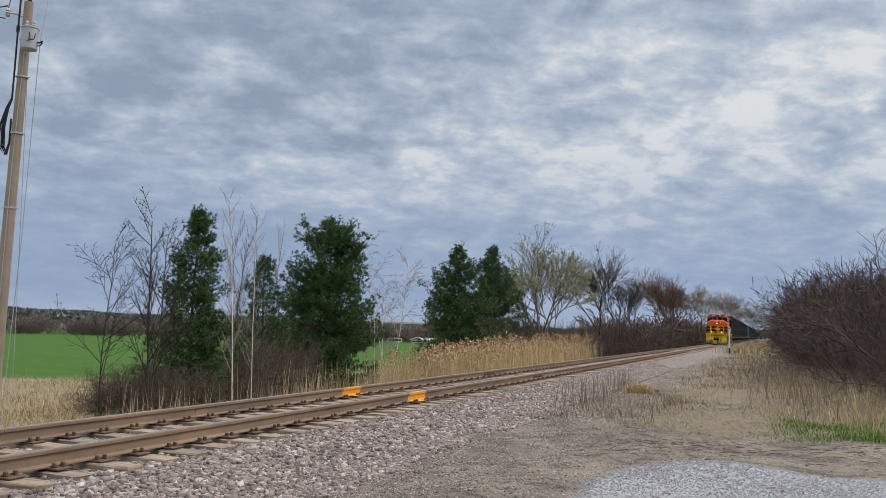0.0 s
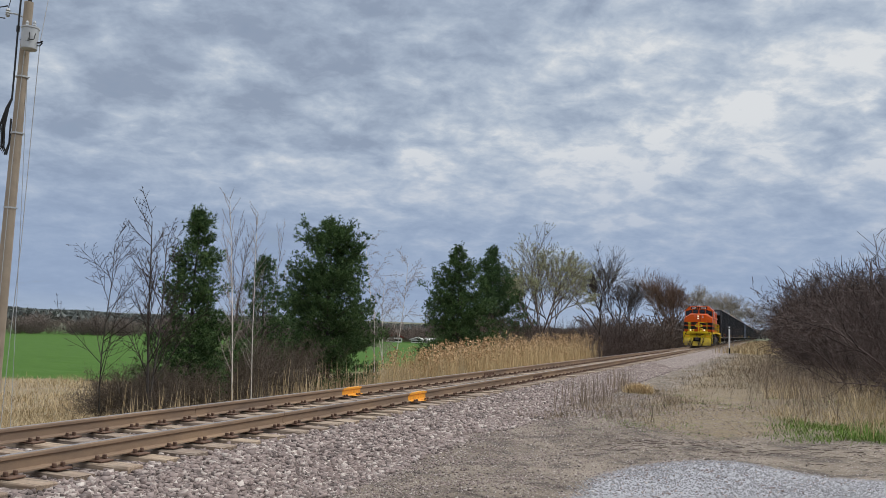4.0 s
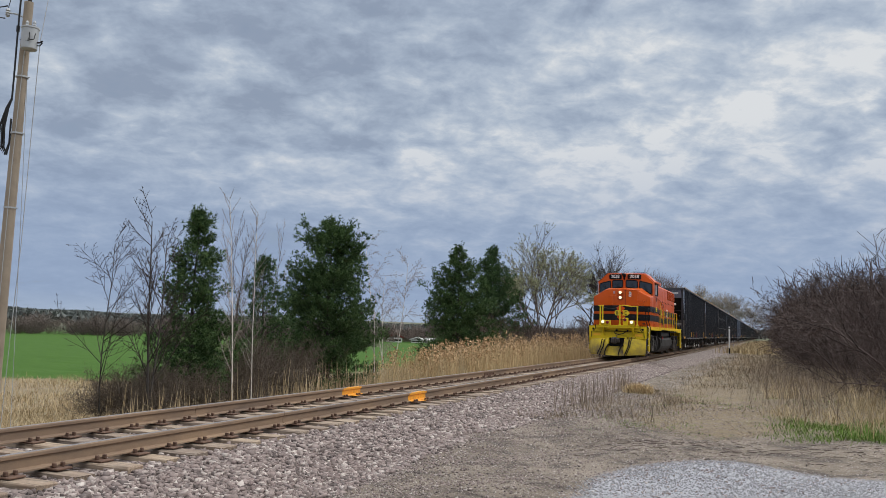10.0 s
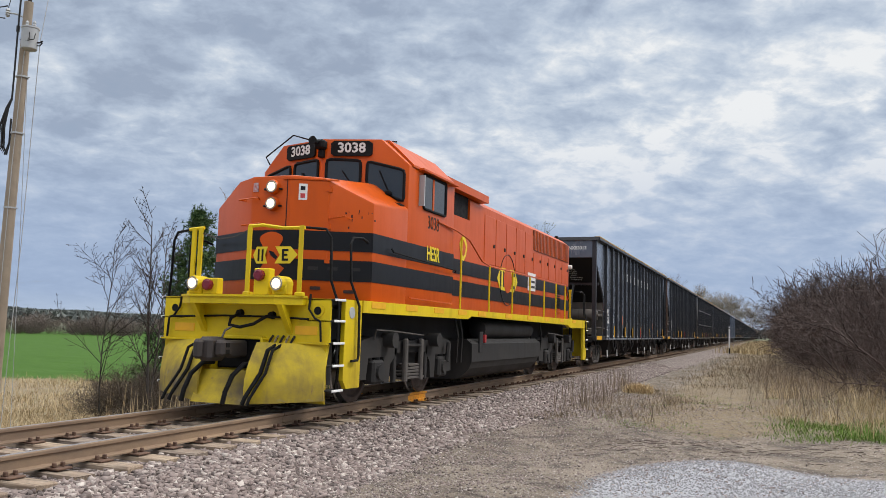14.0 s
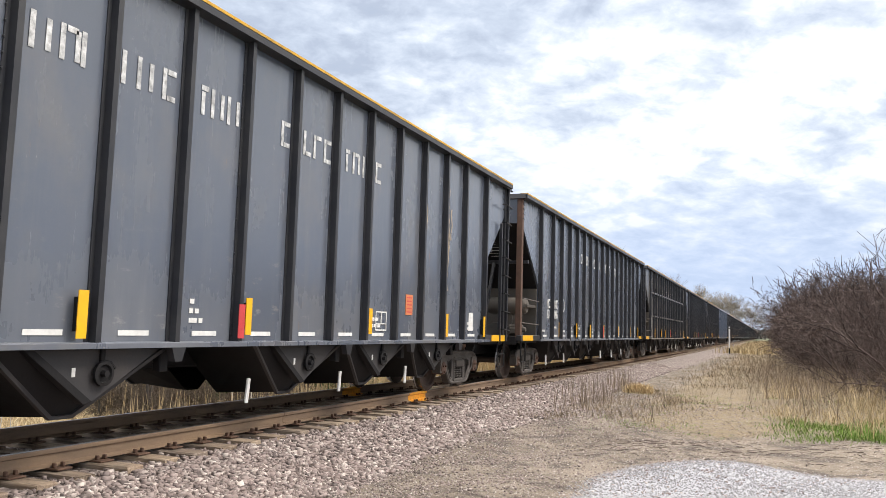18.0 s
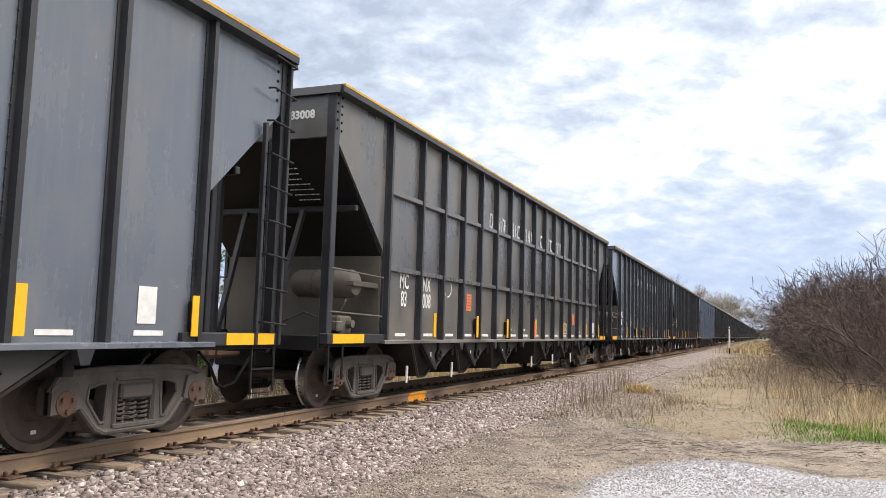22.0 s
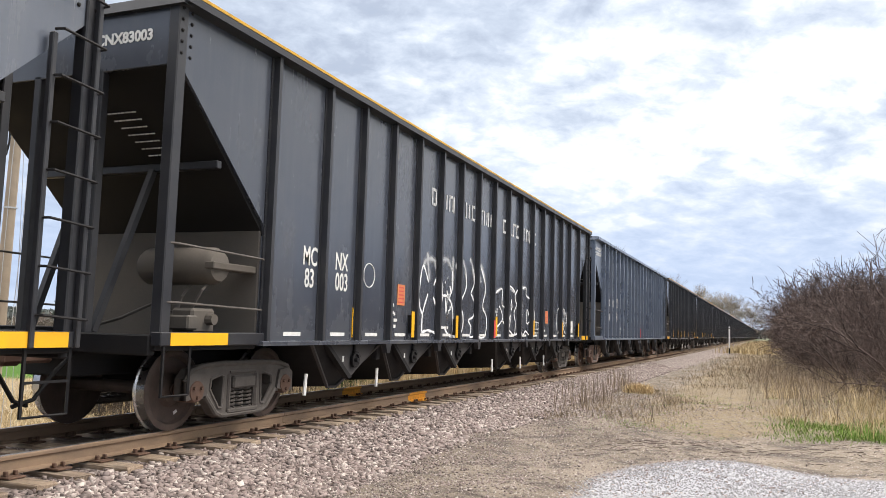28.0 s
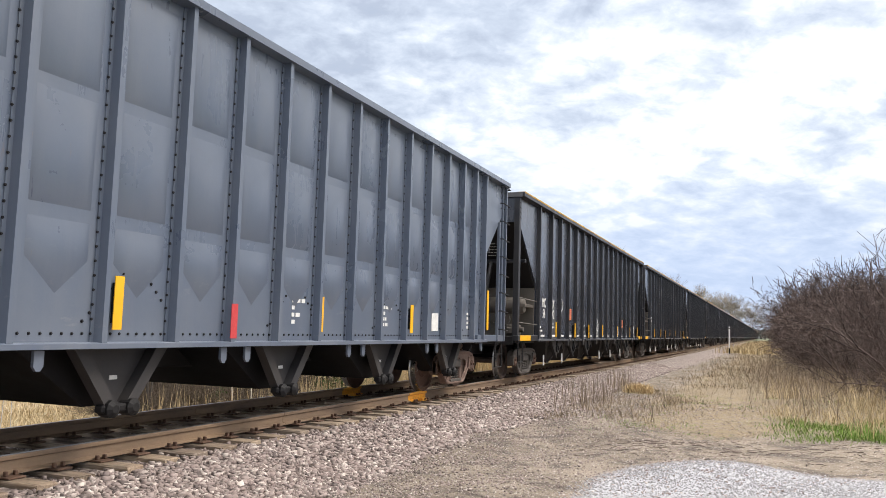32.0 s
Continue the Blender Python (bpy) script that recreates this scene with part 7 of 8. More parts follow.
spray(cars[4], [[(12.6, 2.25), (12.67, 1.9), (12.7, 1.14), (13.0, 1.22), (13.35, 1.12), (13.6, 1.18)], [(12.6, 2.25), (12.97, 2.3), (13.02, 2.1), (13.5, 2.0), (13.78, 1.7), (13.8, 1.4), (13.57, 1.16)], [(13.1, 1.76), (13.34, 1.54), (13.23, 1.42), (13.08, 1.44), (13.1, 1.76)],
               [(12.47, 1.93), (12.63, 1.9), (12.49, 1.77)], [(12.49, 1.65), (12.65, 1.6), (12.49, 1.5)], [(12.03, 1.12), (12.45, 1.17)]], 0.019)
spray_mist(cars[4], [[(6.50, 2.34), (6.72, 2.46), (7.02, 2.44), (7.14, 2.22)], [(6.68, 2.58), (6.74, 2.28), (6.80, 2.08)], [(7.26, 2.34), (7.34, 2.46), (7.62, 2.52), (7.92, 2.34)], [(7.94, 2.62), (7.95, 2.30), (7.93, 2.02)], [(8.06, 2.46), (8.20, 2.40)],
                     [(8.36, 2.50), (8.40, 2.20)], [(8.48, 2.60), (8.60, 2.44), (8.70, 2.26)], [(8.86, 2.66), (9.02, 2.52), (9.14, 2.26)], [(9.42, 2.60), (9.50, 2.36), (9.60, 2.2)], [(9.52, 2.60), (9.74, 2.40), (9.86, 2.16)]], 0.105)
spray_mist(cars[4], [[(10.55, 2.05), (11.0, 2.18)], [(11.48, 2.30), (11.60, 2.24), (12.0, 2.12)], [(12.6, 2.28), (13.0, 2.28)], [(10.66, 1.28), (10.82, 1.22)]], 0.07)
SCRAWL = [[(0, 0), (0.2, 0.9), (0.5, 0.2), (0.8, 1.0), (0.9, 0.1)], [(0.3, 0.0), (1.2, 0.5), (0.6, 1.1), (0.1, 0.6), (1.0, 0.3)]]
LOOPS = [[(0, 0.1), (0.1, 0.9), (0.5, 1.0), (0.6, 0.4), (0.2, 0.0)], [(0.8, 0.0), (0.8, 1.0), (1.3, 0.8), (1.2, 0.3), (1.6, 0.0)], [(1.9, 0.1), (1.8, 0.9), (2.3, 1.0), (2.4, 0.4), (1.9, 0.0), (2.6, 0.1)]]
spray(cars[4], LOOPS, 0.016, 16.15, 1.16, 0.70)
spray(cars[4], SCRAWL, 0.012, 16.7, 1.30, 0.55)
spray(cars[3], SCRAWL, 0.010, 4.75, 1.50, 0.5)
spray(cars[3], LOOPS, 0.011, 11.35, 1.15, 0.42)
spray(cars[6], SCRAWL, 0.012, 9.4, 1.12, 0.55)

for y, z0, z1, w in ((15.62, 2.6, 3.9, 0.10), (16.70, 1.9, 3.9, 0.09), (16.85, 2.9, 3.5, 0.05)):
    ribbon(cars[0], [(y + 0.03 * math.sin(5 * q), z1 + (z0 - z1) * q / 7) for q in range(8)], w, M_BARE, "peeled_patch", "peeled patch of tan primer", SHEET + 0.0165)

rust_post = [o for o in cars[1].children if o.name.startswith("corner_post")][2]
rust_post.data = rust_post.data.copy()
rust_post.data.materials[0] = M_RUST
tagged(rust_post, "rust-red corner post")

# ---- plants ----
def limb(out, rng, p, d, length, r, level, last, kids, spread, wob, lift, ratio, thin=0.004, taper=0.62):
    """Grows one limb and its side limbs; out collects (points, first radius, last radius, level)."""
    seg = 5 if level == 0 else (4 if level < last - 1 else (2 if level < last else 1))
    pts, step = [p.copy()], length / seg
    side_at = []
    for i in range(seg):
        d = (d + Vector((rng.gauss(0, wob), rng.gauss(0, wob), rng.gauss(0, wob) + lift * (0.5 if level == 0 else 1.0)))).normalized()
        p = p + d * step
        pts.append(p.copy())
        side_at.append(d.copy())
    out.append((pts, r, max(r * (0.28 if level < last else 0.5), thin * 0.7), level))
    if level == last:
        return
    n = kids[level]
    for k in range(n):
        t = (0.22 if level == 0 else 0.15) + (k + rng.random()) / n * 0.80
        i = min(int(t * seg), seg - 1)
        f = t * seg - i
        q = pts[i].lerp(pts[i + 1], f)
        axis_ = side_at[i].orthogonal().normalized()
        axis_.rotate(Matrix.Rotation(rng.uniform(0, 2 * math.pi), 3, side_at[i]))
        c = side_at[i].copy()
        c.rotate(Matrix.Rotation(radians(spread * rng.uniform(0.6, 1.3)), 3, axis_))
        limb(out, rng, q, c, length * ratio * (1.05 - taper * t) * rng.uniform(0.75, 1.25), max(r * 0.50 * (1.1 - 0.5 * t), thin), level + 1, last, kids, spread, wob, lift, ratio, thin, taper)


def limbs_arrays(out, thick=1.0, rmin=0.004):
    V, T = [], []
    for pts, r0, r1, level in out:
        n = 6 if level == 0 and r0 > 0.05 else 3
        k = len(pts)
        base = len(V)
        prev = None
        for i, p in enumerate(pts):
            d = (pts[min(i + 1, k - 1)] - pts[max(i - 1, 0)]).normalized()
            a = d.orthogonal().normalized() if prev is None else (prev - d * prev.dot(d)).normalized()
            prev = a
            c = d.cross(a)
            r = max((r0 + (r1 - r0) * i / (k - 1)) * thick, rmin)
            for j in range(n):
                t = 2 * math.pi * j / n
                V.append(p + (a * math.cos(t) + c * math.sin(t)) * r)
        for i in range(k - 1):
            for j in range(n):
                a0, b0 = base + i * n + j, base + i * n + (j + 1) % n
                T.append((a0, b0, b0 + n))
                T.append((a0, b0 + n, a0 + n))
    return np.array([tuple(v) for v in V]), np.array(T)


def bare_arrays(seed, height, stems=1, kids=(12, 7, 4), spread=42, wob=0.10, lift=0.10, ratio=0.5, r=0.08, fan=0.0, rmin=0.004, keep=None, taper=0.62):
    rng = random.Random(seed)
    out = []
    for s in range(stems):
        a = rng.uniform(0, 2 * math.pi)
        tilt = fan * rng.uniform(0.3, 1.0)
        d = Vector((math.cos(a) * tilt, math.sin(a) * tilt, 1)).normalized()
        p = Vector((math.cos(a), math.sin(a), 0)) * (0.25 * fan * (stems > 1))
        limb(out, rng, p - Vector((0, 0, 0.15)), d, height * rng.uniform(0.75, 1.0), r * rng.uniform(0.7, 1.0), 0, len(kids), kids, spread, wob, lift, ratio, rmin, taper)
    if keep is not None:
        keep.extend(out)
    return limbs_arrays(out, rmin=rmin)


def fork(out, rng, p, d, length, r, level, last, spread, ratio, thin, lift):
    """One limb that ends in two or three others: a rounded crown of ever finer twigs."""
    seg = 3 if level < 3 else 2
    pts = [p.copy()]
    for i in range(seg):
        d = (d + Vector((rng.gauss(0, 0.09), rng.gauss(0, 0.09), rng.gauss(0, 0.06) + lift))).normalized()
        p = p + d * (length / seg)
        pts.append(p.copy())
    out.append((pts, r, max(r * 0.72, thin * 0.7), min(level, 3) if level else 0))
    if level == last:
        return
    turn = rng.uniform(0, 2 * math.pi)
    n = 3 if rng.random() < 0.50 else 2
    for k in range(n + (1 if level > 1 else 0)):
        side = d.orthogonal().normalized()
        side.rotate(Matrix.Rotation(turn + 2.2 * k + rng.gauss(0, 0.35), 3, d))
        c = d.copy()
        c.rotate(Matrix.Rotation(radians(spread * rng.uniform(0.45, 1.25)), 3, side))
        q = p if k < n else pts[1].lerp(p, rng.random() * 0.8)
        fork(out, rng, q, c, length * ratio * rng.uniform(0.75, 1.2), max(r * 0.66, thin), level + 1, last, spread, ratio, thin, lift)


def fork_arrays(seed, height, stems=1, levels=6, spread=30, ratio=0.76, r=0.12, fan=0.12, rmin=0.006, keep=None, lift=0.03, first=0.30):
    rng = random.Random(seed)
    out = []
    for s in range(stems):
        a = rng.uniform(0, 2 * math.pi) if stems < 3 else 2 * math.pi * (s + 0.5 * rng.random()) / stems
        d = Vector((math.cos(a) * fan, math.sin(a) * fan, 1)).normalized()
        fork(out, rng, Vector((math.cos(a), math.sin(a), 0)) * (0.2 * (stems > 1)) - Vector((0, 0, 0.15)), d, height * first, r, 0, levels, spread, ratio, rmin, lift)
    if keep is not None:
        keep.extend(out)
    return limbs_arrays(out, rmin=rmin)


def merged(parts):
    V, T, k = [], [], 0
    for v, t in parts:
        V.append(v)
        T.append(t + k)
        k += len(v)
    return np.concatenate(V), np.concatenate(T)


def placed(v, x, y, z, turn, s, sz=1.0):
    c, q = math.cos(turn), math.sin(turn)
    return np.stack([(v[:, 0] * c - v[:, 1] * q) * s + x, (v[:, 0] * q + v[:, 1] * c) * s + y, v[:, 2] * s * sz + z], 1)


def gz(x, y):
    return float(ground_z(x, y))


def bare_tree(x, y, top, label, seed, material=None, category="tree", buds=0, twigs=None, **kw):
    z = gz(x, y)
    out = []
    if "levels" in kw:
        v, t = fork_arrays(seed, top - z, keep=out, **kw)
    else:
        v, t = bare_arrays(seed, (top - z) * 0.62 if kw.get("stems", 1) == 1 else (top - z) * 0.66, keep=out, **kw)
    high = v[:, 2].max()
    v = v * ((top - z) / high)
    tree = thing("bare_tree", label, category, m=pose(x, y, z))
    k = (top - z) / high
    stem = [([q * k for q in o[0]], o[1], o[2], o[3]) for o in out if o[3] == 0]
    rest = [([q * k for q in o[0]], o[1], o[2], o[3]) for o in out if o[3] > 0]
    rm = kw.get("rmin", 0.004)
    part("trunk", array_mesh("trunk", *limbs_arrays(stem, rmin=rm), material or M_BARK), None, tree)
    tagged(part("crown", array_mesh("crown", *limbs_arrays(rest, rmin=rm), twigs or M_DARKTWIG), None, tree), kind="stuff")
    if buds:
        rng = np.random.default_rng(seed)
        tips = np.array([tuple(p) for o in out if o[3] >= 2 for p in o[0][1:]]) * k
        pick = tips[rng.integers(0, len(tips), buds)] + rng.normal(0, 0.07, (buds, 3))
        part("young_leaves", array_mesh("young_leaves", *leaflets(pick, 0.055, rng), M_BUD), None, tree, "sparse yellow-green young leaves")
    return tree


def leaflets(p, size, rng):
    n = len(p)
    a, b = rng.normal(0, 1, (n, 3)), rng.normal(0, 1, (n, 3))
    a /= np.linalg.norm(a, axis=1)[:, None]
    b -= a * (a * b).sum(1)[:, None]
    b /= np.linalg.norm(b, axis=1)[:, None]
    s = size * rng.uniform(0.6, 1.4, n)[:, None]
    v = np.stack([p - a * s, p + b * s * 0.5, p + a * s, p - b * s * 0.5], 1).reshape(-1, 3)
    i = np.arange(n)[:, None] * 4
    return v, np.concatenate([i + np.array([[0, 1, 2]]), i + np.array([[0, 2, 3]])])


def pine(x, y, top, width, label, seed, material, shape, lean=0.0, dense=1.0, whorl=4.2):
    """A white pine: whorled limbs, upturned tips, needle tufts in clumps with gaps. shape: how far limbs reach at even steps up the trunk."""
    rng = random.Random(seed)
    nr = np.random.default_rng(seed)
    z = gz(x, y)
    h = top - z
    tree = thing("pine_tree", label, "pine tree", "pines beside the track", m=pose(x, y, z))
    limbs, P, D = [], [], []
    spine = [Vector((lean * h * (i / 6) ** 2 + rng.gauss(0, 0.03), rng.gauss(0, 0.03), h * i / 6 - (0.15 if i == 0 else 0))) for i in range(7)]
    limbs.append((spine, 0.028 * h * 0.5, 0.012, 0))
    whorls = int(h * whorl)
    steps = np.linspace(0, 1, len(shape))
    for w in range(whorls):
        f = 0.04 + 0.95 * (w + rng.random() * 0.6) / whorls
        i = min(int(f * 6), 5)
        q = spine[i].lerp(spine[i + 1], f * 6 - i)
        reach = width * float(np.interp(f, steps, shape)) * (0.82 + 0.3 * rng.random()) + 0.10
        for k in range(rng.randint(5, 7)):
            a = rng.uniform(0, 2 * math.pi)
            ln = reach * rng.uniform(0.52, 1.18)
            up = 0.04 + 0.30 * f + rng.gauss(0, 0.13)
            rise = min(ln, h - q.z + 0.2)
            pts = []
            for j in range(5):
                g = j / 4
                pts.append(q + Vector((math.cos(a) * ln * g, math.sin(a) * ln * g, rise * (up * g + 0.20 * g * g - 0.04))))
            limbs.append((pts, 0.012 + 0.006 * ln, 0.004, 1))
            # side sprays towards the tip, each a clump of tufts
            n = max(4, int(ln * 9 * dense))
            for j in range(n):
                g = 0.14 + 0.86 * rng.random() ** 0.75
                m = min(int(g * 4), 3)
                c = pts[m].lerp(pts[m + 1], g * 4 - m)
                wide = (0.10 + 0.34 * (1.05 - g)) * min(ln, 2.2) / 1.6
                side = rng.gauss(0, wide)
                c = c + Vector((-math.sin(a) * side, math.cos(a) * side, rng.gauss(0.02, 0.16) + 0.10 * abs(side)))
                for _ in range(5):
                    P.append((c.x + rng.gauss(0, 0.085), c.y + rng.gauss(0, 0.085), c.z + rng.gauss(0, 0.085)))
                    D.append((math.cos(a) + rng.gauss(0, 0.6), math.sin(a) + rng.gauss(0, 0.6), 0.85 + rng.gauss(0, 0.4)))
    for k in range(int(44 * dense)):
        g = rng.random() ** 0.7
        P.append((spine[-1].x + rng.gauss(0, 0.02 + 0.16 * g), spine[-1].y + rng.gauss(0, 0.02 + 0.16 * g), h + 0.20 - 0.8 * g))
        D.append((rng.gauss(0, 0.5), rng.gauss(0, 0.5), 1.0))
    part("trunk", array_mesh("pine_trunk", *limbs_arrays(limbs), M_BARK), None, tree, "grey-brown trunk and limbs")
    P, D = np.array(P), np.array(D)
    D /= np.linalg.norm(D, axis=1)[:, None]
    n, q = len(P), 8
    a = D[:, None, :] + nr.normal(0, 0.55, (n, q, 3))
    a /= np.linalg.norm(a, axis=2)[..., None]
    s = np.cross(a, nr.normal(0, 1, (n, q, 3)))
    s /= np.linalg.norm(s, axis=2)[..., None]
    ln = 0.165 * nr.uniform(0.7, 1.3, (n, q, 1))
    c = P[:, None, :]
    v = np.stack([c - s * 0.015, c + s * 0.015, c + a * ln], 2).reshape(-1, 3)
    t = np.arange(len(v)).reshape(-1, 3)
    part("needles", array_mesh("pine_needles", v, t, material), None, tree, "dark green needle tufts")
    return tree


def blade_arrays(px, py, hgt, wid, rng, lean=0.3, z=None, curl=0.5):
    n = len(px)
    a, b = rng.uniform(0, 2 * np.pi, n), rng.uniform(0, 2 * np.pi, n)
    l = lean * (0.45 + 0.65 * np.abs(rng.normal(0, 1, n))) * hgt
    zz = ground_z(px, py) if z is None else z
    base = np.stack([px, py, zz - 0.02], 1)
    s = np.stack([np.cos(b), np.sin(b), np.zeros(n)], 1) * (wid / 2)[:, None]
    d = np.stack([np.cos(a), np.sin(a), np.zeros(n)], 1)
    up = np.array([[0, 0, 1.0]])
    low = 1 / np.sqrt(1 + (l / np.maximum(hgt, 1e-3)) ** 2)
    m = base + d * (l * 0.42 * low)[:, None] + up * (hgt * 0.60 * low)[:, None]
    t = base + d * (l * low)[:, None] + up * (hgt * low * (1 - curl * np.minimum(l / np.maximum(hgt, 1e-3), 1) * 0.6))[:, None]
    v = np.stack([base - s, base + s, m - s * 0.75, m + s * 0.75, t], 1).reshape(-1, 3)
    i = np.arange(n)[:, None] * 5
    return v, np.concatenate([i + np.array([[0, 1, 3]]), i + np.array([[0, 3, 2]]), i + np.array([[2, 3, 4]])])


def clumped(rng, n, x0, x1, y0, y1, clumps, spread):
    cx, cy = rng.uniform(x0, x1, clumps), rng.uniform(y0, y1, clumps)
    k = rng.integers(0, clumps, n)
    return cx[k] + rng.normal(0, spread, n), cy[k] + rng.normal(0, spread, n)


def stuff(name, arrays, material, label, category):
    return tagged(new(name, array_mesh(name, *arrays, material)), label, category, kind="stuff")


# pines
BROAD = (0.90, 1.0, 1.02, 1.0, 0.95, 0.88, 0.80, 0.69, 0.54, 0.33, 0.04)
SLIM = (0.85, 1.05, 1.10, 1.0, 0.78, 0.60, 0.55, 0.47, 0.34, 0.18, 0.03)
EGG = (0.80, 1.0, 1.05, 1.02, 0.95, 0.85, 0.72, 0.57, 0.40, 0.21, 0.03)
pine(-13.0, 24.5, 5.40, 1.75, "slim dark green pine beside a bare tree", 21, M_NEEDLE, SLIM, lean=0.015, dense=0.80)
pine(-13.9, 36.2, 6.60, 3.05, "broad dark green pine above the bank", 22, M_NEEDLE, BROAD, dense=1.10)
pine(-14.9, 31.8, 4.2, 1.7, "smaller pine half hidden in bare scrub", 25, M_NEEDLE2, EGG, dense=0.40, whorl=3.0)
pine(-13.0, 52.6, 6.90, 2.9, "dense green pine behind tan reeds", 23, M_NEEDLE, EGG, dense=0.95)
pine(-14.0, 63.0, 8.0, 2.8, "green pine touching its neighbour", 24, M_NEEDLE2, EGG, dense=1.1)

# bare trees on the bank
bare_tree(-11.6, 20.9, 5.55, "bare forked grey tree in winter state", 31, stems=2, fan=0.09, kids=(22, 8, 3), r=0.055, spread=44, ratio=0.36, lift=0.09, taper=0.66, wob=0.025, rmin=0.006)
bare_tree(-12.9, 20.2, 4.6, "smaller leaning bare tree in winter state", 30, stems=1, fan=0.16, kids=(18, 7, 3), r=0.042, spread=46, ratio=0.46, lift=0.07, taper=0.66, wob=0.03, rmin=0.006)
bare_tree(-14.0, 28.3, 6.0, "thin bare sapling behind a pine", 32, stems=3, fan=0.12, kids=(18, 8, 3), r=0.034, spread=36, ratio=0.26, lift=0.14, wob=0.05, twigs=M_TWIGFAR)
bare_tree(-15.0, 32.0, 6.6, "tall thin bare sapling with fine twigs", 33, stems=3, fan=0.14, kids=(18, 8, 4), r=0.034, spread=34, ratio=0.26, lift=0.14, wob=0.05, twigs=M_PALETWIG)
bare_tree(-15.4, 46.5, 7.6, "slender bare tree with drooping pale twigs", 34, stems=3, fan=0.30, kids=(16, 10, 5), r=0.045, spread=52, ratio=0.36, lift=-0.05, twigs=M_PALETWIG, material=M_BIRCH, rmin=0.005)
for bx, by, bt, sd in ((-9.25, 22.2, 5.7, 41), (-9.15, 23.1, 5.4, 42), (-11.0, 36.0, 2.2, 43)):
    bare_tree(bx, by, bt, "slim white-barked birch with fine twigs", sd, stems=1, kids=(26, 8, 3), r=0.034, spread=36, ratio=0.17, lift=0.05, wob=0.025, material=M_BIRCH, twigs=M_PALETWIG, rmin=0.0035)
bare_tree(-12.0, 72.5, 11.5, "tall tree with sparse pale green young leaves", 35, stems=2, levels=6, fan=0.08, r=0.15, spread=25, ratio=0.80, lift=0.03, first=0.24, buds=24000, rmin=0.009, twigs=M_TWIGFAR)
bare_tree(-13.5, 80.0, 8.6, "bare tree with sparse pale green buds", 36, stems=2, levels=5, fan=0.10, r=0.09, spread=27, ratio=0.80, first=0.22, buds=1500, rmin=0.010)
bare_tree(-10.5, 92.0, 11.6, "bare spreading tree in winter state", 37, stems=1, levels=6, fan=0.10, r=0.15, spread=27, ratio=0.80, lift=0.03, first=0.24, buds=700, rmin=0.011)
bare_tree(-9.5, 101.0, 10.2, "bare upright tree above the thicket", 38, stems=1, levels=6, r=0.12, spread=23, ratio=0.80, lift=0.05, first=0.20, rmin=0.012)
bare_tree(-9.5, 114.0, 9.5, "thin bare tree above the thicket", 44, stems=1, levels=5, r=0.09, spread=20, ratio=0.80, lift=0.05, first=0.24, rmin=0.012)
bare_tree(-8.5, 141.0, 13.0, "tall bushy bare tree with reddish twigs", 39, stems=3, levels=6, fan=0.10, r=0.13, spread=23, ratio=0.80, lift=0.05, first=0.19, twigs=M_REDTWIG, rmin=0.015)
bare_tree(-8.5, 158.0, 11.0, "bare tree beside the line", 40, stems=3, levels=5, fan=0.22, r=0.12, spread=28, ratio=0.74, twigs=M_TWIGFAR, rmin=0.016)
# these last trees fade with distance only through their haze-coloured twigs
bare_tree(-8.0, 250.0, 17.0, "distant bare tree with haze-paled twigs over the line", 45, stems=2, levels=6, fan=0.12, r=0.18, spread=28, ratio=0.74, twigs=M_HAZE, rmin=0.024)
bare_tree(-7.0, 330.0, 19.0, "distant bare tree with haze-paled twigs over the line", 46, stems=3, levels=6, fan=0.18, r=0.2, spread=30, ratio=0.74, twigs=M_HAZE, rmin=0.028)
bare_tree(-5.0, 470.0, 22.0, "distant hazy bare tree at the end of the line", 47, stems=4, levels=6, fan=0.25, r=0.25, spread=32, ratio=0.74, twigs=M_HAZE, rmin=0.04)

# thickets
BUSHES = [bare_arrays(200 + k, 0.72, stems=15, kids=(10, 6, 2), spread=46, wob=0.13, lift=0.03, ratio=0.44, r=0.0075, fan=0.60, rmin=0.0011, taper=0.35) for k in range(5)]
BUSHES_MID = [bare_arrays(210 + k, 0.72, stems=14, kids=(10, 9), spread=46, wob=0.14, lift=0.03, ratio=0.46, r=0.0032, fan=0.55, rmin=0.0014, taper=0.25) for k in range(4)]
BUSHES_FAR = [bare_arrays(220 + k, 0.72, stems=9, kids=(7, 4), spread=44, wob=0.14, lift=0.04, ratio=0.48, r=0.0075, fan=0.50, rmin=0.0052, taper=0.25) for k in range(4)]


def thicket(name, spots, label, material, kinds=None):
    kinds = kinds or BUSHES
    rng = random.Random(len(spots) * 7 + 1)
    tops = [b[0][:, 2].max() for b in kinds]
    got = []
    for x, y, h in spots:
        k = rng.randrange(len(kinds))
        got.append((placed(kinds[k][0], x, y, gz(x, y), rng.uniform(0, 6.28), h / tops[k] * rng.uniform(0.9, 1.1)), kinds[k][1]))
    return stuff(name, merged(got), material, label, "bushes")


def edge_right(y):
    return float(np.interp(y, [14, 20, 26, 36, 60, 110, 200, 400], [10.4, 9.6, 8.8, 8.1, 7.5, 7.0, 6.7, 6.5]))


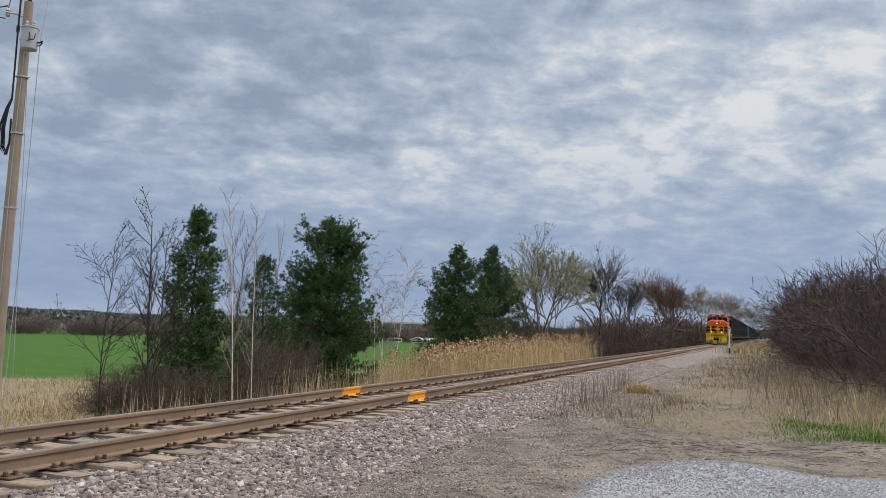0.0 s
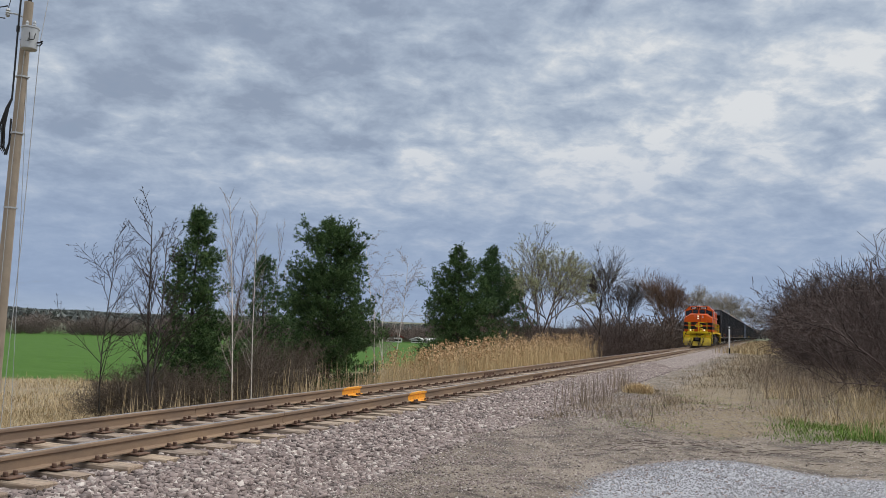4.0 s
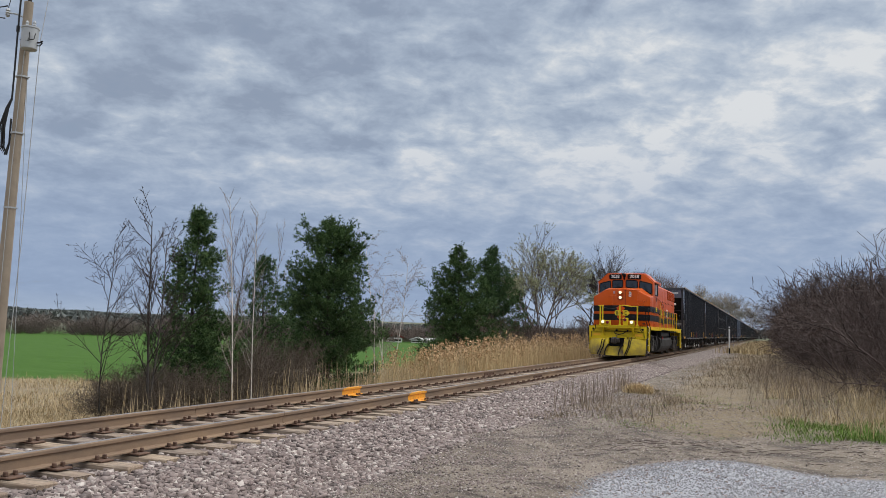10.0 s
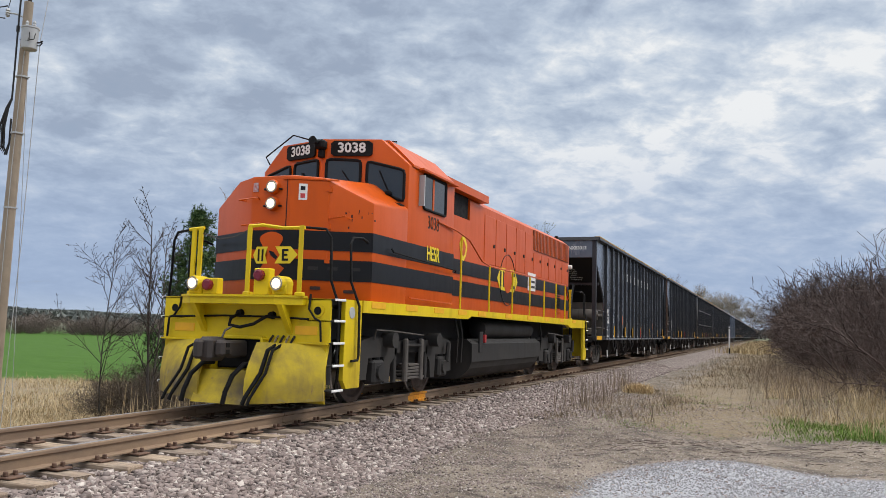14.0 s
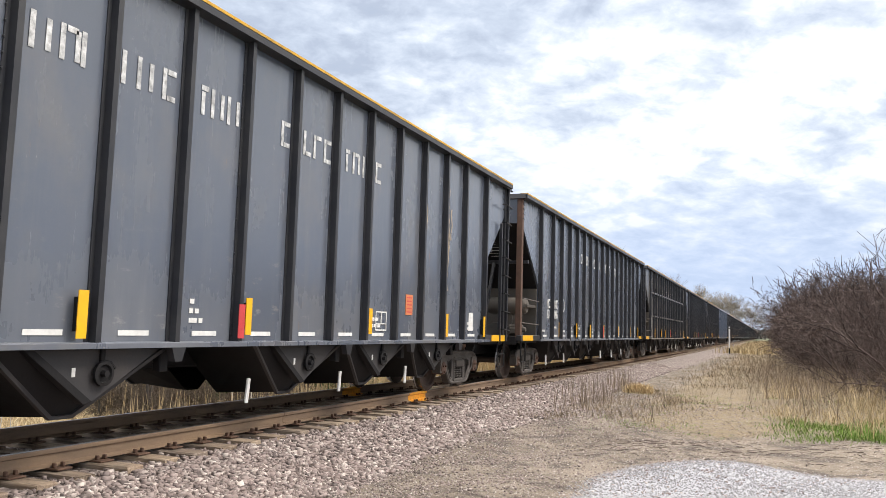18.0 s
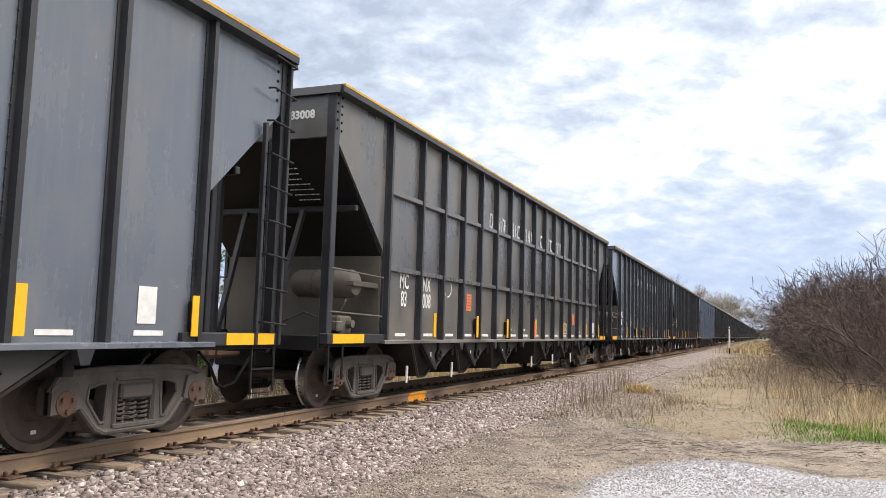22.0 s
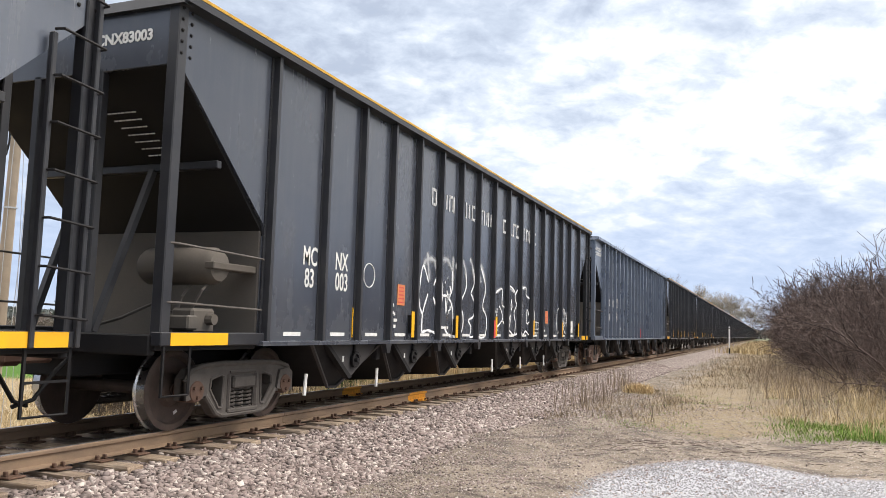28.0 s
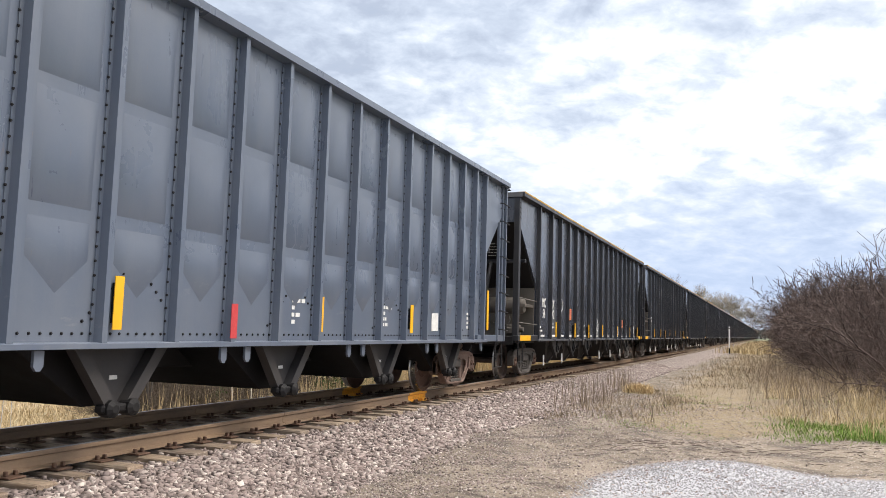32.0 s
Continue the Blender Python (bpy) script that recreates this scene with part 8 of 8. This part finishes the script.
rng = random.Random(77)
near_spots, mid_spots, far_spots = [], [], []
for k in range(46):
    y = 19 + 26 * rng.random()
    near_spots.append((edge_right(y) + 1.3 + 5.8 * rng.random() ** 1.1, y, rng.uniform(2.6, 4.5) * min(0.62 + 0.014 * y, 1.15)))
for k in range(52):
    y = 44 + 70 * rng.random()
    mid_spots.append((edge_right(y) + 3.0 + 7 * rng.random() ** 1.2, y, rng.uniform(5.2, 6.8)))
for k in range(44):
    y = 110 + 380 * rng.random() ** 1.5
    far_spots.append((edge_right(y) + 4.2 + 10 * rng.random(), y, rng.uniform(5.5, 8.5)))
thicket("thicket", near_spots, "dense bare purple-brown thicket beside the grass", M_TWIG)
thicket("thicket", mid_spots, "dense bare brown thicket along the line", M_TWIG, BUSHES_MID)
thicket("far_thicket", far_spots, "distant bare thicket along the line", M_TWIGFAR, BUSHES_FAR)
left_mid, left_far = [], []
for k in range(62):
    y = 58 + 72 * rng.random()
    left_mid.append((-9.6 - 8.5 * rng.random(), y, rng.uniform(3.2, 5.2)))
for k in range(60):
    y = 115 + 380 * rng.random() ** 1.4
    left_far.append((-6.6 - 12 * rng.random(), y, rng.uniform(4.5, 8.0)))
thicket("bank_thicket", left_mid, "bare brown scrub behind the reeds", M_TWIG, BUSHES_MID)
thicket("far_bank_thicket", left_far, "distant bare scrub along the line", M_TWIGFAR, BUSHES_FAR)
thicket("bank_scrub", [(-12.4 + rng.uniform(-1.5, 1.3), 20.4 + 5.0 * rng.random(), rng.uniform(1.2, 2.3)) for _ in range(19)] + [(-13.9 + rng.uniform(-1.0, 1.0), 27 + 6 * rng.random(), rng.uniform(2.0, 3.6)) for _ in range(11)] + [(-13.5, 57.5, 5.2), (-12.8, 60, 4.6), (-11.6, 57, 4.0)], "tangled grey-brown bare scrub under the pines", M_SCRUB, BUSHES)

# woods across the field
spots = []
for k in range(150):
    f = rng.random()
    spots.append((-175 + 105 * f + rng.uniform(-6, 6), 108 + 95 * f + rng.uniform(0, 26), rng.uniform(3.6, 5.6)))
for k in range(80):
    f = rng.random()
    spots.append((-75 + 60 * f, 200 + 70 * f + rng.uniform(0, 30), rng.uniform(4.0, 7.0)))
thicket("field_woods", spots, "bare brown woods at the edge of the field", M_FIELDWOOD, BUSHES_FAR)
wr = np.random.default_rng(9)
n = 34000
ang = np.radians(wr.uniform(-8, 80, n))
dist = wr.uniform(520, 1500, n)
wx, wy = 7 - np.sin(ang) * dist, np.cos(ang) * dist
wz = ground_z(wx, wy) + wr.uniform(0, 1, n) ** 0.6 * (4 + 2.0 * np.sin(ang * 23) + 1.2 * np.sin(ang * 57))
stuff("distant_woods", leaflets(np.stack([wx, wy, wz], 1), 2.8, wr), M_FARWOOD, "far belt of hazy woods under the ridge", "woods")

# grasses
gr = np.random.default_rng(15)


def grass(name, n, area, hgt, wid, lean, material, label, clumps=0, spread=0.3, curl=0.5):
    x0, x1, y0, y1 = area
    px, py = clumped(gr, n, x0, x1, y0, y1, clumps, spread) if clumps else (gr.uniform(x0, x1, n), gr.uniform(y0, y1, n))
    h = hgt * gr.uniform(0.45, 1.25, n)
    return stuff(name, blade_arrays(px, py, h, wid * gr.uniform(0.7, 1.4, n), gr, lean, curl=curl), material, label, "grass")


grass("bank_grass", 15000, (-9.5, -2.9, 6, 34), 0.55, 0.016, 0.75, M_STRAW, "matted pale dead grass on the bank", 260, 0.42)
grass("bank_grass", 9000, (-22, -8, 14, 50), 0.60, 0.024, 0.7, M_STRAW, "pale dead grass below the bank", 200, 0.7)
grass("bank_grass", 12000, (-8.5, -2.9, 7, 20), 0.50, 0.013, 0.8, M_STRAW, "tangled pale dead grass on the bank", 260, 0.34)
grass("bank_grass", 9000, (-15, -5.5, 6.5, 20), 0.48, 0.016, 0.8, M_STRAW, "pale flattened dead grass by the field", 240, 0.45)
grass("field_edge_grass", 13000, (-38, -14, 14, 42), 0.50, 0.026, 0.7, M_STRAW, "pale dead grass along the field edge", 330, 1.0)
grass("bank_stalks", 900, (-7.5, -3.2, 15, 36), 1.25, 0.016, 0.12, M_STRAW, "upright dead stalks on the bank", 120, 0.3, 0.2)
px, py = clumped(gr, 6500, -8.6, -4.4, 31, 58, 190, 0.55)
keep = (px > -9.2) & (px < -3.4)
px, py = px[keep], py[keep]
hh = gr.uniform(1.2, 2.5, len(px)) * np.interp(py, [24, 34, 46, 58], [0.55, 0.88, 1.0, 1.0])
stuff("reeds", blade_arrays(px, py, hh, np.full(len(px), 0.026), gr, 0.16, curl=0.3), M_REED, "tall tan reeds beside the track", "reeds")
tips = np.stack([px, py, ground_z(px, py) + hh * 0.95], 1)[::4]
plume = np.repeat(tips, 7, 0) + gr.normal(0, 1, (len(tips) * 7, 3)) * np.array([[0.05, 0.05, 0.10]])
stuff("reed_plumes", leaflets(plume, 0.055, gr), M_PLUME, "brown feathery reed plumes", "reeds")
grass("verge_mat", 30000, (4.2, 10.8, 14.2, 32), 0.15, 0.011, 3.5, M_MAT, "matted brown and tan dead grass on the verge", 300, 0.36, 0.95)
grass("verge_mat", 9000, (4.0, 8.6, 30, 80), 0.24, 0.018, 2.2, M_MAT, "matted dead grass along the thicket", 300, 0.6, 0.9)
grass("verge_grass", 4600, (7.0, 10.8, 15.5, 32), 0.46, 0.008, 0.8, M_STRAW, "loose pale straw in front of the thicket", 110, 0.20, 0.8)
grass("verge_grass", 4200, (4.8, 8.4, 26, 75), 0.40, 0.014, 0.9, M_MAT, "brown dead grass along the thicket", 200, 0.5, 0.7)
grass("verge_brush", 3400, (6.8, 11.0, 17.0, 44), 0.95, 0.008, 0.50, M_WEED, "thin brown brush stems in the verge", 230, 0.30, 0.3)
grass("verge_stalks", 260, (4.4, 10.4, 15, 42), 1.10, 0.008, 0.25, M_WEED, "thin upright dead weed stalks", 70, 0.25, 0.2)
grass("green_tuft", 4200, (7.3, 8.9, 13.7, 17.6), 0.17, 0.010, 1.0, M_GREEN, "patch of fresh green grass", 26, 0.24)
grass("green_tuft", 3000, (4.6, 10.2, 14.4, 24), 0.10, 0.012, 1.4, M_GREEN, "thin new green grass in the verge", 60, 0.26)
grass("green_tuft", 900, (3.4, 5.4, 13.2, 16.5), 0.06, 0.010, 1.4, M_GREEN, "low moss-green weeds at the dirt edge", 16, 0.22)
grass("leaning_reeds", 240, (8.0, 9.9, 13.4, 18.5), 1.05, 0.010, 0.65, M_STRAW, "leaning pale dead reed stems", 24, 0.20, 0.25)
grass("straw_tuft", 1500, (3.58, 3.86, 22.9, 23.2), 0.34, 0.012, 0.8, M_REED, "round pale straw tuft at the ballast edge", 9, 0.14)
grass("ballast_weeds", 260, (2.7, 3.3, 17.5, 26), 0.80, 0.010, 0.16, M_WEED, "dry weed stalks at the ballast edge", 12, 0.22, 0.15)
grass("ballast_weeds", 2200, (2.9, 5.4, 15.4, 25), 0.30, 0.007, 1.1, M_MAT, "low brown weeds at the ballast edge", 60, 0.30)
grass("far_straw", 6500, (4.1, 7.4, 78, 210), 1.0, 0.06, 0.5, M_STRAW, "bright straw patch far along the line", 130, 0.8)
# fallen sticks and litter in front of the verge
sticks = MB()
sr = random.Random(4)
for k in range(380):
    x, y, a, ln = sr.uniform(4.4, 10.0), sr.gauss(12.6, 0.6), sr.gauss(0.1, 0.9), sr.uniform(0.03, 0.16) * (2.0 if k % 12 == 0 else 1.0)
    p = Vector((x, y, gz(x, y) + 0.015))
    d = Vector((math.cos(a), math.sin(a), 0)) * ln
    sticks.tube([p, p + d * 0.5 + Vector((0, 0, sr.uniform(0.0, 0.008))), p + d + Vector((0, 0, gz(*(p + d).xy) - gz(x, y)))], sr.uniform(0.002, 0.005), 3)
tagged(solid("fallen_sticks", sticks, M_TWIGFAR, "scattered dry sticks and broken stems", "sticks"), kind="stuff")

# ---- utility pole ----
def utility_pole():
    base, top = Vector((-11.02, 14.71, -2.4)), Vector((-9.93, 13.95, 9.02))
    pole = thing("utility_pole", "weathered wooden utility pole with grey transformer and black cables", "utility pole")
    part("pole", MB().tube([base, base.lerp(top, 0.5), top], 0.175, 16, 0.105), M_POLE, pole, "weathered grey-brown wooden pole", smooth=True)

    def up(z):
        return base.lerp(top, (z - base.z) / (top.z - base.z))
    right = Vector((math.cos(YAW), math.sin(YAW), 0))
    toward = (Vector((EYE.x, EYE.y, 0)) - Vector((-10.3, 14.2, 0))).normalized()
    c = up(8.02) + right * 0.10 + toward * 0.32
    tr = part("transformer", MB().lathe([(-0.29, 0.05), (-0.285, 0.17), (-0.27, 0.185), (0.22, 0.195), (0.235, 0.21), (0.27, 0.21), (0.30, 0.12)], c, "z", 24), M_GALV, pole, "grey steel transformer can", smooth=True)
    part("transformer_bracket", MB().tube([up(8.15), c + Vector((0, 0, 0.13))], 0.04, 6), M_GALV, tr)
    part("transformer_bracket", MB().tube([up(7.88), c + Vector((0, 0, -0.16))], 0.04, 6), M_GALV, tr)
    for k in (-1, 1):
        part("bushing", MB().lathe([(0.27, 0.035), (0.33, 0.045), (0.36, 0.03), (0.40, 0.04), (0.45, 0.015)], c + right * 0.09 * k, "z", 10), M_GALV, tr, "porcelain bushing")
    lug = c + right * 0.26
    part("lug_bracket", MB().tube([c + right * 0.18 + Vector((0, 0, -0.10)), lug + Vector((0, 0, -0.10)), lug + right * 0.06 + Vector((0, 0, -0.06))], 0.022, 6), M_CABLE, tr)
    part("lug_bracket", MB().tube([c + right * 0.18 + Vector((0, 0, -0.18)), lug + Vector((0, 0, -0.18)), lug + right * 0.06 + Vector((0, 0, -0.10))], 0.016, 6), M_CABLE, tr)
    part("can_lead", MB().tube([c + right * 0.13 + toward * 0.16 + Vector((0, 0, 0.08)), c + right * 0.10 + toward * 0.21 + Vector((0, 0, -0.08)), c - right * 0.12 + toward * 0.20 + Vector((0, 0, -0.12)), c - right * 0.24 + Vector((0, 0, -0.03))], 0.012, 5), M_CABLE, tr)
    part("can_lead", MB().tube([c - right * 0.02 + toward * 0.20 + Vector((0, 0, 0.10)), c + toward * 0.22 + Vector((0, 0, -0.06)), c - right * 0.22 + toward * 0.1 + Vector((0, 0, -0.02))], 0.012, 5), M_CABLE, tr)
    # cut-out arm and insulators at the head
    head = up(8.62)
    arm = part("cutout_arm", MB().tube([head - right * 0.05, head - right * 0.30 + Vector((0, 0, 0.10)), head - right * 0.55 + Vector((0, 0, 0.12))], 0.020, 6), M_GALV, pole, "cut-out arm")
    part("cutout_loop", MB().tube([head - right * 0.52 + Vector((0, 0, 0.30)), head - right * 0.72 + Vector((0, 0, 0.26)), head - right * 0.74 + Vector((0, 0, 0.0)), head - right * 0.56 + Vector((0, 0, -0.02))], 0.018, 5), M_CABLE, arm)
    part("insulator", MB().lathe([(-0.10, 0.03), (-0.06, 0.06), (-0.03, 0.035), (0.0, 0.06), (0.03, 0.035), (0.06, 0.06), (0.12, 0.02)], head - right * 0.50 + Vector((0, 0, 0.12)), "z", 10), M_GALV, arm)
    part("jumper", MB().tube([head - right * 0.5 + Vector((0, 0, 0.25)), head - right * 0.45 + Vector((0, 0, 0.5)), head - right * 0.3 + Vector((0, 0, 0.62))], 0.010, 5), M_CABLE, arm)
    for z in (8.50, 8.36):
        part("step_peg", MB().tube([up(z), up(z) + right * 0.20], 0.010, 5), M_GALV, pole)
    part("pole_pin", MB().lathe([(0.0, 0.03), (0.06, 0.05), (0.10, 0.03), (0.14, 0.045), (0.2, 0.02)], up(9.0) + right * 0.02, "z", 10), M_CABLE, pole, "dark pin insulator")
    # riser cable and hanging loops
    left = -right * 0.17 + toward * 0.06
    part("riser", MB().tube([up(9.9) + left * 1.2, up(8.2) + left * 1.25, up(7.2) + left * 1.2, up(6.55) + left * 1.2], 0.022, 6), M_CABLE, pole, "black riser cable")
    part("riser_boot", MB().tube([up(8.4) + left * 1.25, up(8.25) + left * 1.25], 0.04, 8), M_CABLE, pole)
    for k, w in enumerate((1.15, 0.85, 0.6)):
        loop = [up(6.6) + left * 1.2, up(6.35) + left * (1.3 + 0.5 * w), up(5.9) + left * (1.2 + 1.2 * w), up(5.4) + left * (1.0 + 1.3 * w), up(5.2) + left * (0.9 + 0.6 * w), up(5.5) + left * 1.0, up(6.1) + left * 1.05]
        part("cable_loop", MB().tube(loop, 0.024, 6), M_CABLE, pole, "hanging black cable loop")
    part("ground_wire", MB().tube([up(8.0) + toward * 0.12, up(5) + toward * 0.15 - right * 0.05, up(0) + toward * 0.17 - right * 0.05], 0.010, 5), M_GALV, pole)
    for z in (7.15, 5.75, 3.9):
        part("band", MB().tube([up(z) - Vector((0, 0, 0.02)), up(z) + Vector((0, 0, 0.02))], 0.150, 14), M_GALV, pole)
        part("band_bolt", MB().tube([up(z), up(z) + right * 0.19], 0.014, 5), M_GALV, pole)
    # thin wires beside the pole
    a = lug + Vector((0, 0, -0.1))
    part("service_wire", MB().tube([up(9.9) + right * 0.55, a, up(6.0) + right * 0.36, up(3.0) + right * 0.36, up(0.6) + right * 0.30, up(-2.3) + right * 0.26], 0.009, 4), M_GALV, pole, "thin hanging wire")
    part("guy_wire", MB().tube([up(7.3) + right * 0.12, up(3.5) + right * 0.30, up(-2.3) + right * 0.55], 0.007, 4), M_GALV, pole, "thin steel guy wire")
    return pole


utility_pole()


# sign at the edge of the field
sg = thing("field_sign", "small white sign with dark writing on a thin post", "sign", m=pose(-12.0, 15.42, 0))
part("post", MB().tube([(0, 0, -2.4), (0, 0, 0.45)], 0.022, 6), M_GALV, sg)
part("board", MB().box(-0.17, 0.17, -0.012, 0.012, 0.12, 0.48, 0.006), M_SIGN, sg, "white board")
part("writing", MB().box(-0.12, 0.12, -0.016, -0.012, 0.36, 0.41).box(-0.06, 0.10, -0.016, -0.012, 0.22, 0.30), M_LBLACK, sg, "dark bars of writing")
sg.rotation_euler = (0, radians(5), radians(25))

# marker post by the line
mk = thing("marker_post", "slim white marker post with black foot", "post", m=pose(3.64, 82.2, 0))
mz = gz(3.64, 82.2)
part("foot", MB().box(-0.06, 0.06, -0.03, 0.03, mz - 0.1, mz + 0.62, 0.01), M_GASKET, mk, "black lower part")
part("shaft", MB().box(-0.07, 0.07, -0.035, 0.035, mz + 0.62, mz + 2.70, 0.012), M_SIGN, mk, "white upper part")
part("band", MB().box(-0.072, 0.072, -0.037, 0.037, mz + 2.46, mz + 2.54), M_LBLACK, mk)


# farm buildings across the field
def shed(x, y, w, l, h, roof_h, turn, label, roof):
    z = gz(x, y)
    b = thing("farm_building", label, "building", "farm buildings in the distance", m=pose(x, y, z, 0, 0, turn))
    part("wall", MB().box(-w / 2, w / 2, -l / 2, l / 2, -0.5, h, 0.05), M_SIDING, b, "pale walls")
    part("roof", MB().prism([(-w / 2 - 0.4, h - 0.1), (0, h + roof_h), (w / 2 + 0.4, h - 0.1), (w / 2 + 0.4, h + 0.12), (0, h + roof_h + 0.25), (-w / 2 - 0.4, h + 0.12)], "y", -l / 2 - 0.4, l / 2 + 0.4), roof, b)
    for k in (-1, 0, 1):
        part("window", MB().box(w / 2, w / 2 + 0.05, k * l * 0.28 - 0.5, k * l * 0.28 + 0.5, h * 0.35, h * 0.7), M_GLASS, b)
        part("window", MB().box(k * w * 0.28 - 0.5, k * w * 0.28 + 0.5, -l / 2 - 0.05, -l / 2, h * 0.35, h * 0.7), M_GLASS, b)
    return b


shed(-86, 196, 3.6, 5.0, 1.3, 1.1, 35, "small white farm shed with red roof at the field edge", M_ROOF)
shed(-80, 198, 3.0, 6.0, 0.9, 0.5, 20, "low white shed beside the red-roofed one", M_SIDING)
shed(-76, 199, 2.6, 4.0, 0.8, 0.4, 60, "small white outbuilding at the field edge", M_SIDING)
for k, (a, d) in enumerate(((48.0, 1150), (46.4, 1180), (41.5, 1250), (50.5, 1120), (26.0, 1300))):
    shed(7 - math.sin(radians(a)) * d, math.cos(radians(a)) * d, 10, 30, 2.2, 1.2, a, "long white farm building on the far ridge", M_SIDING)



def rolled(t):
    """Metres that the train has rolled past its place at 14 s; it comes in a little faster and settles to a steady speed."""
    return SPEED * (t - 14.0) - 0.0454 * max(0.0, 14.0 - t) ** 2


def motions():
    """Keys the whole train: every vehicle rolls towards -y, wheels turning."""
    times = [0.0, 0.1] + [float(k) for k in range(1, 32)] + [31.9, 32.0]
    for ob, y14 in movers:
        walk(ob, [(t, pose(0, y14 - rolled(t), 0)) for t in times])
    turning = [k / 15 for k in range(481)]
    for ob, y14 in movers[:10]:
        for w in ob.children:
            if w.name.startswith("wheelset"):
                y, r = w.location.y, w.location.z
                walk(w, [(t, pose(0, y, r, math.degrees((rolled(t) - rolled(0.0)) / r))) for t in turning])


motions()
